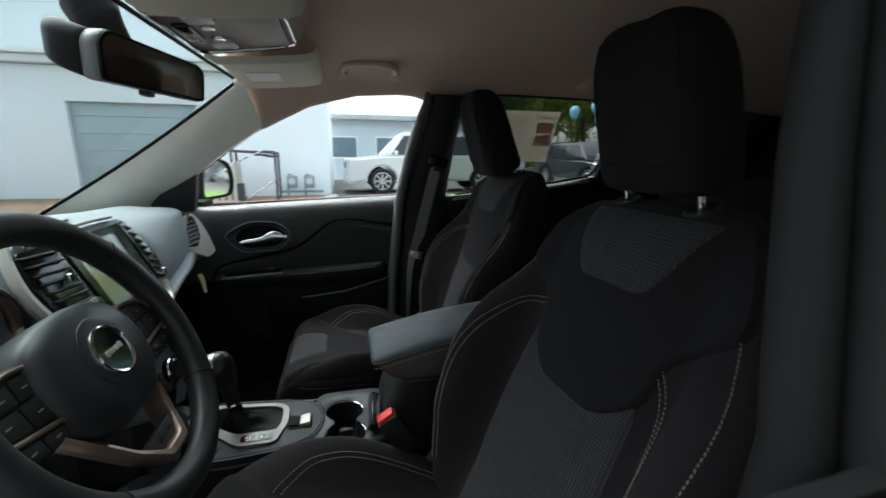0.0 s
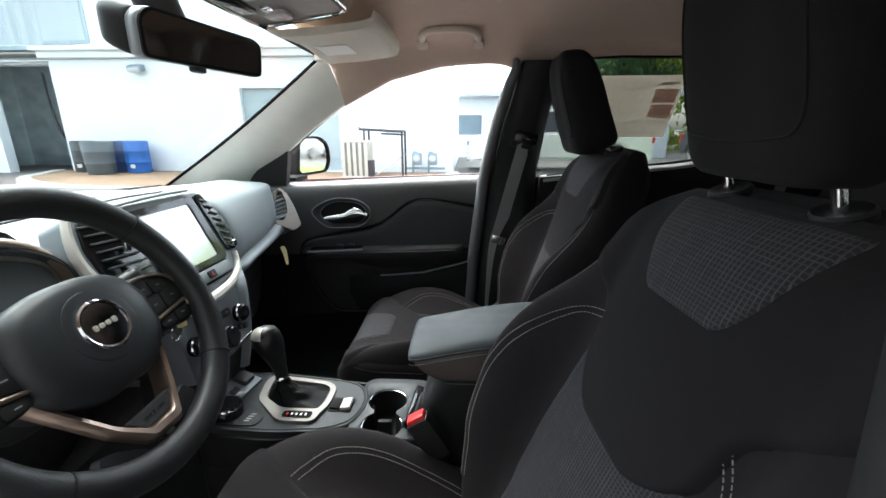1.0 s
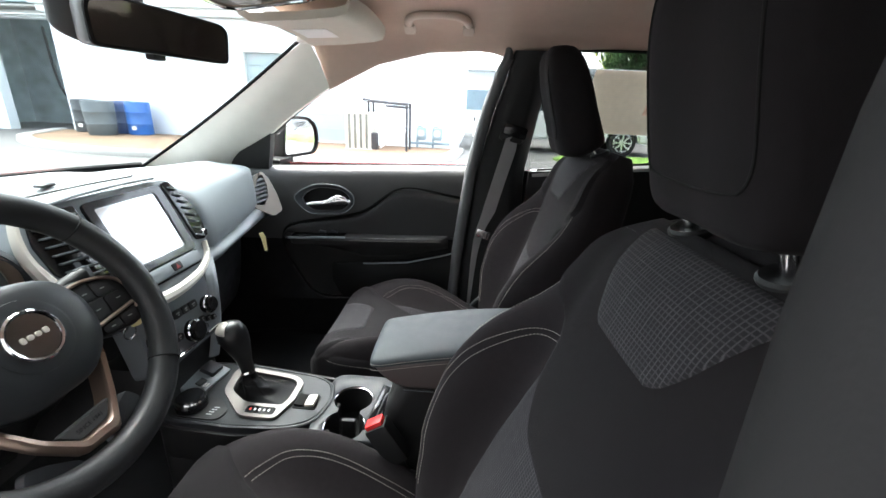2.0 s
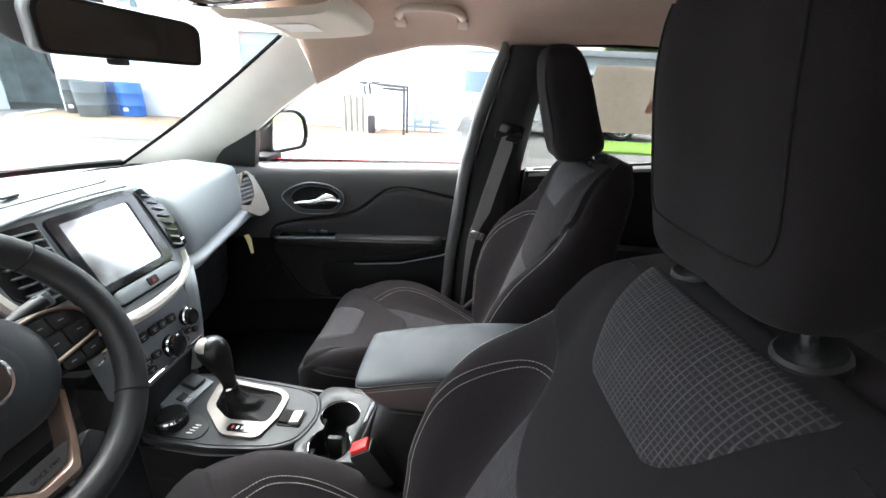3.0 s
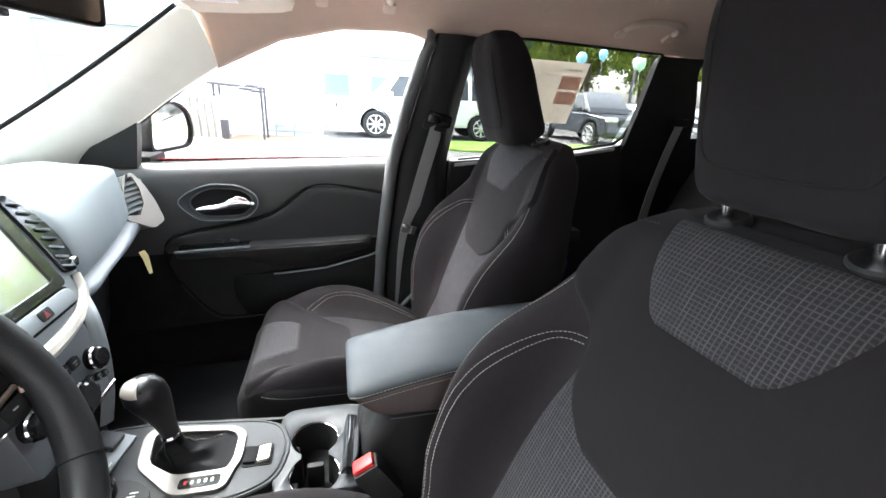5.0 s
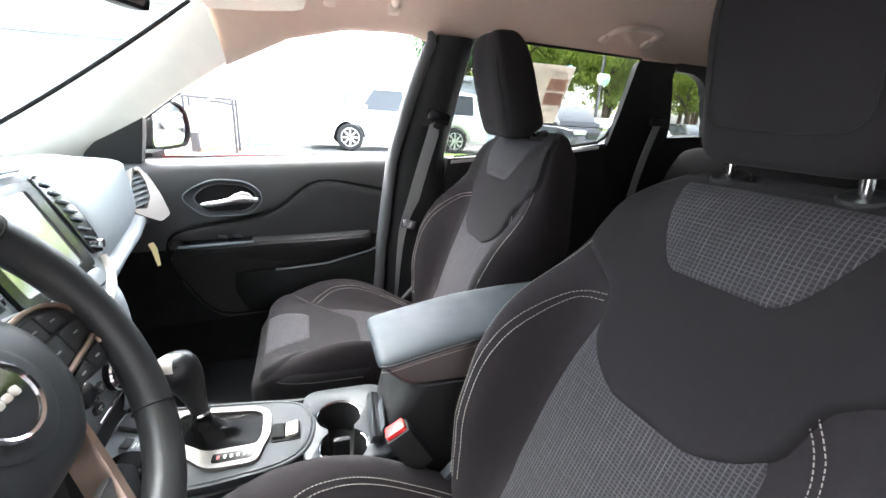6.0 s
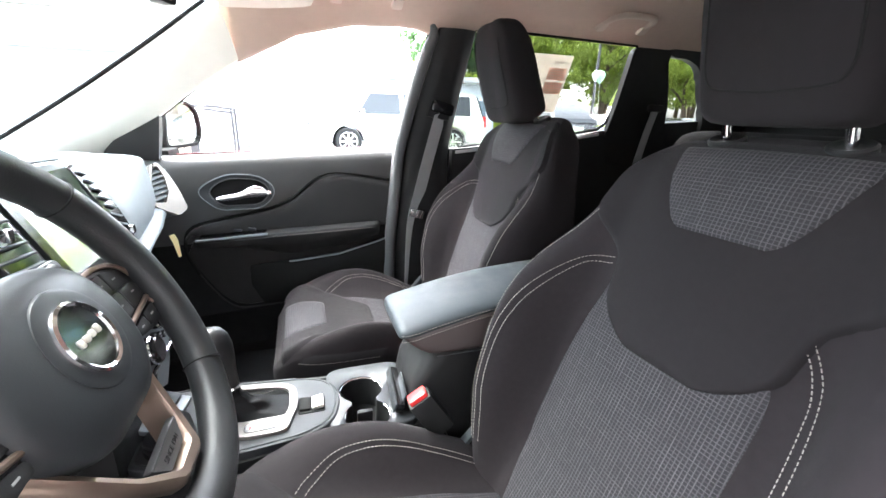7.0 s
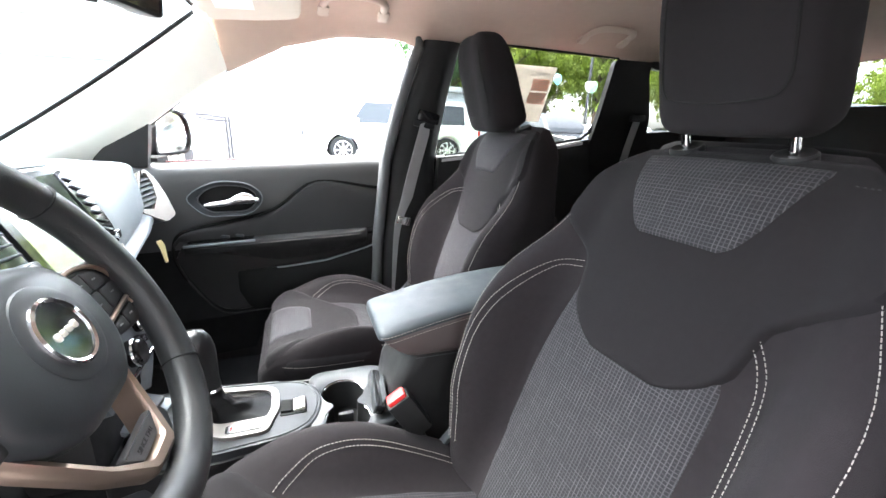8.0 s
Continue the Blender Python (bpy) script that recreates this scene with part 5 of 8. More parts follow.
part("hazard_switch", prism(bmesh.new(), rect(0.026, 0.016, 0.004, cx=0.02, cy=-0.075), CM @ Matrix.Translation((0, 0, 0.010)), 0.002, 0.0006), PLASTIC, stack)
part("hazard_mark", prism(bmesh.new(), [(0.014, -0.080), (0.026, -0.080), (0.020, -0.070)], CM @ Matrix.Translation((0, 0, 0.0122)), 0.0006), DIMRED, stack, "dull red warning triangle")
# silver U under the screen
uo = [(-0.190, 0.108), (-0.206, 0.07), (-0.212, 0.03), (-0.200, -0.02), (-0.168, -0.072), (-0.120, -0.106), (-0.06, -0.117), (0.0, -0.120), (0.06, -0.114), (0.10, -0.102), (0.126, -0.082), (0.138, -0.055)]
line = spline([(x, y, 0) for x, y in uo], 60)
bm = bmesh.new()
rows = []
for k, p in enumerate(line):
    d = (line[min(k + 1, 59)] - line[max(k - 1, 0)]).normalized()
    nn = Vector((d.y, -d.x, 0))
    w = 0.004 + 0.008 * math.sin(math.pi * k / 59)
    rows.append([CM @ (p + nn * w * c + Vector((0, 0, z))) for c, z in ((-1, -0.003), (-1, 0.004), (-0.4, 0.010), (0.4, 0.010), (1, 0.004), (1, -0.003))])
grid(bm, rows, close_v=True, cap=True)
part("silver_trim", bm, SILVER, stack, "satin silver U-shaped trim", smooth=40)
for sg in (-1, 1):
    poly = round_poly([(0.112, 0.096), (0.134, 0.098), (0.160, 0.045), (0.168, 0.015), (0.164, -0.020), (0.148, -0.050), (0.120, -0.044), (0.118, 0.030)] if sg > 0 else [(-0.098, 0.096), (-0.180, 0.096), (-0.195, 0.05), (-0.192, 0.0), (-0.165, -0.035), (-0.098, -0.035)], 0.006, 4)
    v = part("centre_vent", prism(bmesh.new(), poly, CM, 0.006, 0.002), GLOSS, stack, "slim black centre vent")
    for k in range(8):
        y = 0.080 - 0.0165 * k if sg > 0 else 0.084 - 0.0150 * k
        bm = bmesh.new()
        box(bm, (0, 0, 0), (0.016 + 0.0095 * math.sin(math.pi * (k + 1) / 9), 0.0032, 0.010) if sg > 0 else (0.080 - 0.001 * k, 0.003, 0.012), 0.001, m=CM @ Matrix.Translation((0.128 + 0.015 * math.sin(math.pi * (k + 0.5) / 8), y, 0.006) if sg > 0 else (-0.145 + 0.0004 * k, y, 0.007)) @ pose(0, 0, 0, 30 if sg > 0 else 20, 0, -24 if sg > 0 else -4))
        part("vent_slat", bm, DASH_TRIM if sg > 0 else PLASTIC_GREY, v)
    part("vent_wheel", bx(CM @ (Vector((0.146, -0.036, 0.010)) if sg > 0 else Vector((-0.135, 0.035, 0.016))), (0.010, 0.012, 0.016), 0.003), CHROME, v, "small chrome thumb tab")
# climate panel
HM = facing((-0.372, YC, 0.862), (0.975, 0, 0.22))
cp = part("climate_panel", prism(bmesh.new(), round_poly([(-0.115, -0.068), (0.080, -0.068), (0.100, 0.0), (0.104, 0.082), (-0.115, 0.082)], 0.015, 5), HM @ Matrix.Translation((0, 0, -0.05)), 0.05, 0.005), CLIMATE, stack, "satin grey climate control panel")
for cx, cy, r in ((0.072, 0.004, 0.019), (0.008, -0.027, 0.024), (-0.088, 0.004, 0.019)):
    kn = part("climate_knob", lathe(bmesh.new(), [(r, 0.0), (r, 0.010), (r * 0.95, 0.018), (r * 0.8, 0.021), (0.001, 0.021)], HM @ Matrix.Translation((cx, cy, 0)), 28), GLOSS, cp, "black rotary knob with chrome collar")
    part("knob_ring", lathe(bmesh.new(), [(r + 0.0005, 0.009), (r + 0.002, 0.011), (r + 0.0005, 0.014)], HM @ Matrix.Translation((cx, cy, 0)), 28, cap=False), CHROME, kn)
for cx, cy, w, h in ((-0.046, 0.026, 0.027, 0.017), (-0.016, 0.025, 0.024, 0.017), (0.008, 0.024, 0.020, 0.017), (0.032, 0.023, 0.024, 0.017), (-0.060, -0.022, 0.022, 0.014), (-0.034, -0.020, 0.022, 0.014), (0.043, -0.018, 0.017, 0.013), (0.062, -0.026, 0.016, 0.012), (0.079, -0.032, 0.014, 0.012), (-0.058, -0.040, 0.022, 0.012), (0.044, -0.038, 0.018, 0.011)):
    b = part("climate_button", prism(bmesh.new(), rect(w, h, 0.005, cx=cx, cy=cy), HM, 0.006, 0.0015), PLASTIC, cp)
    part("button_mark", prism(bmesh.new(), rect(w * 0.42, 0.0022, 0.0008, cx=cx, cy=cy + 0.002), HM @ Matrix.Translation((0, 0, 0.006)), 0.0004), MARK_GREY, b)
    part("button_mark", prism(bmesh.new(), rect(w * 0.25, 0.0018, 0.0006, cx=cx, cy=cy - 0.0025), HM @ Matrix.Translation((0, 0, 0.006)), 0.0004), MARK_GREY, b)
part("chrome_strip", tube(bmesh.new(), [HM @ Vector((x, -0.053, 0.008)) for x in (-0.080, 0.0, 0.084)], 0.003, 8), CHROME, cp, "thin chrome strip")
part("cubby_housing", bx((-0.44, YC, 0.74), (0.10, 0.22, 0.14), 0.02), PLASTIC, stack, "black plastic cubby housing")
# key fob tag hanging under the glovebox trim
bm = prism(bmesh.new(), round_poly([(-0.002, -0.034), (0.006, -0.032), (0.006, 0.012), (0.000, 0.028), (-0.014, 0.026), (-0.008, 0.006)], 0.002, 3), facing((-0.416, 1.336, 0.896), (0.75, -0.65, 0.1)), 0.0012)
solid("paper_tag", bm, YELLOW, "small pale yellow paper tag hanging on the glovebox", "tag")

key = thing("ignition_key", "ignition key with a yellow tag behind the wheel", "key", at=(-0.345, 0.70, 0.965))
part("key_head", bx((-0.335, 0.700, 0.968), (0.030, 0.012, 0.030), 0.005, (0, 25, 20)), PLASTIC, key, "black key head")
part("key_ring", tube(bmesh.new(), [Vector((-0.325, 0.705 + 0.012 * math.cos(a), 0.948 + 0.012 * math.sin(a))) for a in (2 * math.pi * k / 24 for k in range(24))], 0.0012, 6, closed=True), CHROME, key)
part("key_tag", prism(bmesh.new(), rect(0.016, 0.016, 0.005), facing((-0.322, 0.716, 0.962), (0.8, -0.5, 0.3)), 0.002, 0.0005), YELLOW, key, "yellow plastic tag")
part("lock_barrel", tube(bmesh.new(), [(-0.345, 0.70, 0.965), (-0.40, 0.69, 0.95)], 0.020, 16), PLASTIC_GREY, key, "lock barrel")

# ---------------------------------------------------------------- centre console
con = thing("centre_console", "dark grey centre console with cup holders and armrest", "console", at=(-0.1, YC, 0.43))
CZ = 0.69
top_poly = round_poly([(-0.40, 0.785), (-0.24, 0.776), (-0.10, 0.795), (0.04, 0.785), (0.10, 0.785), (0.10, 0.995), (0.04, 0.995), (-0.08, 0.985), (-0.20, 1.00), (-0.42, 1.00)], 0.03, 5)
part("console_body", prism(bmesh.new(), [(x, y) for x, y in top_poly], Matrix.Translation((0, 0, 0.43)), 0.17, 0.004), PLASTIC, con, "black plastic console body")
shrunk = [(-0.15 + (x + 0.15) * 0.97, 0.89 + (y - 0.89) * 0.93) for x, y in top_poly]
part("console_side", ring_prism(bmesh.new(), top_poly, shrunk, Matrix.Translation((0, 0, 0.598)), CZ - 0.598 - 0.014), PLASTIC, con, "black plastic upper console side")
gp = round_poly([(-0.395, 0.792), (-0.24, 0.783), (-0.12, 0.795), (-0.072, 0.822), (-0.055, 0.89), (-0.072, 0.95), (-0.115, 0.972), (-0.30, 0.995), (-0.40, 0.995)], 0.03, 6)
part("gear_panel", prism(bmesh.new(), gp, Matrix.Translation((0, 0, CZ - 0.02)), 0.020, 0.006, 3), CONSOLE, con, "smooth grey gear panel")
# Bead in the panel's own grey, shaped to catch a highlight line.
part("panel_edge", tube(bmesh.new(), [(-0.228 + (x + 0.228) * 0.95, 0.89 + (y - 0.89) * 0.93, CZ + 0.0002) for x, y in gp], 0.0018, 6, closed=True), CONSOLE, con, "thin rounded edge bead for a highlight line")
bz_o = round_poly([(-0.305, 0.882), (-0.232, 0.812), (-0.155, 0.812), (-0.148, 0.845), (-0.138, 0.87), (-0.140, 0.935), (-0.165, 0.955), (-0.305, 0.975), (-0.318, 0.955)], 0.018, 5)
bz_i = round_poly([(-0.288, 0.888), (-0.240, 0.853), (-0.160, 0.853), (-0.157, 0.860), (-0.152, 0.875), (-0.153, 0.930), (-0.172, 0.944), (-0.292, 0.960), (-0.299, 0.948)], 0.014, 5)
bez = part("shifter_bezel", ring_prism(bmesh.new(), bz_o, bz_i, Matrix.Translation((0, 0, CZ)), 0.007), BEZEL, con, "satin silver shifter bezel", smooth=30)
part("range_window", prism(bmesh.new(), rect(0.062, 0.020, 0.006, cx=-0.195, cy=0.832), Matrix.Translation((0, 0, CZ + 0.007)), 0.0015), GLOSS, bez, "gloss black gear indicator")
for k in range(5):
    part("range_mark", prism(bmesh.new(), rect(0.004, 0.007, 0.001, cx=-0.216 + 0.010 * k, cy=0.832), Matrix.Translation((0, 0, CZ + 0.0085)), 0.0004), REDPLASTIC if k == 0 else WHITE_PLASTIC, bez)
# boot, lever and knob
kp = Vector((-0.258, 0.888, 0.832))
rows = []
base = [Vector((x, y)) for x, y in bz_i]
bc = Vector((-0.222, 0.905))
base.sort(key=lambda p: math.atan2(p.y - bc.y, p.x - bc.x))
for k in range(17):
    t = k / 16
    drop = (1 - t) ** 2.1
    ring = []
    for p in base:
        a = math.atan2(p.y - bc.y, p.x - bc.x)
        fold = 1 + (0.13 * math.sin(4 * a + 5 * t) + 0.03 * math.sin(9 * a - 6 * t)) * math.sin(math.pi * t)
        top = Vector((-0.247 + 0.0135 * math.cos(a), 0.893 + 0.0135 * math.sin(a)))
        q = top.lerp(p, drop * 0.985)
        q = Vector((-0.247, 0.893)).lerp(q, fold)
        ring.append(Vector((q.x, q.y, CZ + 0.001 + 0.053 * t ** 1.1 + (0.002 * math.sin(5 * a + 9 * t) + 0.0022 * math.sin(22 * t + 2 * a)) * math.sin(math.pi * t))))
    rows.append(ring)
part("shifter_boot", grid(bmesh.new(), rows, close_v=True, cap=True), BOOT, con, "creased black leather boot", smooth=50)
bm = bmesh.new()
for j in (9, 10):
    dashes(bm, [r[len(base) * 3 // 4 + (j - 9) * 2] + Vector((0.001, -0.001, 0.001)) for r in rows])
part("boot_stitching", bm, STITCH, con, "pale stitching", smooth=0)
ax = (kp - Vector((-0.248, 0.893, 0.746))).normalized()
km = facing(Vector((-0.248, 0.893, 0.746)), ax, (-1, 0, 0))
knob_rows = []
for r, h, fw in [(0.014, 0.0, 0), (0.015, 0.012, 0), (0.017, 0.03, 0.001), (0.022, 0.05, 0.003), (0.029, 0.072, 0.007), (0.033, 0.090, 0.010), (0.0315, 0.107, 0.011), (0.024, 0.120, 0.010), (0.011, 0.1265, 0.009), (0.001, 0.1275, 0.009)]:
    knob_rows.append([km @ Vector((r * 0.84 * math.cos(a), r * 0.99 * math.sin(a) + fw, h)) for a in (2 * math.pi * j / 28 for j in range(28))])
kn = part("gear_knob", grid(bmesh.new(), knob_rows, close_v=True, cap=True), KNOB, con, "smooth black leather gear knob", smooth=60)
cap_rows = []
for r, h, fw in [(0.0312, 0.1085, 0.0110), (0.0280, 0.1160, 0.0108), (0.0240, 0.1212, 0.0102), (0.0160, 0.1258, 0.0095), (0.0060, 0.1280, 0.0090)]:
    cap_rows.append([km @ Vector((r * 0.84 * math.cos(a), r * 0.99 * math.sin(a) + fw, h)) for a in (radians(82 + 100 * j / 14) for j in range(15))])
part("knob_insert", shell(cap_rows, 0.0015, km.to_3x3() @ Vector((0, -0.5, -1))), VENT_TRIM, kn, "pale satin insert on the knob", smooth=60)
part("knob_collar", lathe(bmesh.new(), [(0.0140, -0.002), (0.0155, 0.002), (0.0140, 0.006)], km, 24, cap=False), CHROME, kn, "thin chrome collar")
part("knob_button", bx(km @ Vector((0, 0.040, 0.080)), (0.010, 0.018, 0.010), 0.004), CHROME, kn, "small chrome release button")
# parking brake switch
pb = part("brake_recess", prism(bmesh.new(), rect(0.050, 0.046, 0.006, cx=-0.112, cy=0.877), Matrix.Translation((0, 0, CZ)), 0.0015), RUBBER, con, "black recess")
part("brake_pad", bx((-0.125, 0.878, CZ + 0.0035), (0.020, 0.036, 0.006), 0.002, (0, 6, 0)), RUBBER, pb, "black switch half")
part("brake_switch", bx((-0.101, 0.876, CZ + 0.0055), (0.022, 0.034, 0.009), 0.003, (0, -10, 0)), SILVER, pb, "silver parking brake switch")
# terrain dial
td = part("terrain_plate", prism(bmesh.new(), round_poly([(-0.385, 0.80), (-0.27, 0.797), (-0.262, 0.83), (-0.30, 0.862), (-0.385, 0.865)], 0.02, 5), Matrix.Translation((0, 0, CZ)), 0.003, 0.001), PLASTIC, con, "black dial plate")
dk = part("terrain_dial", lathe(bmesh.new(), [(0.031, 0.0), (0.031, 0.010), (0.028, 0.024), (0.024, 0.028), (0.001, 0.028)], Matrix.Translation((-0.345, 0.832, CZ + 0.002)), 32), GLOSS, td, "gloss black drive mode dial")
part("dial_ring", lathe(bmesh.new(), [(0.0295, 0.018), (0.0305, 0.021), (0.0285, 0.024)], Matrix.Translation((-0.345, 0.832, CZ + 0.002)), 32, cap=False), CHROME, dk)
for k in range(4):
    part("dial_mark", prism(bmesh.new(), rect(0.012, 0.002, 0.0006, cx=-0.296 + 0.002 * k, cy=0.812 + 0.007 * k), Matrix.Translation((0, 0, CZ + 0.003)), 0.0004), WHITE_PLASTIC, td)
usb = part("socket_panel", bx((-0.368, 0.912, CZ + 0.010), (0.058, 0.105, 0.010), 0.003, (0, 16, -8)), DASH_TRIM, con, "grey socket panel")
part("socket_cover", bx((-0.366, 0.938, CZ + 0.020), (0.036, 0.036, 0.014), 0.004, (0, 16, -8)), PLASTIC_GREY, usb, "grey power socket cover")
part("usb_port", bx((-0.362, 0.892, CZ + 0.0165), (0.014, 0.022, 0.003), 0.001, (0, 16, -8)), PLASTIC, usb, "dark media port")
for k in range(2):
    part("port_mark", bx((-0.350 + 0.006 * k, 0.886, CZ + 0.0145), (0.003, 0.012, 0.002), 0.0, (0, 16, -8)), WHITE_PLASTIC, usb)
# cup holders: one figure-of-eight well with thin bright rims
CUP_C = (Vector((-0.015, 0.905)), Vector((-0.013, 0.824)))
CUP_R, CUP_M = 0.0425, Vector((-0.0140, 0.8645))


def cup_line(r, n=96):
    """Outline of the two overlapping wells, by angle round their middle."""
    out = []
    for k in range(n):
        d = Vector((math.cos(2 * math.pi * k / n), math.sin(2 * math.pi * k / n)))
        best = 0.0
        for c in CUP_C:
            o = CUP_M - c
            b_, q = o.dot(d), o.dot(o) - r * r
            disc = b_ * b_ - q
            if disc > 0:
                best = max(best, -b_ + math.sqrt(disc))
        out.append(CUP_M + d * max(best, 0.024))
    return [(p.x, p.y) for p in out]


inner = cup_line(CUP_R)
outer = []
for k in range(96):
    a = 2 * math.pi * k / 96
    c, s_ = math.cos(a), math.sin(a)
    outer.append((0.000 + 0.084 * math.copysign(abs(c) ** 0.32, c), 0.888 + 0.105 * math.copysign(abs(s_) ** 0.36, s_)))
plate = [[Vector((CUP_M.x + (x - CUP_M.x) * g, CUP_M.y + (y - CUP_M.y) * g, z)) for x, y in line] for line, g, z in ((inner, 1.0, CZ - 0.014), (inner, 1.0, CZ - 0.005), (inner, 1.03, CZ - 0.003), (outer, 0.97, CZ - 0.003), (outer, 1.0, CZ - 0.006), (outer, 1.01, CZ - 0.016), (outer, 1.012, CZ - 0.06))]
pl = part("cup_plate", grid(bmesh.new(), plate, close_v=True), CUPGREY, con, "grey cup holder surround", smooth=60)
wall = [[Vector((CUP_M.x + (x - CUP_M.x) * g, CUP_M.y + (y - CUP_M.y) * g, z)) for x, y in inner] for g, z in ((1.0, CZ - 0.004), (0.975, CZ - 0.014), (0.93, CZ - 0.070), (0.6, CZ - 0.072), (0.02, CZ - 0.072))]
part("cup_well", grid(bmesh.new(), wall, close_v=True), RUBBER, pl, "black rubber double cup well", smooth=50)
for c, a0, a1 in ((CUP_C[0], -25, 200), (CUP_C[1], 150, 395)):
    arc = [(c.x + 0.0422 * math.cos(radians(a0 + (a1 - a0) * k / 40)), c.y + 0.0422 * math.sin(radians(a0 + (a1 - a0) * k / 40)), CZ - 0.0065) for k in range(41)]
    part("cup_rim", tube(bmesh.new(), arc, 0.0013, 8), CHROME, pl, "thin chrome rim")
    part("cup_grip", bx((c.x - 0.034, c.y - 0.012, CZ - 0.030), (0.012, 0.018, 0.03), 0.004), RUBBER, pl)
part("cup_divider", bx((CUP_M.x, CUP_M.y - 0.006, CZ - 0.045), (0.030, 0.012, 0.05), 0.004), PLASTIC, pl, "black divider between the wells")
# armrest bin and lid
rows = []
for z, x0 in ((0.50, 0.080), (0.66, 0.072), (0.70, 0.066), (0.74, 0.074), (0.78, 0.094), (0.806, 0.112)):
    rows.append([Vector((x, y, z)) for x, y in round_poly([(x0, 0.806), (0.43, 0.806), (0.43, 0.974), (x0, 0.974)], 0.035, 7)])
part("bin", grid(bmesh.new(), rows, close_v=True, cap=True), PLASTIC, con, "black plastic armrest bin with sloping front", smooth=50)
LID = [(0.045, 0.8465), (0.10, 0.860), (0.15, 0.8715), (0.20, 0.8815), (0.25, 0.8895), (0.35, 0.899), (0.46, 0.903)]


def lid_ring(x, front, lift, drop, wide):
    """A cross-section of the padded lid at x; front runs 0 at the nose to 1."""
    e = math.sqrt(max(0.0, 1 - (1 - front) ** 2))
    w, zs = wide * (0.60 + 0.40 * e), smooth_table(LID, x, 0.03)
    ring = []
    for q in range(40):
        a = 2 * math.pi * q / 40
        c, s_ = math.cos(a), math.sin(a)
        y = w * math.copysign(abs(c) ** 0.42, c)
        up = (lift * (0.20 + 0.80 * e) if s_ > 0 else drop * (0.3 + 0.7 * e)) * math.copysign(abs(s_) ** 0.60, s_)
        ring.append(Vector((x, YC + y, zs + up + (0.004 * (1 - (y / w) ** 2) * e if s_ > 0 else 0.0))))
    return ring


steps = [(0.046 + 0.052 * (1 - math.cos(math.pi / 2 * k / 11)), k / 11) for k in range(12)] + [(0.098 + 0.36 * k / 20, 1.0) for k in range(1, 21)]
lid = part("armrest_lid", grid(bmesh.new(), [lid_ring(x, math.sin(math.pi / 2 * f), 0.0150, 0.010, 0.0885) for x, f in steps], close_v=True, cap=True), ARM_LEATHER, con, "padded grey vinyl armrest lid", smooth=60)
# the lid's wrapped underside: level below, rising with the pad above
rows = []
for x, f in [(0.056 + 0.03 * (1 - math.cos(math.pi / 2 * k / 6)), k / 6) for k in range(7)] + [(0.086 + 0.014 * k, 1.0) for k in range(1, 27)]:
    e = math.sqrt(max(0.0, 1 - (1 - f) ** 2))
    top, low = smooth_table(LID, x, 0.03) - 0.003, lerp_table([(0.056, 0.838), (0.085, 0.816), (0.108, 0.8045), (0.46, 0.802)], x)
    w = 0.0865 * (0.64 + 0.36 * e)
    sec = round_poly([(-w, top), (-w + 0.001, low), (w - 0.001, low), (w, top)], 0.010, 4)
    rows.append([Vector((x, YC + y, z)) for y, z in sec])
part("lid_base", grid(bmesh.new(), rows, close_v=True, cap=True), BASE_VINYL, lid, "vinyl-wrapped lid underside", smooth=50)
part("lid_seam", tube(bmesh.new(), [(x, YC - 0.0885, 0.8035) for x in (0.115, 0.2, 0.3, 0.43)], 0.0010, 6), PLASTIC_GREY, lid, "pale lower edge of the lid")
for sg in (-1, 1):
    bm = bmesh.new()
    for dz in (-0.0105, 0.0015):
        ring = []
        for x, f in steps[::-1]:
            e = math.sqrt(max(0.0, 1 - (1 - math.sin(math.pi / 2 * f)) ** 2))
            ring.append(Vector((x - 0.001, YC + sg * 0.0892 * (0.60 + 0.40 * e), smooth_table(LID, x, 0.03) + dz)))
        dashes(bm, ring[:-2])
    part("lid_stitching", bm, STITCH, lid, "pale double stitching", smooth=0)
part("phone_slot", bx((0.050, 0.866, CZ + 0.012), (0.016, 0.126, 0.020), 0.004, (0, 18, -5)), GLOSS, con, "narrow black slot beside the cup holders")
part("slot_lip", bx((0.041, 0.868, CZ + 0.014), (0.004, 0.128, 0.018), 0.0015, (0, 18, -5)), CONSOLE, con)
part("slot_card", bx((0.058, 0.850, CZ + 0.024), (0.003, 0.075, 0.022), 0.001, (0, 22, -5)), PLASTIC_GREY, con, "thin grey divider in the slot")
# buckle on its stalk beside the driver's cushion
bk = thing("seat_buckle", "seat belt buckle with red release button", "buckle", at=(0.08, 0.766, 0.6))
part("buckle_body", bx((0.092, 0.764, 0.714), (0.046, 0.034, 0.090), 0.008, (0, -32, 0)), PLASTIC, bk, "black buckle housing")
part("release_button", bx((0.068, 0.764, 0.753), (0.036, 0.024, 0.014), 0.004, (0, -32, 0)), REDPLASTIC, bk, "red release button")
part("buckle_stalk", tube(bmesh.new(), [(0.10, 0.766, 0.69), (0.15, 0.77, 0.56)], 0.013, 10), PLASTIC, bk)
copy_thing(bk, pose(0.16, 2 * YC - 0.766, 0.52))

# ---------------------------------------------------------------- front passenger door


def door_y(x):
    return lerp_table([(-0.70, 1.50), (-0.47, 1.528), (-0.35, 1.545), (-0.20, 1.568), (0.0, 1.585), (0.22, 1.60)], x)


def belt_z(x):
    return lerp_table([(-0.65, 1.085), (-0.5, 1.09), (0.0, 1.108), (0.22, 1.116)], x)


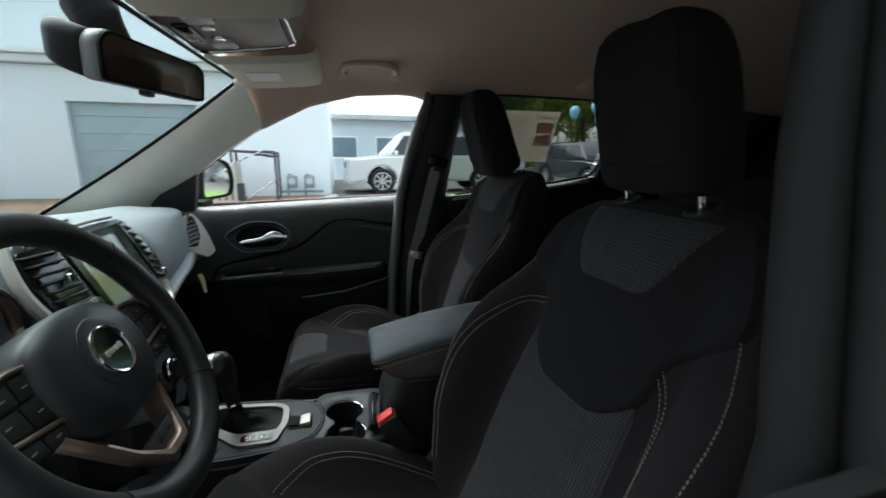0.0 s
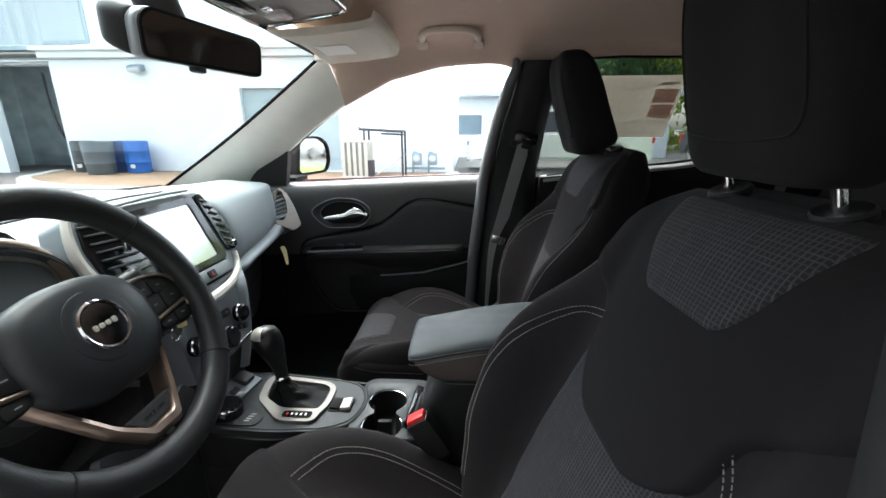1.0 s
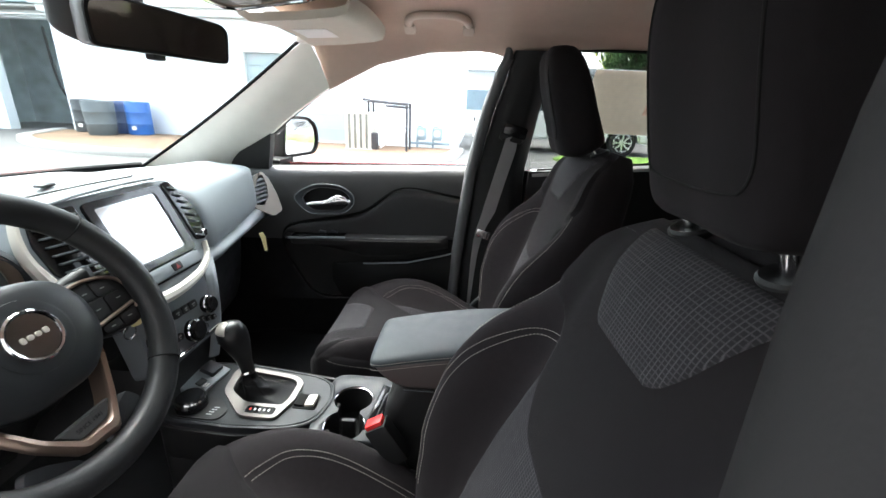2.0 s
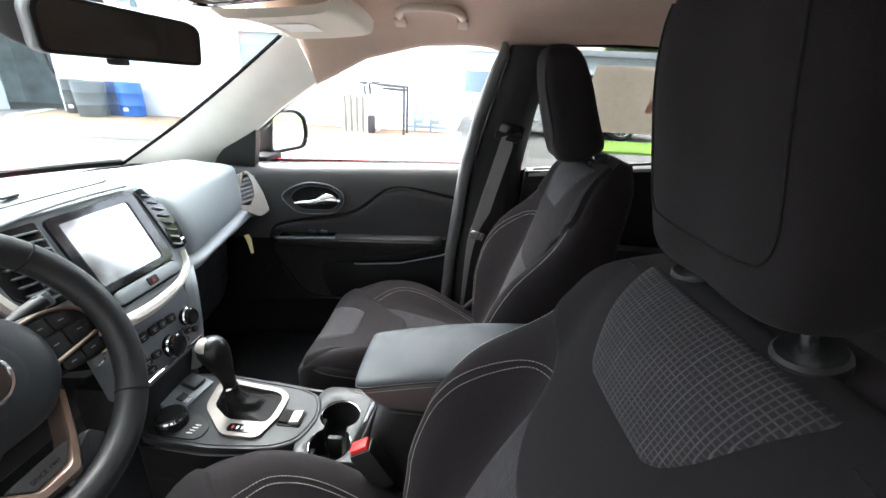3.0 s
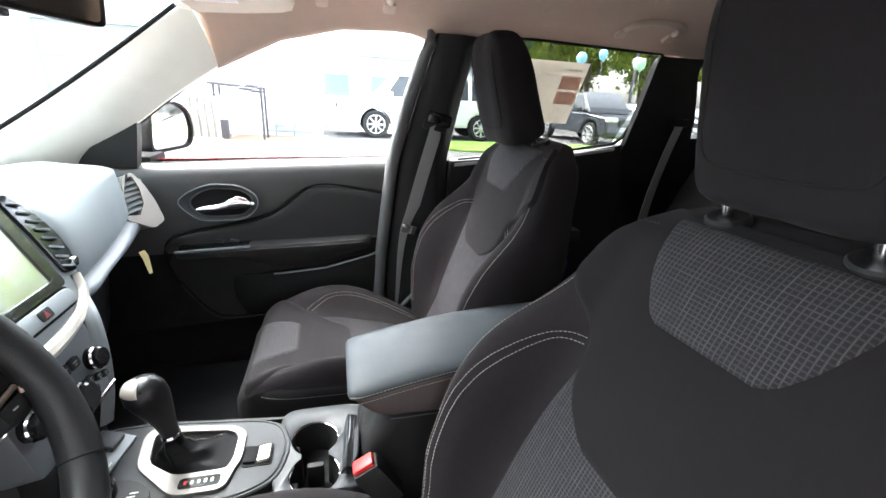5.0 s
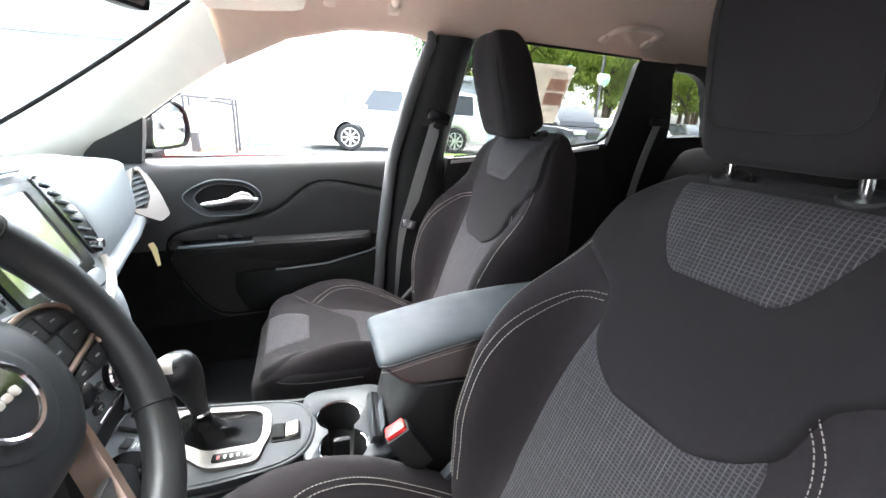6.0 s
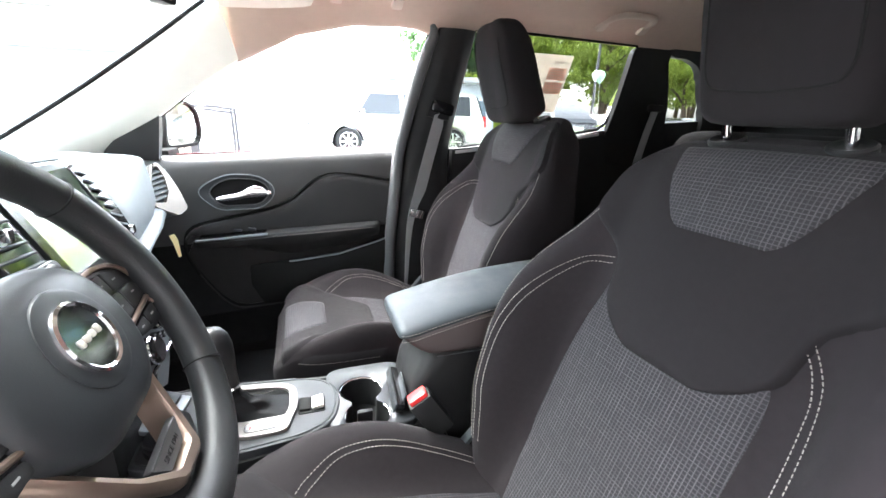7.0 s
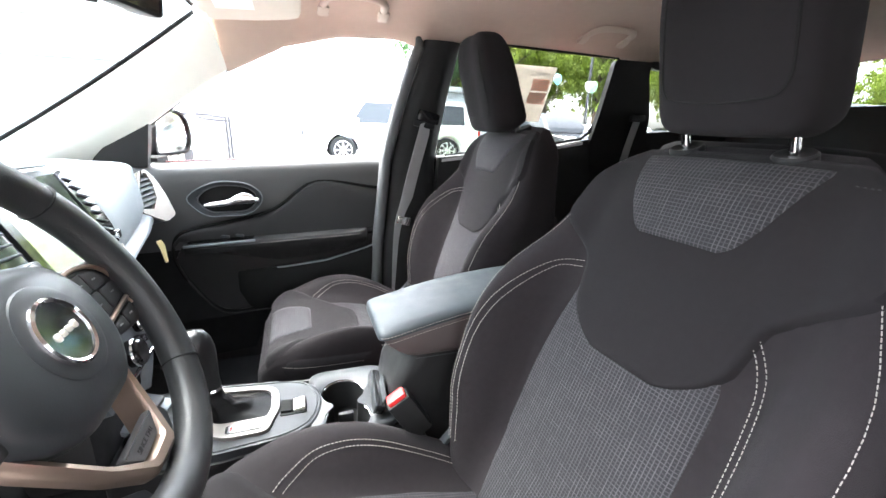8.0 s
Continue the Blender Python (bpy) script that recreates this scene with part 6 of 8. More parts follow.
SWOOSH = [(-0.448, 0.838), (-0.440, 0.865), (-0.424, 0.884), (-0.395, 0.898), (-0.32, 0.910), (-0.22, 0.925), (-0.15, 0.945), (-0.10, 0.985), (-0.06, 1.022), (-0.02, 1.038), (0.03, 1.036), (0.10, 1.022), (0.20, 1.003)]
door = thing("door_1", "closed front passenger door, charcoal trim with chrome handle", "door", kind="structure", at=(-0.2, 1.6, 0.5))
rows, base_rows = [], []
for k in range(45):
    x = -0.68 + 0.885 * k / 44
    y, bz = door_y(x), belt_z(x)
    prof = [(0.050, bz - 0.010), (0.030, bz + 0.004), (0.008, bz), (-0.008, bz - 0.014), (-0.013, bz - 0.030), (-0.012, bz - 0.055), (-0.004, bz - 0.11), (0.004, 0.94), (0.010, 0.88), (0.014, 0.835)]
    rows.append([Vector((x, y + a, z)) for a, z in prof])
    base_rows.append([Vector((x, y + a, z)) for a, z in ((0.014, 0.835), (0.016, 0.80), (0.016, 0.70), (0.006, 0.62), (0.0, 0.60), (0.012, 0.585), (0.02, 0.46))])
part("door_panel", shell(rows, 0.03, (0, 1, 0)), DOORSKIN, door, "charcoal moulded door panel", smooth=50)
# Lower door split off in black to paint the footwell shadow.
part("door_base", shell(base_rows, 0.03, (0, 1, 0)), CARPET, door, "lower door base blackened for footwell shade", smooth=50)
rows = []
for k in range(33):
    x = -0.448 + 0.638 * k / 32
    y = door_y(x)
    top = lerp_table([(-0.448, 0.800), (-0.44, 0.835), (-0.42, 0.85), (0.19, 0.85)], x)
    low = lerp_table([(-0.448, 0.790), (-0.42, 0.745), (-0.39, 0.69), (-0.36, 0.645), (-0.33, 0.622), (-0.29, 0.612), (0.19, 0.612)], x)
    rows.append([Vector((x, y + lerp_table([(0.60, -0.002), (0.70, 0.006), (0.86, 0.004)], z) + o, z)) for z, o in ((top, 0.012), (top - 0.006, 0.0), (top + (low - top) * 0.35, 0.0), (top + (low - top) * 0.7, 0.0), (low + 0.006, 0.0), (low, 0.010))])
part("lower_panel", shell(rows, 0.004, (0, 1, 0)), PLASTIC, door, "black grained lower door panel", smooth=50)
# raised lower insert under the sweeping line
rows = []
for k in range(41):
    x = -0.44 + 0.64 * k / 40
    zt = smooth_table(SWOOSH, x, 0.004 + 0.026 * min(1.0, (x + 0.44) / 0.15))
    zb = min(0.868, zt - 0.015)
    y = door_y(x)
    rows.append([Vector((x, y + o, zb + (zt - zb) * t)) for t, o in ((0.0, -0.014), (0.3, -0.016), (0.6, -0.017), (0.85, -0.017), (0.96, -0.013), (1.0, 0.006))])
part("door_insert", shell(rows, 0.006, (0, 1, 0)), INSERT, door, "padded insert below a sweeping crease", smooth=60)
line = spline([(x, door_y(x) - 0.003, z) for x, z in ((-0.420, 0.742), (-0.436, 0.780), (-0.446, 0.825), (-0.438, 0.870), (-0.418, 0.892))], 20)
line += [Vector((x, door_y(x) - 0.006, smooth_table(SWOOSH, x, 0.03) + 0.004)) for x in [-0.39 + 0.59 * k / 40 for k in range(41)]]
# Black bead laid along the crease in place of its shadow.
part("crease", tube(bmesh.new(), line, 0.005, 8), RUBBER, door, "black bead painting the crease shadow")
# armrest
rows = []
for k in range(49):
    t = k / 48
    x = -0.420 + 0.565 * t
    y = door_y(x)
    end = min(1.0, math.sqrt(min(t, 1 - t) / 0.05)) if min(t, 1 - t) < 0.05 else 1.0
    d = lerp_table([(-0.455, 0.045), (-0.30, 0.052), (-0.22, 0.055), (0.0, 0.060), (0.15, 0.052)], x) * (0.4 + 0.6 * end)
    nose = math.sqrt(min(t / 0.09, 1.0))
    d *= 0.35 + 0.65 * nose
    zt = 0.862 + 0.010 * t - 0.008 * (1 - nose)
    zb = lerp_table([(-0.455, 0.845), (-0.25, 0.80), (-0.15, 0.775), (0.02, 0.79), (0.15, 0.82)], x)
    rows.append([Vector((x, y + a, z)) for a, z in ((0.01, zt), (-d + 0.014, zt), (-d + 0.004, zt - 0.004), (-d, zt - 0.014), (-d + 0.006, zt - 0.030), (-d * 0.55, (zt + zb) / 2 - 0.01), (0.0, zb), (0.02, zb))])
arm = part("door_armrest", grid(bmesh.new(), rows, close_v=True, cap=True), INSERT, door, "padded vinyl door armrest", smooth=40)
bm = bmesh.new()
dashes(bm, [(x, door_y(x) - lerp_table([(-0.22, 0.0552), (0.0, 0.0602), (0.15, 0.0522)], x), 0.862 + 0.010 * (x + 0.455) / 0.6 - 0.012) for x in [-0.20 + 0.32 * k / 24 for k in range(25)]])
part("armrest_stitching", bm, STITCH, arm, "pale stitching", smooth=0)
part("switch_plate", shell([[Vector((x, door_y(x) - 0.045 + o, 0.8655 + 0.010 * (x + 0.455) / 0.6)) for o in (0.0, 0.045)] for x in (-0.40, -0.35, -0.29, -0.22)], 0.004, (0, 0, -1)), GLOSS, arm, "gloss black switch plate")
# Grey bead drawn as the highlight along the armrest's top edge.
part("plate_edge", tube(bmesh.new(), [(x, door_y(x) - 0.051, 0.859 + 0.010 * (x + 0.455) / 0.6) for x in (-0.408, -0.35, -0.29, -0.215)], 0.0042, 8), DASH_TRIM, arm, "grey edge line painting the armrest highlight")
for x in (-0.30, -0.26):
    part("window_switch", bx((x, door_y(x) - 0.022, 0.875), (0.024, 0.014, 0.008), 0.003, (0, 8, 0)), PLASTIC_GREY, arm, "small grey window switch")
# handle in its bowl
DH = facing((-0.275, 1.543, 0.990), (0.12, -0.99, 0.04)) @ Matrix.Scale(1.16, 4)
ho = round_poly([(-0.108, 0.004), (-0.062, -0.044), (0.044, -0.044), (0.078, -0.012), (0.076, 0.018), (0.040, 0.044), (-0.030, 0.050), (-0.080, 0.030)], 0.025, 6)
hi = round_poly([(-0.082, 0.000), (-0.052, -0.033), (0.040, -0.033), (0.064, -0.010), (0.062, 0.014), (0.036, 0.033), (-0.028, 0.038), (-0.062, 0.024)], 0.02, 6)
mid = [((a[0] + b[0]) / 2, (a[1] + b[1]) / 2) for a, b in zip(ho, hi)]
dish = [[DH @ Vector((x, y, z)) for x, y in line] for line, z in ((ho, 0.0), (ho, 0.009), ([(x * 0.975, y * 0.965) for x, y in ho], 0.0115), (mid, 0.010), (hi, 0.006), ([(x * 0.96, y * 0.95) for x, y in hi], 0.002))]
hb = part("handle_bowl", grid(bmesh.new(), dish, close_v=True), PLASTIC_GREY, door, "dark oval handle surround", smooth=50)
part("bowl_floor", prism(bmesh.new(), hi, DH @ Matrix.Translation((0, 0, -0.004)), 0.006), RUBBER, hb, "black recess")
# Paler tube paints the highlight round the bowl's rim.
part("bowl_edge", tube(bmesh.new(), [DH @ Vector((x * 0.985, y * 0.98, 0.0105)) for x, y in ho], 0.0018, 8, closed=True), DASH_TRIM, hb, "thin outer edge paled for its highlight")
part("bowl_lip", tube(bmesh.new(), [DH @ Vector((x * 1.0, y * 1.0, 0.0065)) for x, y in hi], 0.0014, 8, closed=True), SEAL, hb, "thin grey lip")
hl = part("door_handle", grid(bmesh.new(), [[DH @ (Vector((x, y, 0.018 + 0.004 * math.sin(3 * (x + 0.05)))) + Vector((0, w * math.cos(a), 0.006 * math.sin(a)))) for a in (2 * math.pi * j / 14 for j in range(14))] for x, y, w in ((-0.062, -0.012, 0.004), (-0.045, -0.011, 0.008), (-0.02, -0.009, 0.008), (0.0, -0.005, 0.009), (0.012, 0.0, 0.013), (0.03, 0.003, 0.016), (0.048, 0.001, 0.013), (0.058, -0.002, 0.006))], close_v=True, cap=True), CHROME, door, "chrome door release lever", smooth=60)
part("lock_tab", bx(DH @ Vector((0.062, -0.002, 0.020)), (0.016, 0.014, 0.016), 0.005), CHROME, hl, "chrome lock tab")
# map pocket
rows = []
for k in range(25):
    x = -0.30 + 0.48 * k / 24
    z = lerp_table([(-0.30, 0.745), (-0.12, 0.757), (0.0, 0.765), (0.14, 0.80), (0.18, 0.815)], x)
    y = door_y(x)
    e = min(1.0, (x + 0.302) / 0.17) ** 0.7
    rows.append([Vector((x, y + 0.016 - (0.016 - a) * e, zz)) for a, zz in ((-0.006, z), (-0.026, z + 0.002), (-0.034, z - 0.008), (-0.036, z - 0.06), (-0.022, 0.62), (0.0, 0.60))])
part("map_pocket", shell(rows, 0.006, (0, 1, 0.2)), RUBBER, door, "black plastic map pocket", smooth=40)
# Lip in a paler grey than the pocket.
part("pocket_lip", tube(bmesh.new(), [r[1] + Vector((0, -0.003, 0.001)) for r in rows[7:]], 0.003, 8), DASH_TRIM, door, "pale pocket lip")
edge = spline([(-0.425, door_y(-0.425) + 0.002, 0.745), (-0.39, door_y(-0.39), 0.684), (-0.355, door_y(-0.355), 0.634), (-0.32, door_y(-0.32) - 0.002, 0.611), (-0.27, door_y(-0.27) - 0.003, 0.606), (-0.10, door_y(-0.10) - 0.003, 0.606), (0.05, door_y(0.05) - 0.003, 0.606)], 40)
part("panel_edge", tube(bmesh.new(), edge, 0.0028, 8), PLASTIC, door, "thin rounded edge of the lower panel")
# window glass, frame and outer skin
wt = spline(WIN_TOP, 30)
poly = [(p.x, p.z) for p in wt] + [(0.215, 1.11), (-0.59, 1.08)]
g = part("door_glass", side_slab(poly, 0.02, 0.004, 1), CLEAR, door, "clear raised side window", smooth=0)
g.visible_shadow = False
fr = [p + Vector((0, 0.026, 0.010)) for p in wt] + [Vector((0.299, 1.512, 1.462)), Vector((0.290, 1.522, 1.42)), Vector((0.255, 1.56, 1.27)), Vector((0.222, 1.602, 1.115)), Vector((0.205, 1.61, 1.0))]
part("window_frame", tube(bmesh.new(), fr, 0.010, 8), RUBBER, door, "black window channel")
bm = prism(bmesh.new(), [(-0.612, 1.088), (-0.474, 1.088), (-0.462, 1.160), (-0.452, 1.236)] + [(p.x, p.y) for p in spline([(-0.462, 1.232, 0), (-0.495, 1.207, 0), (-0.530, 1.178, 0), (-0.566, 1.146, 0), (-0.594, 1.116, 0)], 9)], Matrix(((1, 0, 0, 0), (0, 0, 1, 0), (0, 1, 0, 0), (0, 0, 0, 1))), 0.03, 0.005)
for v in bm.verts:
    v.co.y += 1.525
part("mirror_sail", bm, PLASTIC, door, "black triangular mirror sail panel")
part("sill_strip", tube(bmesh.new(), [(x, door_y(x) + 0.040, belt_z(x) - 0.002) for x in (-0.60, -0.4, -0.2, 0.0, 0.2)], 0.009, 8), RUBBER, door, "black waist seal")
rows = [[Vector((x, 1.625 + lerp_table([(-0.7, 0.0), (-0.3, 0.03), (0.25, 0.045)], x) + a, z)) for a, z in ((0.0, belt_z(x) + 0.004), (0.030, belt_z(x) + 0.002), (0.055, belt_z(x) - 0.014), (0.070, 1.03), (0.085, 0.90), (0.085, 0.60), (0.04, 0.42))] for x in [-0.70 + 0.93 * k / 16 for k in range(17)]]
part("outer_skin", shell(rows, 0.012, (0, 1, 0)), REDPAINT, door, "red painted outer skin", smooth=50)
# wing mirror
wm = thing("wing_mirror", "black wing mirror on the passenger door", "mirror", at=(-0.47, 1.75, 1.12))
MM = facing((-0.472, 1.782, 1.176), (0.93, -0.30, 0.02))
mo = round_poly([(-0.105, -0.075), (0.085, -0.072), (0.115, -0.03), (0.108, 0.045), (0.06, 0.075), (-0.075, 0.078)], 0.03, 6)
mi = round_poly([(-0.092, -0.064), (0.078, -0.062), (0.102, -0.026), (0.096, 0.040), (0.054, 0.065), (-0.068, 0.067)], 0.025, 6)
rows = [[MM @ Vector((x * s, y * s, z)) for x, y in mo] for s, z in ((0.96, 0.012), (1.0, 0.006), (1.02, -0.02), (0.98, -0.06), (0.8, -0.10), (0.4, -0.12))]
bm = bmesh.new()
grid(bm, rows, close_v=True)
housing = part("housing", bm, RUBBER, wm, "black mirror housing", smooth=50)
part("housing_lip", ring_prism(bmesh.new(), [(x * 0.97, y * 0.97) for x, y in mo], mi, MM @ Matrix.Translation((0, 0, 0.004)), 0.008), RUBBER, wm)
part("mirror_glass", prism(bmesh.new(), mi, MM @ Matrix.Translation((0, 0, 0.002)), 0.003), MIRROR, wm, "mirror reflecting the yard", smooth=0)
part("mirror_foot", bx((-0.50, 1.655, 1.095), (0.07, 0.12, 0.03), 0.01), RUBBER, wm)

# ---------------------------------------------------------------- rear doors
for side, nm in ((1, "door_2"), (-1, "door_3")):
    d = thing(nm, "closed rear door with tinted window", "door", kind="structure", at=flip((0.7, 1.6, 0.5), side))
    part("door_panel", side_slab([(0.37, 0.46), (1.02, 0.46), (1.10, 0.80), (1.03, 1.19), (0.85, 1.155), (0.41, 1.115)], -0.01, 0.04, side, 0.008), PLASTIC, d, "black rear door panel")
    part("door_armrest", bx(flip((0.68, 1.57, 0.86), side), (0.46, 0.07, 0.05), 0.02), INSERT, d)
    g = part("door_glass", side_slab([(0.40, 1.10), (0.86, 1.15), (1.03, 1.19), (1.085, 1.37), (1.09, 1.50), (0.62, 1.50), (0.38, 1.49)], 0.056, 0.004, side), TINT, d, "tinted privacy glass", smooth=0)
    line = [(0.435, 1.118), (0.86, 1.166), (1.0, 1.19), (1.03, 1.215), (1.075, 1.36), (1.085, 1.46), (1.06, 1.483), (0.62, 1.488), (0.43, 1.485)]
    part("window_frame", tube(bmesh.new(), [flip((x, side_y(z) + 0.008, z), side) for x, z in line], 0.006, 8), RUBBER, d, "black window channel")
    part("sill_cap", shell([[flip((x, side_y(z) + o, z + dz), side) for o, dz in ((-0.012, -0.004), (0.0, 0.004), (0.06, 0.002))] for x, z in ((0.42, 1.113), (0.64, 1.138), (0.86, 1.160), (1.0, 1.182))], 0.01, (0, 0, -1)), SILL_LIT, d, "smooth grey window sill")
    rows = [[flip((x, 1.66 + a, z), side) for a, z in ((0.0, 1.10 + (x - 0.3) * 0.09), (0.03, 1.08 + (x - 0.3) * 0.08), (0.09, 0.90), (0.09, 0.60), (0.05, 0.42))] for x in (0.25, 0.5, 0.8, 1.1, 1.5, 1.95)]
    part("outer_skin", shell(rows, 0.012, (0, side, 0)), REDPAINT, d, "red painted outer skin", smooth=50)

# window price sheet on the rear side glass
sheet = thing("window_sticker", "large printed price sheet taped to rear glass", "paper", at=(0.72, 1.56, 1.34))


def on_glass(x, z, off):
    return Vector((x, side_y(z) + 0.050 - off, z))


def sheet_bit(x0, x1, z0, z1, off, slant=0.0):
    def q(x, z):
        return on_glass(x + (z - 1.34) * slant, z, off)
    return shell([[q(x0, z0), q(x1, z0)], [q(x0, z1), q(x1, z1)]], 0.0006, (0, 1, 0))


part("paper_sheet", sheet_bit(0.560, 0.831, 1.250, 1.440, 0.0, 0.15), THIN_PAPER, sheet, "white printed paper", smooth=0)
rng = random.Random(4)
for k in range(25):
    z = 1.257 + 0.0070 * k
    x1 = 0.742 if 7 < k < 22 else 0.812
    a = 0.570 + rng.random() * 0.02
    part("print_line", sheet_bit(a, x1 - rng.random() * 0.05, z, z + (0.0034 if k % 5 == 0 else 0.0019), 0.001, 0.15), THIN_GREY, sheet, smooth=0)
part("print_heading", sheet_bit(0.758, 0.812, 1.414, 1.420, 0.0015, 0.15), THIN_GREY, sheet, smooth=0)
for z0 in (1.359, 1.3125):
    block = part("maroon_block", sheet_bit(0.750, 0.822, z0, z0 + 0.040, 0.001, 0.12), THIN_RED, sheet, "maroon printed block", smooth=0)
    for k in range(4):
        part("print_line", sheet_bit(0.756, 0.816 - 0.006 * (k % 2), z0 + 0.006 + 0.0085 * k, z0 + 0.0078 + 0.0085 * k, 0.002, 0.12), THIN_PAPER, block, smooth=0)

# ---------------------------------------------------------------- belts


def strap(pts, width, axis, thick=0.0016, n=30):
    line = spline(pts, n)
    ax = Vector(axis).normalized() * width / 2
    rows = [[p - ax, p + ax] for p in line]
    d = (line[-1] - line[0]).cross(ax).normalized()
    return shell(rows, thick, d)


for side, nm in ((1, "passenger"), (-1, "driver")):
    dx, dy = (0.0, 0.0) if side > 0 else (0.075, 0.040)

    def at(x, y, z):
        return flip((x + dx, y + dy, z), side)
    sb = thing("seat_belt", "grey webbing seat belt hanging on the centre pillar", "seat belt", "front seat belts", at=flip((0.36, 1.52, 0.6), side))
    part("webbing", strap([at(*p) for p in ((0.340, 1.515, 1.235), (0.314, 1.535, 1.12), (0.282, 1.548, 0.98), (0.258, 1.555, 0.86), (0.25, 1.56, 0.60))], 0.052, (0.9, side * 0.25, 0.28)), BELT, sb, "woven grey webbing")
    part("height_slider", bx(at(0.345, 1.522, 1.30), (0.075, 0.02, 0.17), 0.008, (0, 10, 0)), PLASTIC, sb, "black height adjuster cover")
    part("guide_loop", bx(at(0.343, 1.508, 1.25), (0.075, 0.018, 0.036), 0.008, (0, 14, 0)), GLOSS, sb, "gloss black guide loop")
    part("latch_tongue", bx(at(0.268, 1.538, 0.90), (0.050, 0.012, 0.03), 0.004, (0, 14, 0)), CHROME, sb, "steel latch tongue")
rb = thing("rear_belt", "grey webbing rear seat belt on the rear pillar", "seat belt", at=(1.15, 1.5, 0.8))
part("webbing", strap([(1.212, 1.525, 1.268), (1.200, 1.545, 1.15), (1.178, 1.552, 1.0), (1.13, 1.52, 0.80)], 0.046, (1, 0.2, 0.2)), BELT, rb)
part("guide_loop", bx((1.214, 1.526, 1.275), (0.066, 0.02, 0.026), 0.006), PLASTIC, rb)

# ---------------------------------------------------------------- rear bench
rbench = thing("rear_bench", "black cloth rear bench seat in shadow", "car seat", at=(1.1, YC, 0.43))
for y0, y1 in ((0.25, 0.78), (0.78, 1.53)):
    rows = []
    for k in range(13):
        t = k / 12
        h = 0.02 + 0.56 * math.sin(t * math.pi / 2)
        yy = [y0 + (y1 - y0) * j / 16 for j in range(17)]
        rows.append([Vector((1.10 + 0.42 * h - 0.03 * math.sin(math.pi * (y - y0) / (y1 - y0)) ** 0.5 + 0.05 * t ** 4, y, 0.62 + h - 0.02 * abs(2 * (y - y0) / (y1 - y0) - 1) ** 6)) for y in yy])
    part("rear_backrest", shell(rows, 0.10, (1, 0, -0.1)), CLOTH, rbench, smooth=60)
rows = [[Vector((x, 0.25 + 1.28 * j / 20, 0.64 + dz)) for j in range(21)] for x, dz in ((1.18, 0.0), (1.0, 0.0), (0.80, 0.02), (0.70, 0.01), (0.665, -0.03), (0.66, -0.12))]
part("rear_cushion", shell(rows, 0.10, (0.2, 0, -1)), CLOTH, rbench, smooth=60)

# ---------------------------------------------------------------- rear-view mirror, overhead console, visors, handles
ma, mb = Vector((-0.3474, 0.7663, 1.420)), Vector((-0.2730, 0.9948, 1.420))
RM = facing((ma + mb) / 2, (0.945, -0.31, -0.10))
half = (mb - ma).length / 2
rv = thing("rearview_mirror", "black framed rear-view mirror under the roof", "mirror", at=(ma + mb) / 2)
mo = round_poly([(-half, -0.038), (half, -0.043), (half + 0.001, 0.016), (half - 0.016, 0.027), (-half + 0.012, 0.038), (-half - 0.004, 0.020)], 0.011, 6)
rows = [[RM @ Vector((x * sx, y * sy, z)) for x, y in mo] for sx, sy, z in ((0.965, 0.90, 0.010), (0.99, 0.97, 0.008), (1.0, 1.0, 0.0), (0.985, 0.98, -0.018), (0.88, 0.85, -0.034), (0.5, 0.5, -0.040))]
part("housing", grid(bmesh.new(), rows, close_v=True, cap=True), MIRROR_SHELL, rv, "mirror housing greyed for the sky reflection", smooth=50)
part("glass_rim", ring_prism(bmesh.new(), [(x * 0.985, y * 0.955) for x, y in mo], [(x * 0.945, y * 0.85) for x, y in mo], RM @ Matrix.Translation((0, 0, 0.0085)), 0.0045), RUBBER, rv, "black rim round the glass", smooth=40)
part("mirror_glass", prism(bmesh.new(), [(x * 0.955, y * 0.87) for x, y in mo], RM @ Matrix.Translation((0, 0, 0.0095)), 0.002), BROWN_MIRROR, rv, "mirror glass toned brown for the cabin reflection", smooth=0)
part("mirror_tab", bx(RM @ Vector((-0.014, -0.043, -0.004)), (0.016, 0.03, 0.012), 0.004), PLASTIC, rv)
# Deep rounded back of the mirror's own housing.
rows = []
for k in range(9):
    f = k / 8
    g = math.sqrt(1 - (0.96 * f) ** 2.4)
    rows.append([RM @ Vector((x * (0.22 + 0.74 * g) - 0.040 * f ** 0.8, y * (0.35 + 0.59 * g) + 0.022 * f, -0.018 - 0.072 * f)) for x, y in mo])
part("sensor_pod", grid(bmesh.new(), rows, close_v=True, cap=True), PLASTIC, rv, "black deep back of the mirror housing", smooth=60)
part("stem_cover", tube(bmesh.new(), [RM @ Vector((-0.02, 0.020, -0.045)), (-0.375, 0.868, 1.478), (-0.392, 0.880, 1.515)], [0.026, 0.034, 0.040], 16), PLASTIC, rv, "black cover round the mirror stem", smooth=60)
part("mirror_stem", tube(bmesh.new(), [RM @ Vector((0, 0, -0.03)), (-0.37, 0.87, 1.45), (-0.41, 0.88, 1.49)], 0.012, 10), PLASTIC, rv)
oc = thing("overhead_console", "beige overhead console with chrome-edged lamp panel", "console", at=(-0.17, YC, 1.53))
OM = facing((-0.172, YC, 1.490), (0.09, 0, -1), (0, 1, 0))
po = round_poly([(-0.100, -0.120), (0.110, -0.158), (0.110, 0.158), (-0.100, 0.120)], 0.045, 7)
rows = [[OM @ Vector((x * sx, y * sx, z)) for x, y in po] for sx, z in ((1.35, -0.055), (1.16, -0.035), (1.06, -0.010), (1.0, 0.0), (0.94, 0.002), (0.92, -0.006))]
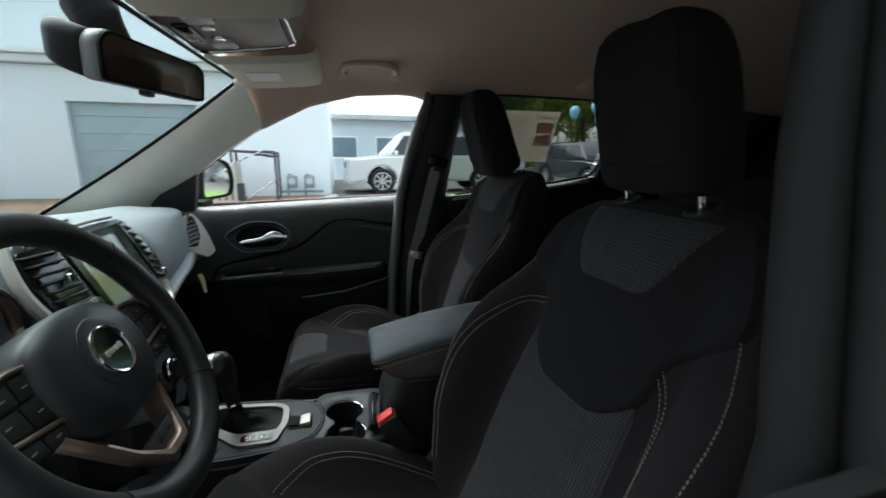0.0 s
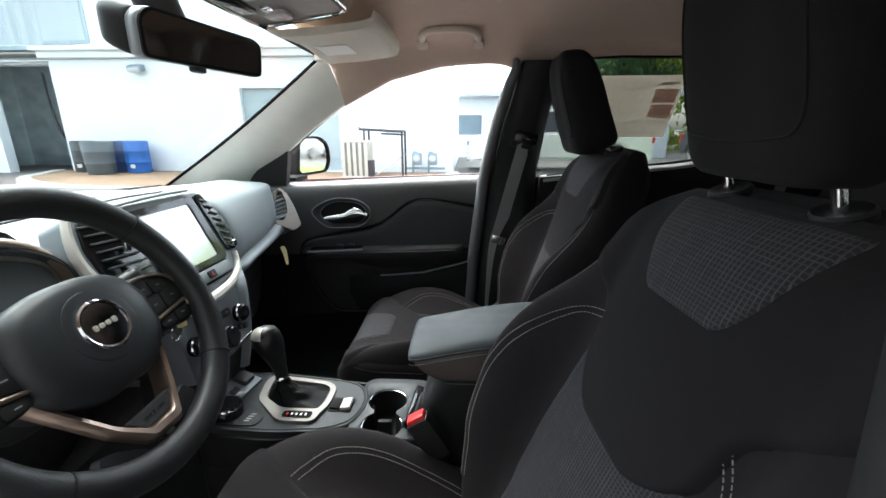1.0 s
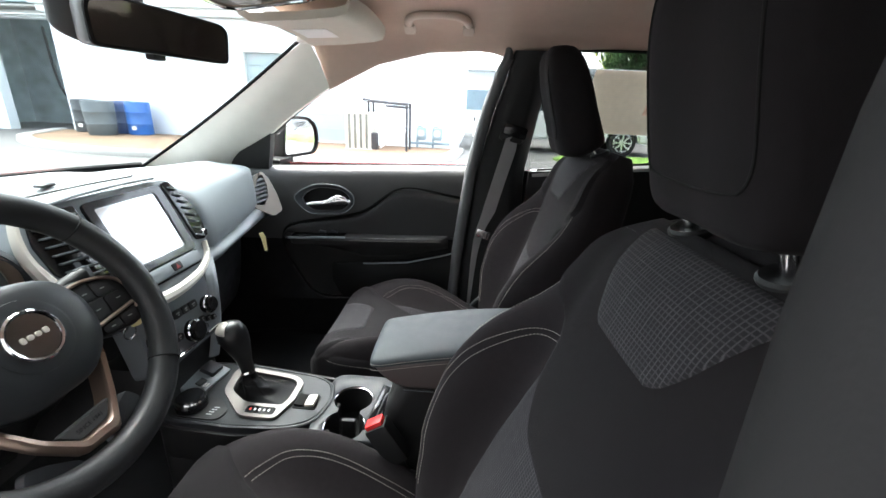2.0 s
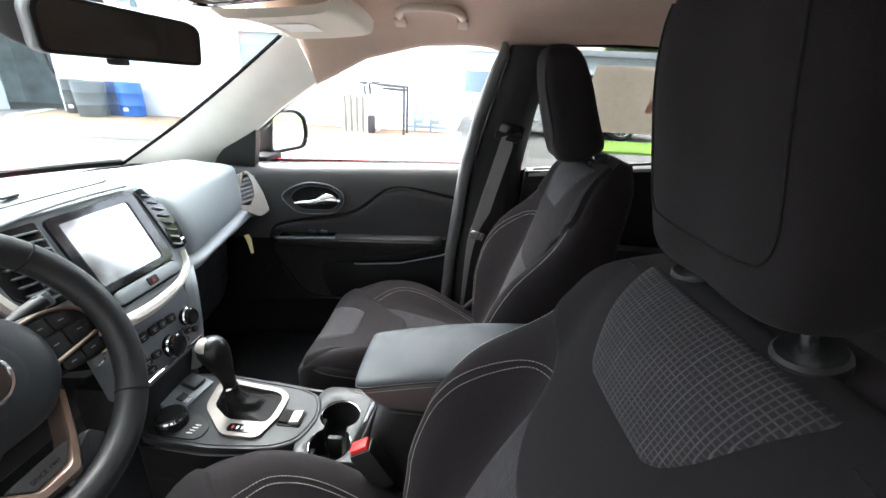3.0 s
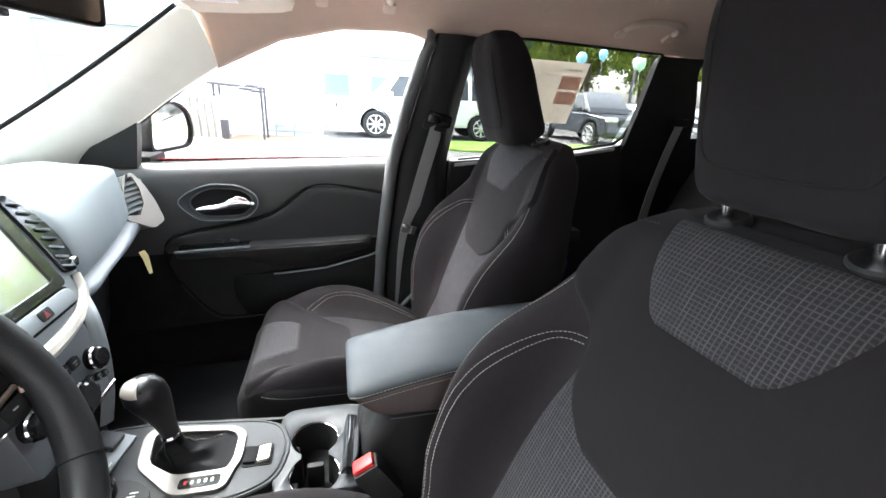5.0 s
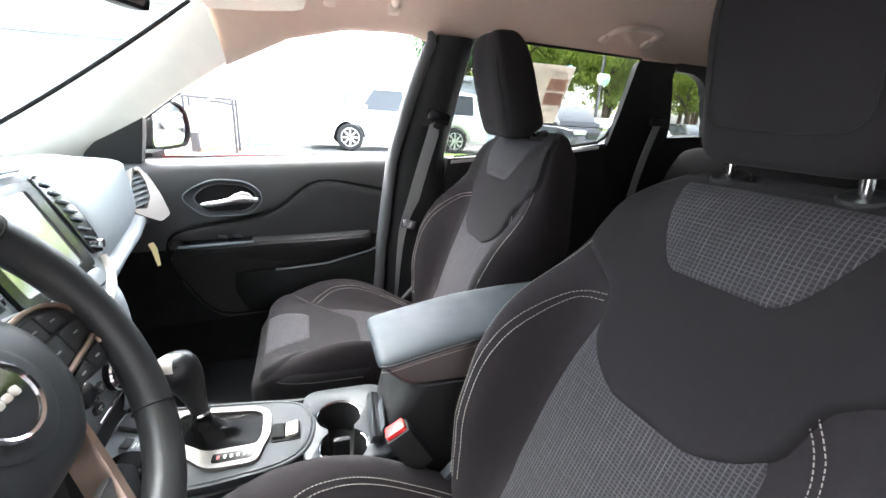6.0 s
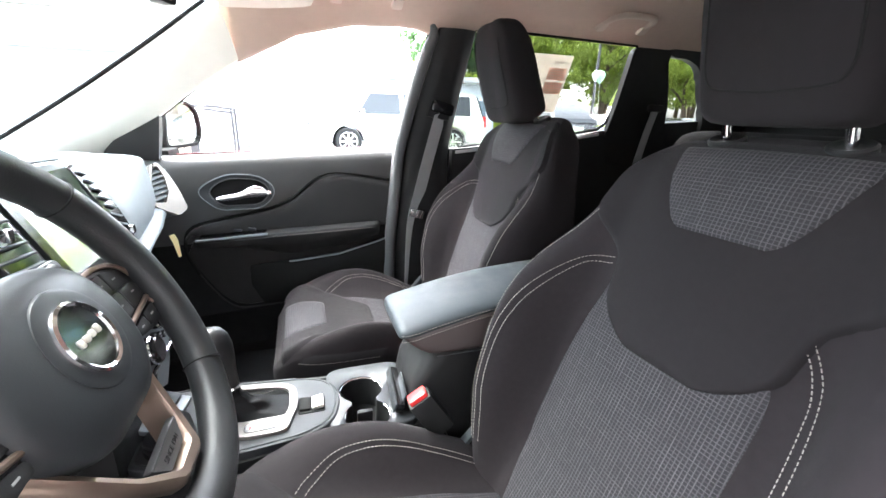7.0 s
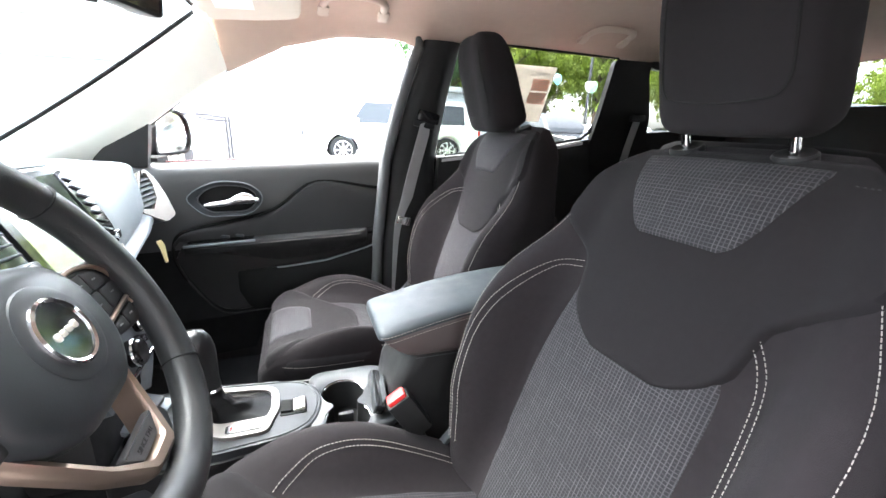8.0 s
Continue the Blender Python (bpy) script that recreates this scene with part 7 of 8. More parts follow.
part("console_frame", grid(bmesh.new(), rows, close_v=True), HEADLINE, oc, "moulded beige console frame", smooth=60)
pi_ = [(x * 0.92, y * 0.92) for x, y in po]
part("lamp_panel", prism(bmesh.new(), pi_, OM @ Matrix.Translation((0, 0, -0.020)), 0.016), OVERHEAD, oc, "grey lamp panel")
part("chrome_edge", tube(bmesh.new(), [OM @ Vector((x * 0.935, y * 0.935, 0.001)) for x, y in po], 0.0038, 8, closed=True), CHROME, oc, "thin chrome edge")
part("glasses_door", prism(bmesh.new(), rect(0.075, 0.20, 0.015, cx=-0.045), OM @ Matrix.Translation((0, 0, -0.004)), 0.006, 0.002), OVERHEAD, oc, "grey storage door")
for sg in (-1, 1):
    part("map_lamp", prism(bmesh.new(), rect(0.045, 0.050, 0.012, cx=0.040, cy=sg * 0.085), OM @ Matrix.Translation((0, 0, -0.004)), 0.008, 0.003), CLEARLENS_IN, oc, "clear map lamp")
    part("lamp_button", prism(bmesh.new(), rect(0.020, 0.022, 0.005, cx=0.038, cy=sg * 0.035), OM @ Matrix.Translation((0, 0, -0.004)), 0.008, 0.002), CHROME, oc, "small chrome button")
part("switch_bar", prism(bmesh.new(), rect(0.030, 0.10, 0.008, cx=0.078), OM @ Matrix.Translation((0, 0, -0.004)), 0.007, 0.002), GLOSS, oc, "gloss black switch bar")
for side in (1, -1):
    vs = thing("sun_visor", "folded beige sun visor with a white label", "sun visor", "sun visors", at=flip((-0.16, 1.22, 1.49), side))
    rows = []
    for x, z, in ((-0.275, 1.470), (-0.25, 1.457), (-0.15, 1.462), (-0.07, 1.470), (-0.048, 1.476), (-0.041, 1.490)):
        rows.append([flip((x, y, z + 0.016 * (1 - ((y - 1.21) / 0.2) ** 2)), side) for y in [1.055 + 0.335 * j / 10 + 0.05 * (-0.16 - x) for j in range(11)]])
    vb = part("visor_body", shell(rows, 0.016, (0, 0, 1)), VISOR, vs, smooth=50)
    part("visor_label", shell([[flip((x, y, z + 0.016 * (1 - ((y - 1.21) / 0.2) ** 2) - 0.0008), side) for y in [1.21 + 0.025 * j for j in range(5)]] for x, z in ((-0.228, 1.4575), (-0.15, 1.4612), (-0.146, 1.4614))], 0.0008, (0, 0, -1)), LABEL, vb, "white warning label", smooth=60)
    part("visor_pivot", bx(flip((-0.262, 1.39, 1.474), side), (0.05, 0.04, 0.018), 0.006), PILLAR, vb)
gh = thing("grab_handle", "beige plastic grab handle on the roof edge", "grab handle", "grab handles", at=(0.1, 1.42, 1.52))
line = spline([(0.018, 1.440, 1.522), (0.019, 1.412, 1.524), (0.026, 1.382, 1.529), (0.050, 1.364, 1.534), (0.10, 1.360, 1.536), (0.150, 1.364, 1.534), (0.174, 1.382, 1.529), (0.181, 1.412, 1.524), (0.182, 1.440, 1.522)], 36)
part("handle_grip", tube(bmesh.new(), [p + Vector((0, 0, 0.004)) for p in line], 0.0115, 12, flat=0.85), GRIP, gh, "moulded beige grip", smooth=60)
for x in (0.018, 0.182):
    part("handle_foot", bx((x, 1.438, 1.520), (0.032, 0.036, 0.024), 0.008, (-28, 0, 0)), GRIP, gh)
copy_thing(gh, pose(0.94, 1.425, 1.520))

# small things tucked behind the passenger's backrest
pouch = thing("pouch", "small dark blue pouch with white tag and tan cord", "pouch", at=(0.565, 1.12, 0.93))
part("pouch_body", bx((0.572, 1.118, 0.925), (0.022, 0.050, 0.060), 0.008, (8, 10, 12)), DRUM_POUCH, pouch, "dark blue fabric")
part("white_tag", bx((0.560, 1.100, 0.915), (0.012, 0.022, 0.012), 0.003, (0, 20, 25)), PAPER, pouch, "crumpled white tag")
part("white_tag", bx((0.560, 1.088, 0.893), (0.010, 0.016, 0.014), 0.003, (0, -20, 40)), PAPER, pouch, "crumpled white tag")
part("cord", tube(bmesh.new(), spline([(0.575, 1.130, 0.945), (0.580, 1.120, 0.968), (0.575, 1.105, 0.975), (0.570, 1.098, 0.973)], 16), 0.0016, 6), YELLOW, pouch, "thin tan cord")

# ---------------------------------------------------------------- yard things
TYRE = mat("tyre_rubber", (0.02, 0.02, 0.02), 0.85, vary=0.2, bump=0.2, bump_scale=60)
ALLOY = mat("alloy_wheel", (0.62, 0.62, 0.63), 0.3, metal=0.8, vary=0.05, bump=0)
WHITECAR = mat("white_car_paint", (0.78, 0.78, 0.77), 0.3, vary=0.03, bump=0, coat=0.8)
BLACKCAR = mat("black_car_paint", (0.02, 0.021, 0.023), 0.25, vary=0.05, bump=0, coat=1.0)
SILVERCAR = mat("silver_car_paint", (0.50, 0.51, 0.53), 0.3, metal=0.4, vary=0.04, bump=0, coat=0.8)
DARKGLASS = mat("dark_car_glass", (0.03, 0.035, 0.04), 0.06, vary=0.0, bump=0)
REDLENS = mat("red_lamp_lens", (0.6, 0.02, 0.02), 0.2, vary=0.05, bump=0)
CLEARLENS = mat("clear_lamp_lens", (0.75, 0.76, 0.78), 0.12, metal=0.3, vary=0.05, bump=0)
DRUM_BLUE = mat("blue_drum_plastic", (0.03, 0.14, 0.48), 0.45, vary=0.1, scale=6, bump=0.15, bump_scale=40)
DRUM_DARK = mat("black_drum_plastic", (0.05, 0.056, 0.06), 0.55, vary=0.2, scale=6, bump=0.15, bump_scale=40)
DRUM_GREY = mat("grey_drum_plastic", (0.11, 0.13, 0.14), 0.6, vary=0.2, scale=6, bump=0.15, bump_scale=40)
ACBEIGE = mat("beige_metal_cabinet", (0.55, 0.53, 0.46), 0.5, vary=0.08, scale=6, bump=0.1, bump_scale=40)
ROOFGREY_AC = mat("grey_coil_core", (0.22, 0.23, 0.20), 0.6, vary=0.15, scale=10, bump=0.2, bump_scale=60)
STEEL = mat("dark_painted_steel", (0.06, 0.06, 0.065), 0.5, metal=0.3, vary=0.2, scale=10, bump=0.1)
PIPE = mat("blue_grey_pipe", (0.25, 0.33, 0.37), 0.5, vary=0.15, scale=10, bump=0.1)
BARK = mat("tree_bark", (0.09, 0.065, 0.045), 0.95, vary=0.3, scale=8, bump=0.8, bump_scale=30, dist=0.03)
LEAF = leaf_mat("spring_leaf", (0.25, 0.32, 0.055))
LEAF_DARK = leaf_mat("dark_conifer_leaf", (0.05, 0.10, 0.035), 0.4)


def vehicle(name, label, paint, at, heading, length=4.8, width=1.9, height=1.75, wheel_r=0.38, base=2.9, rear="box"):
    """A parked car: nose towards -x of its own frame, standing on its wheels."""
    car = thing(name, label, "car", "parked cars")
    m = pose(at[0], at[1], 0, 0, 0, heading)
    side = Matrix(((1, 0, 0, 0), (0, 0, 1, 0), (0, 1, 0, 0), (0, 0, 0, 1)))
    xf, xr = -base / 2, base / 2
    L2 = length / 2
    belt = height * 0.60

    def arch(cx):
        return [(cx + (wheel_r + 0.07) * math.cos(a), wheel_r + (wheel_r + 0.07) * math.sin(a)) for a in [math.pi * k / 12 for k in range(13)]]
    poly = [(-L2, 0.42), (-L2 + 0.02, belt * 0.82), (-L2 + 0.12, belt * 0.93), (-L2 + 1.15, belt * 1.02), (L2 - 0.15, belt * 1.04), (L2, belt * 0.95), (L2 + 0.02, 0.45), (L2 - 0.06, 0.33)]
    poly += [(x, max(z, 0.30)) for x, z in arch(xr)] + [(x, max(z, 0.30)) for x, z in arch(xf)] + [(-L2 + 0.08, 0.32)]
    bm = prism(bmesh.new(), poly, side @ Matrix.Translation((0, 0, -width / 2)), width)
    bmesh.ops.bevel(bm, geom=[e for e in bm.edges if abs(e.verts[0].co.y - e.verts[1].co.y) < 0.01], offset=0.06, segments=3, affect="EDGES", clamp_overlap=True)
    bm.transform(m)
    body = part("body", bm, paint, car, smooth=40)
    top = [(-L2 + 1.10, belt), (-L2 + 1.85, height - 0.03), (-L2 + 2.3, height), (L2 - 0.75, height - 0.02), (L2 - 0.28, height - 0.10) if rear == "box" else (L2 - 1.0, height - 0.08), (L2 - 0.08, belt)]
    bm = prism(bmesh.new(), top, side @ Matrix.Translation((0, 0, -width / 2 + 0.06)), width - 0.12)
    for v in bm.verts:
        v.co.y *= 1 - 0.18 * (v.co.z - belt) / (height - belt)
    bmesh.ops.bevel(bm, geom=bm.edges[:], offset=0.05, segments=2, affect="EDGES", clamp_overlap=True)
    bm.transform(m)
    part("cabin", bm, paint, car, smooth=40)
    # glazing set into the cabin
    span = (L2 - 0.35) - (-L2 + 1.35)
    for sg in (-1, 1):
        for k, (a, b) in enumerate(((0.0, 0.34), (0.37, 0.66), (0.69, 0.94))):
            def wx(f):
                return -L2 + 1.42 + f * span
            lean = 0.42 if k == 0 else 0.0
            q = [(wx(a), belt + 0.05), (wx(b), belt + 0.05), (wx(b) - 0.02, height - 0.14), (wx(a) + lean, height - 0.14)]
            bm = prism(bmesh.new(), q, side, 0.012)
            for v in bm.verts:
                inner = v.co.y
                v.co.y = sg * ((width / 2 - 0.06) * (1 - 0.18 * (v.co.z - belt) / (height - belt)) + 0.006 + (inner - 0.006) * sg * 0.5)
            bm.transform(m)
            part("side_window", bm, DARKGLASS, car, smooth=0)
    for x0, x1, nm in ((-L2 + 1.13, -L2 + 1.86, "windscreen"), (L2 - 0.07, L2 - 0.26, "rear_window")):
        pts = [[Vector((x + (-0.015 if nm == "windscreen" else 0.02), y, z)) for y in (-w, w)] for x, z, w in ((x0 + (x1 - x0) * 0.08, belt + 0.06, width / 2 - 0.14), (x1 - (x1 - x0) * 0.08, height - 0.12, width / 2 - 0.26))]
        bm = shell(pts, 0.01, (-1 if nm == "windscreen" else 1, 0, 0.5))
        bm.transform(m)
        part(nm, bm, DARKGLASS, car, smooth=0)
    for sg in (-1, 1):
        for cx in (xf, xr):
            wm_ = m @ Matrix.Translation((cx, sg * (width / 2 - 0.12), wheel_r)) @ pose(0, 0, 0, -90 * sg, 0, 0)
            bm = bmesh.new()
            w = lathe(bm, [(wheel_r * 0.68, 0.11), (wheel_r * 0.9, 0.125), (wheel_r, 0.09), (wheel_r, -0.10), (wheel_r * 0.7, -0.12)], wm_, 32)
            tyre = part("wheel", bm, TYRE, car, "black tyre on alloy rim")
            bm = bmesh.new()
            lathe(bm, [(wheel_r * 0.60, 0.10), (wheel_r * 0.66, 0.128), (wheel_r * 0.70, 0.118)], wm_, 32, cap=False)
            lathe(bm, [(0.001, 0.12), (0.07, 0.115), (0.075, 0.09)], wm_, 16)
            for k in range(8):
                box(bm, (0, 0, 0), (wheel_r * 0.60, 0.055, 0.03), 0.0, m=wm_ @ pose(0, 0, 0, 0, 0, 45 * k) @ Matrix.Translation((wheel_r * 0.33, 0, 0.10)))
            part("rim", bm, ALLOY, tyre, "eight-spoke alloy rim")
        # lamps, mirrors, handles
        for nm, x, z, sz, mt in (("headlight", -L2 + 0.06, belt * 0.86, (0.16, 0.40, 0.14), CLEARLENS), ("tail_light", L2 - 0.03, belt * 0.90, (0.10, 0.20, 0.34), REDLENS)):
            bm = box(bmesh.new(), (x, sg * (width / 2 - sz[1] / 2 + 0.004), z), sz, 0.03)
            bm.transform(m)
            part(nm, bm, mt, car)
        bm = box(bmesh.new(), (-L2 + 1.55, sg * (width / 2 + 0.09), belt + 0.10), (0.12, 0.22, 0.16), 0.04)
        bm.transform(m)
        part("door_mirror", bm, paint, car)
        for k in (0, 1):
            bm = box(bmesh.new(), (-L2 + 2.35 + 1.0 * k, sg * (width / 2 + 0.005), belt * 0.86), (0.20, 0.03, 0.035), 0.01)
            bm.transform(m)
            part("door_handle", bm, paint, car)
    bm = box(bmesh.new(), (-L2 - 0.005, 0, belt * 0.78), (0.05, width * 0.52, 0.22), 0.02)
    bm.transform(m)
    part("grille", bm, STEEL, car, "dark front grille")
    for x in (-L2 + 0.02, L2 - 0.02):
        bm = box(bmesh.new(), (x, 0, 0.46), (0.12, width * 0.92, 0.16), 0.04)
        bm.transform(m)
        part("bumper", bm, STEEL if paint is not WHITECAR else paint, car)
    return car


# road wheels of the car itself
for wx_ in (-1.30, 1.40):
    for sg in (-1, 1):
        w = thing("road_wheel", "black tyre on silver rim under the red car", "wheel", "road wheels", at=(wx_, YC + sg * 0.72, 0.0))
        wm_ = Matrix.Translation((wx_, YC + sg * 0.72, 0.36)) @ pose(0, 0, 0, -90 * sg, 0, 0)
        tyre = part("tyre", lathe(bmesh.new(), [(0.25, 0.10), (0.33, 0.11), (0.36, 0.08), (0.36, -0.09), (0.25, -0.11)], wm_, 32), TYRE, w, "black rubber tyre")
        part("rim", lathe(bmesh.new(), [(0.001, 0.09), (0.06, 0.095), (0.20, 0.10), (0.235, 0.115), (0.25, 0.10)], wm_, 32), ALLOY, w, "silver alloy rim")

vehicle("suv", "large white SUV parked by the wall, alloy wheels", WHITECAR, (2.95, 14.45), 0, 5.6, 2.0, 1.95, 0.40, 3.35)
vehicle("suv", "black SUV parked nose out in the lot", BLACKCAR, (9.3, 14.8), 92, 4.8, 1.94, 1.76, 0.39, 2.92)
vehicle("sedan", "silver sedan parked at the far side of the lot", SILVERCAR, (13.2, 17.0), 70, 4.7, 1.84, 1.46, 0.33, 2.8, "sloped")
vehicle("sedan", "white sedan parked in the far row", WHITECAR, (17.5, 19.5), 75, 4.7, 1.84, 1.46, 0.33, 2.8, "sloped")
vehicle("sedan", "dark sedan parked in the far row", BLACKCAR, (21.5, 20.0), 75, 4.7, 1.84, 1.46, 0.33, 2.8, "sloped")
vehicle("suv", "pale SUV parked in the far row", SILVERCAR, (26.0, 20.0), 80, 4.7, 1.9, 1.7, 0.36, 2.8)
vehicle("sedan", "white sedan parked near the lawn", WHITECAR, (30.0, 15.0), 85, 4.7, 1.84, 1.46, 0.33, 2.8, "sloped")


def drum(x, y, material, label, r=0.29, flare=0.0, marked=False):
    d = thing("barrel", label, "barrel", "drums by the wall", at=(x, y, 0.085))
    prof = [(r - 0.015, 0.0), (r, 0.02), (r, 0.28), (r + 0.012, 0.30), (r, 0.32), (r, 0.60), (r + 0.012, 0.62), (r, 0.64), (r, 0.86), (r - 0.01, 0.89), (r - 0.035, 0.90), (r - 0.035, 0.88), (0.001, 0.88)]
    prof = [(q * (1 + flare * (h - 0.4)) if q > 0.01 else q, h) for q, h in prof]
    body = part("drum_body", lathe(bmesh.new(), prof, Matrix.Translation((x, y, 0.085)), 28), material, d)
    if marked:
        part("paper_mark", prism(bmesh.new(), rect(0.13, 0.10, 0.01), facing((x + 0.05, y - r * (1 - 0.2 * flare) - 0.006, 0.28), (0.1, -1, 0)), 0.006), PAPER, body, "small torn white label")
    for a in (0.6, 3.7):
        part("bung", lathe(bmesh.new(), [(0.03, 0.0), (0.03, 0.02), (0.001, 0.02)], Matrix.Translation((x + 0.15 * math.cos(a), y + 0.15 * math.sin(a), 0.965)), 10), material, body)


for x, y, mt, lb, r, fl_ in ((-11.24, 12.2, DRUM_DARK, "black plastic drum beside the workshop wall", 0.30, 0.0), (-10.22, 11.55, DRUM_GREY, "dark grey plastic bin with pale stains", 0.35, 0.16), (-10.05, 12.25, DRUM_NAVY, "navy blue plastic drum", 0.28, 0.0), (-9.52, 12.1, DRUM_BLUE, "bright blue plastic drum at the row's end", 0.31, 0.0)):
    drum(x, y, mt, lb, r, fl_, mt in (DRUM_DARK, DRUM_BLUE))
fl = thing("flood_light", "small grey flood light on the wall", "lamp", at=(-9.4, 12.45, 2.95))
part("lamp_body", bx((-9.35, 12.45, 2.98), (0.42, 0.22, 0.18), 0.03, (20, 0, 0)), PIPE, fl)
part("lamp_lens", bx((-9.35, 12.34, 2.93), (0.34, 0.02, 0.12), 0.005, (20, 0, 0)), CLEARLENS, fl)

ac = thing("ac_unit", "beige air conditioning condenser with vertical slats", "air conditioner", at=(-2.85, 11.4, 0.0))
part("cabinet", bx((-2.83, 11.55, 0.52), (0.62, 0.66, 0.90), 0.02), ROOFGREY_AC, ac, "dark coil core")
part("top_cover", bx((-2.83, 11.55, 0.985), (0.70, 0.74, 0.05), 0.015), ACBEIGE, ac)
part("base_pan", bx((-2.83, 11.55, 0.05), (0.74, 0.78, 0.10), 0.015), ACBEIGE, ac)
for k in range(5):
    part("slat", bx((-3.13 + 0.15 * k, 11.205, 0.52), (0.085, 0.03, 0.90), 0.008), ACBEIGE, ac)
for k in range(4):
    part("slat", bx((-2.49, 11.30 + 0.16 * k, 0.52), (0.03, 0.085, 0.90), 0.008), ACBEIGE, ac)
part("control_box", bx((-2.42, 11.30, 0.30), (0.16, 0.20, 0.42), 0.01), STEEL, ac)
rk = thing("steel_rack", "dark steel pipe rack standing by the wall", "rack", at=(-2.1, 11.6, 0.0))
for y in (11.2, 11.75):
    part("post", tube(bmesh.new(), [(-1.56, y, 0.0), (-1.56, y, 1.24)], 0.03, 8), STEEL, rk)
    part("post", tube(bmesh.new(), [(-2.62, y + 0.3, 0.0), (-2.62, y + 0.3, 1.30)], 0.03, 8), STEEL, rk)
    part("top_bar", tube(bmesh.new(), [(-2.68, y + 0.02, 1.30), (-1.54, y, 1.24)], 0.032, 8), STEEL, rk)
    part("low_bar", tube(bmesh.new(), [(-2.1, y, 1.19), (-1.56, y, 1.16)], 0.025, 8), STEEL, rk)
for k in range(4):
    part("cross_bar", tube(bmesh.new(), [(-2.5 + 0.3 * k, 11.2, 1.28 - 0.015 * k), (-2.5 + 0.3 * k, 11.75, 1.28 - 0.015 * k)], 0.018, 6), STEEL, rk)
part("brace", tube(bmesh.new(), [(-2.25, 11.2, 0.15), (-1.56, 11.2, 0.62)], 0.025, 8), ALLOY, rk, "pale diagonal brace")
gm = thing("gas_meter", "blue-grey gas meters and pipes by the wall", "meter", at=(-1.1, 12.2, 0.1))
for k in range(2):
    part("meter", bx((-1.30 + 0.45 * k, 12.25, 0.48), (0.26, 0.22, 0.34), 0.05), PIPE, gm)
    part("dial", lathe(bmesh.new(), [(0.09, 0), (0.09, 0.03), (0.001, 0.03)], facing((-1.30 + 0.45 * k, 12.14, 0.50), (0, -1, 0)), 20), CLEARLENS, gm)
    part("riser", tube(bmesh.new(), [(-1.42 + 0.45 * k, 12.25, 0.1), (-1.42 + 0.45 * k, 12.25, 0.62), (-1.38 + 0.45 * k, 12.25, 0.68), (-1.30 + 0.45 * k, 12.25, 0.66), (-1.30 + 0.45 * k, 12.25, 0.55)], 0.03, 8), PIPE, gm)
part("manifold", tube(bmesh.new(), [(-1.6, 12.25, 0.22), (-0.5, 12.25, 0.22)], 0.035, 8), PIPE, gm)

# far buildings
WINDOW_DARK = mat("building_window_glass", (0.16, 0.22, 0.26), 0.1, vary=0.1, bump=0)
ROOFGREY = mat("grey_roof_sheet", (0.40, 0.42, 0.43), 0.7, vary=0.1, scale=1.0, bump=0.1, bump_scale=20)
SIDING = mat("pale_siding", (0.60, 0.66, 0.70), 0.8, vary=0.06, scale=1.0, bump=0.1, bump_scale=20)


def office(name, label, x0, x1, y, z, windows, roof_over=0.5):
    b = thing(name, label, "building", kind="structure", at=((x0 + x1) / 2, y, 0))
    part("wall", bx(((x0 + x1) / 2, y + 3, z / 2), (x1 - x0, 6.0, z)), SIDING, b, smooth=0)
    part("roof", bx(((x0 + x1) / 2, y + 2.8, z + 0.12), (x1 - x0 + 2 * roof_over, 7.0, 0.24), 0.03), ROOFGREY, b)
    for k in range(windows):
        cx = x0 + (k + 0.5) * (x1 - x0) / windows
        w = part("window", bx((cx, y - 0.02, z * 0.55), (min(1.3, (x1 - x0) / windows * 0.6), 0.08, z * 0.38), 0.01), WALLPAINT, b, "pale framed window")
        part("pane", bx((cx, y - 0.065, z * 0.55), (min(1.3, (x1 - x0) / windows * 0.6) - 0.14, 0.02, z * 0.38 - 0.14)), WINDOW_DARK, w, smooth=0)
    return b


office("office_building", "low pale blue office building behind the lot", -0.8, 9.5, 21.0, 2.75, 5)
office("shop_building", "low grey building beyond the lawn", 34, 62, 22.0, 3.4, 8)
office("shop_building", "low building at the street's far side", 70, 110, 6.0, 4.0, 8)

# trees


def leaf_cloud(seed, clumps, leaves, rx, rz, size):
    r = random.Random(seed)
    bm = bmesh.new()
    for c in range(clumps):
        while True:
            p = Vector((r.uniform(-1, 1), r.uniform(-1, 1), r.uniform(-1, 1)))
            if 0.25 < p.length < 1:
                break
        centre = Vector((p.x * rx, p.y * rx, p.z * rz))
        cr = r.uniform(0.45, 0.95)
        for k in range(leaves):
            d = Vector((r.gauss(0, 1), r.gauss(0, 1), r.gauss(0, 0.7))) * cr * 0.5
            q = Euler((r.uniform(0, 6), r.uniform(0, 6), r.uniform(0, 6))).to_matrix()
            s = size * r.uniform(0.6, 1.4)
            vs = [bm.verts.new(centre + d + q @ Vector(v)) for v in ((-s, 0, 0), (0, -0.55 * s, 0.12 * s), (s, 0, 0), (0, 0.55 * s, 0.12 * s))]
            bm.faces.new(vs)
    return bm


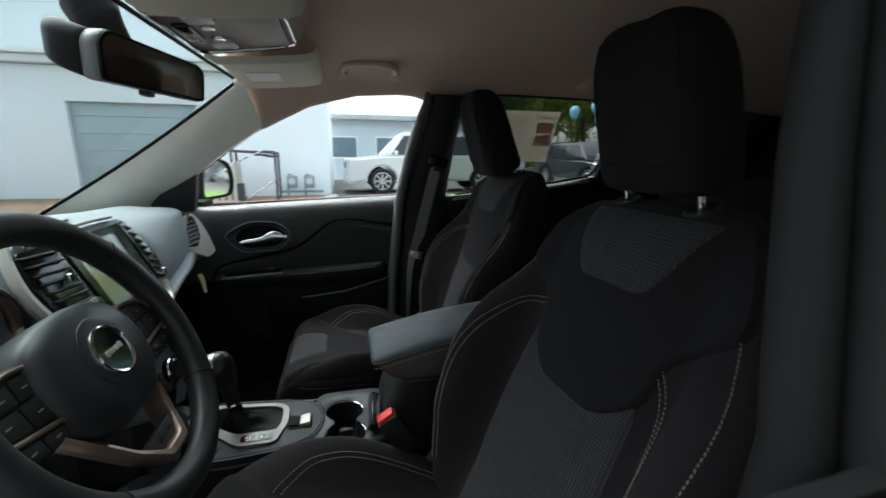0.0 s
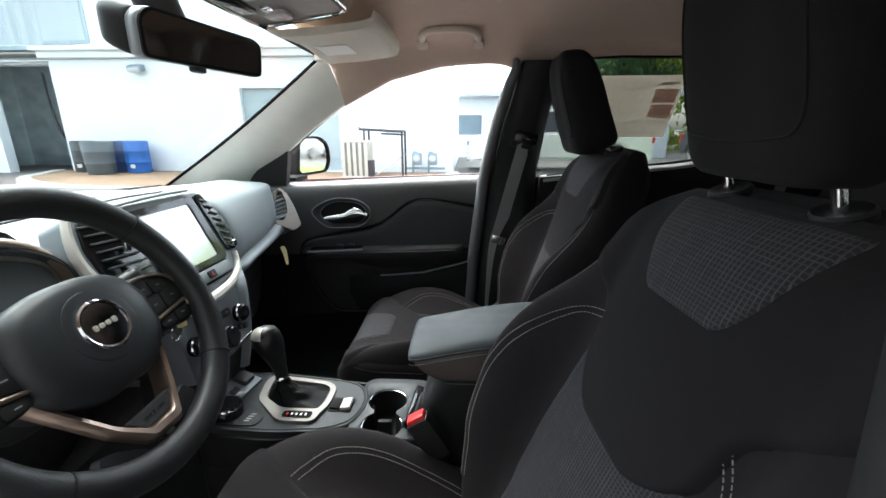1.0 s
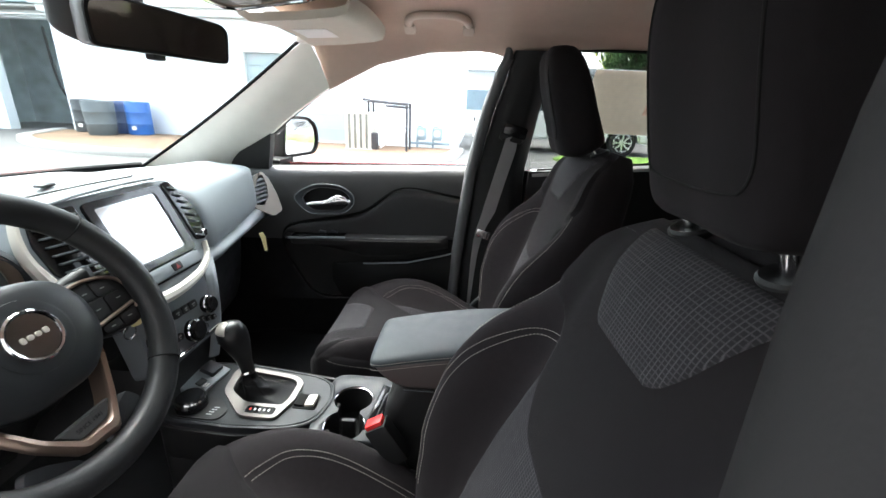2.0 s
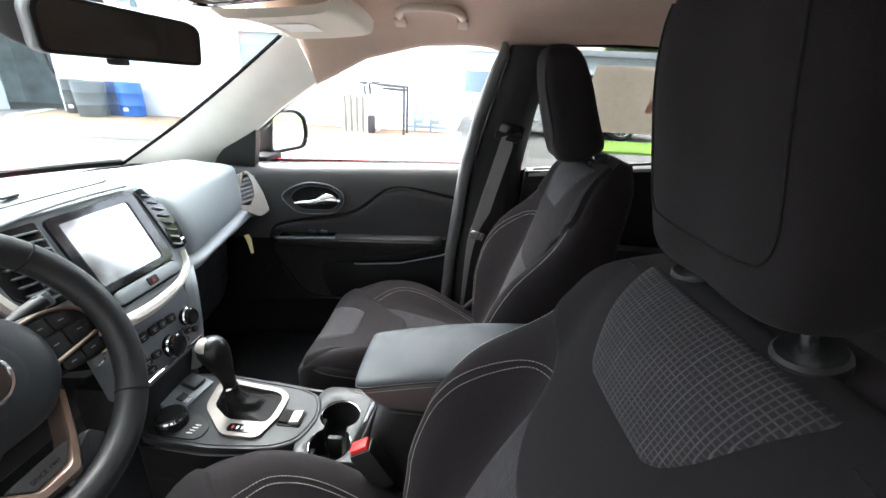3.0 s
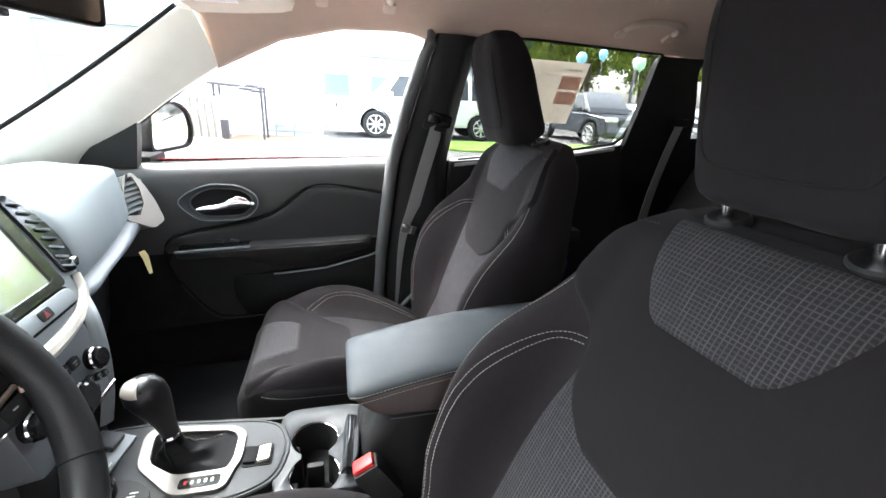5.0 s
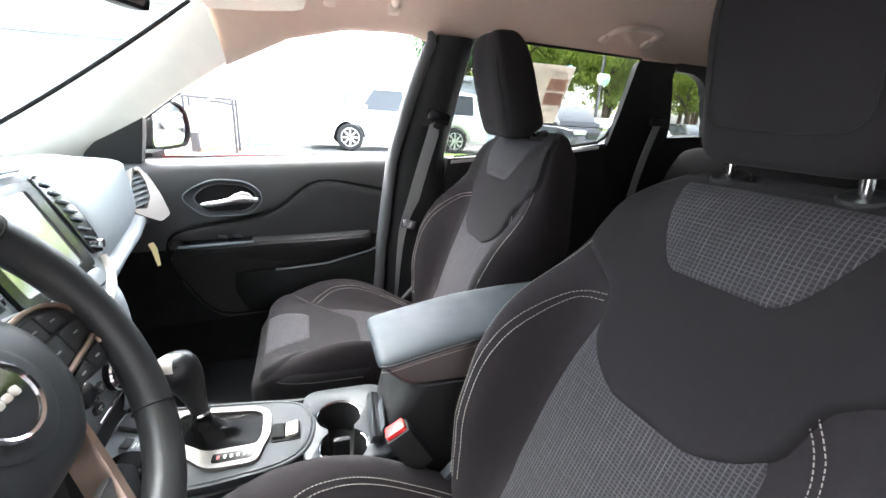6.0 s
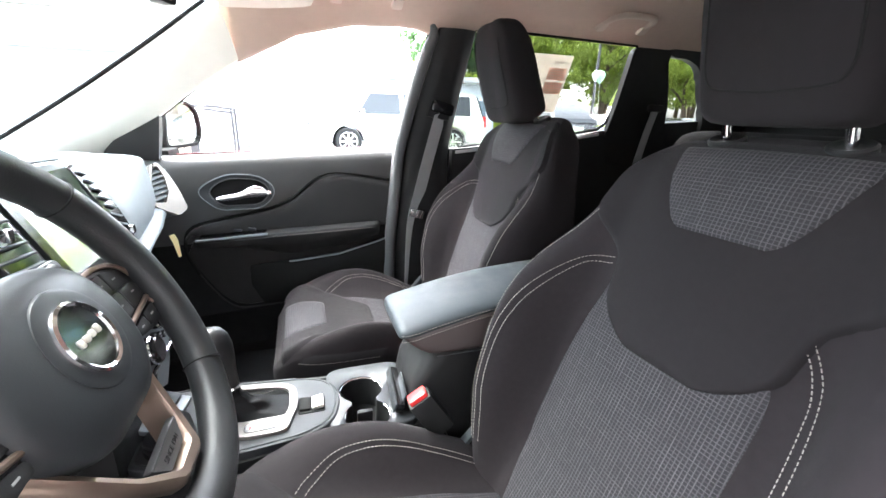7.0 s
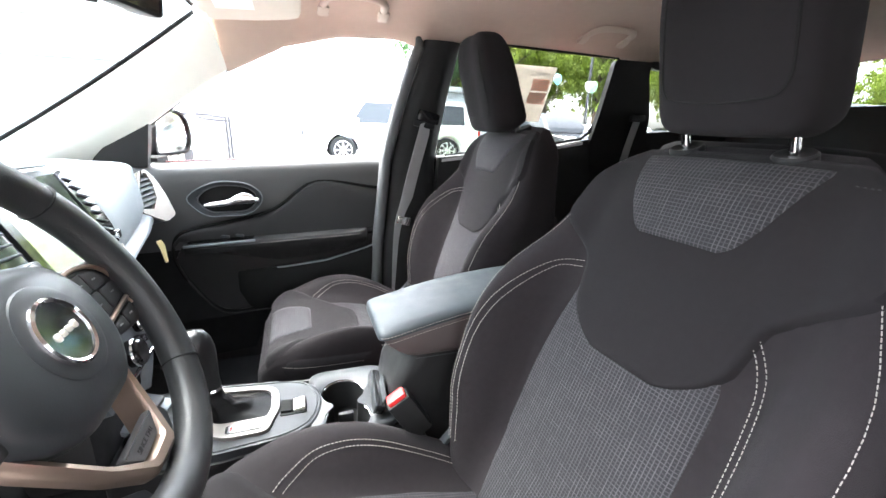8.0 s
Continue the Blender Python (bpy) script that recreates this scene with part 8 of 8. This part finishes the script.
def tree(label, at, height, seed, material=LEAF):
    t = thing("tree", label, "tree", "trees behind the lot", at=(at[0], at[1], 0))
    r = random.Random(seed)
    base = Vector((at[0], at[1], 0))
    bm = bmesh.new()
    trunk = [base + Vector((0.12 * math.sin(k * 1.3 + seed), 0.12 * math.cos(k * 0.9 + seed), height * 0.75 * k / 6)) for k in range(7)]
    tube(bm, trunk, [0.26 - 0.032 * k for k in range(7)], 10)
    for k in range(7):
        s = trunk[2 + k % 4]
        a = r.uniform(0, 6.28)
        ln = height * r.uniform(0.16, 0.28)
        e = s + Vector((math.cos(a) * ln, math.sin(a) * ln, ln * 0.7))
        tube(bm, [s, s.lerp(e, 0.5) + Vector((0, 0, 0.15)), e], [0.09, 0.06, 0.025], 6)
    part("trunk", bm, BARK, t, smooth=60)
    bm = leaf_cloud(seed, 70, 85, height * 0.32, height * 0.38, 0.17)
    bmesh.ops.translate(bm, verts=bm.verts, vec=base + Vector((0, 0, height * 0.66)))
    part("crown", bm, material, t, "loose spring-green foliage", smooth=0)
    return t


trees = [tree("spring-green broadleaf tree behind the parked cars", (15.0, 30.0), 10.0, 3), tree("spring-green broadleaf tree with open crown", (19.5, 32.0), 12.0, 7), tree("tall dark conifer-like tree beyond the lot", (9.8, 29.0), 9.0, 11, LEAF_DARK)]
spots = [(23.5, 30.5, 0), (27.0, 33.0, 1), (31.0, 29.5, 0), (36.0, 33.0, 1), (40.5, 28.0, 0), (46.0, 30.0, 1), (52.0, 25.0, 0), (58.0, 27.0, 1), (12.5, 36.0, 1), (64.0, 20.0, 0), (70.0, 24.0, 1), (17.0, 40.0, 0), (25.0, 42.0, 1), (33.0, 42.0, 0), (43.0, 40.0, 1), (68.0, 12.0, 0), (66.0, 0.0, 1), (21.0, 36.0, 0), (29.0, 37.0, 1), (38.0, 37.0, 0), (49.0, 36.0, 1)]
for k, (x, y, w) in enumerate(spots):
    copy_thing(trees[w], pose(x, y, 0, 0, 0, 47 * k))
# hedge line under the trees
r = random.Random(5)
bm = bmesh.new()
for k in range(2600):
    c = Vector((10 + 55 * r.random(), 27.0 + r.gauss(0, 0.5), abs(r.gauss(0.6, 0.35))))
    q = Euler((r.uniform(0, 6), r.uniform(0, 6), r.uniform(0, 6))).to_matrix()
    bm.faces.new([bm.verts.new(c + q @ Vector(v) * 0.22) for v in ((-1, 0, 0), (0, -0.6, 0.1), (1, 0, 0), (0, 0.6, 0.1))])
solid("hedge", bm, LEAF, "low green hedge under the trees", "hedge", kind="stuff", smooth=0)

# lamp post and balloons
lp = thing("lamp_post", "thin grey lamp post in the lot", "lamp post", at=(14.9, 20.2, 0))
part("pole", tube(bmesh.new(), [(14.9, 20.2, 0), (14.9, 20.2, 7.0)], [0.09, 0.06], 10), STEEL, lp)
part("pole_base", lathe(bmesh.new(), [(0.22, 0.0), (0.22, 0.5), (0.18, 0.55), (0.05, 0.55)], Matrix.Translation((14.9, 20.2, 0)), 16), CONCRETE, lp)
BALLOON_W = mat("white_balloon", (0.75, 0.80, 0.76), 0.3, vary=0.03, bump=0)
BALLOON_B = mat("pale_blue_balloon", (0.30, 0.62, 0.80), 0.3, vary=0.03, bump=0)
BALLOON_G = mat("pale_green_balloon", (0.40, 0.72, 0.45), 0.3, vary=0.03, bump=0)
for x, y, z, mt, lb in ((14.45, 19.6, 3.35, BALLOON_W, "white party balloon tied to a parked car"), (12.8, 20.0, 3.62, BALLOON_B, "pale blue party balloon on a string"), (9.9, 17.0, 3.05, BALLOON_B, "pale blue party balloon above the black car"), (13.1, 17.5, 3.1, BALLOON_G, "pale green party balloon on a string")):
    bl = thing("balloon", lb, "balloon", "balloons over the lot", at=(x, y, z))
    part("bladder", lathe(bmesh.new(), [(0.01, -0.30), (0.05, -0.27), (0.14, -0.17), (0.20, -0.03), (0.215, 0.06), (0.19, 0.16), (0.11, 0.24), (0.001, 0.265)], Matrix.Translation((x, y, z)), 20), mt, bl, smooth=60)
    part("string", tube(bmesh.new(), [(x, y, z - 0.3), (x + 0.05, y, z - 1.0), (x, y, 0.0)], 0.006, 5), WHITE_PLASTIC, bl)
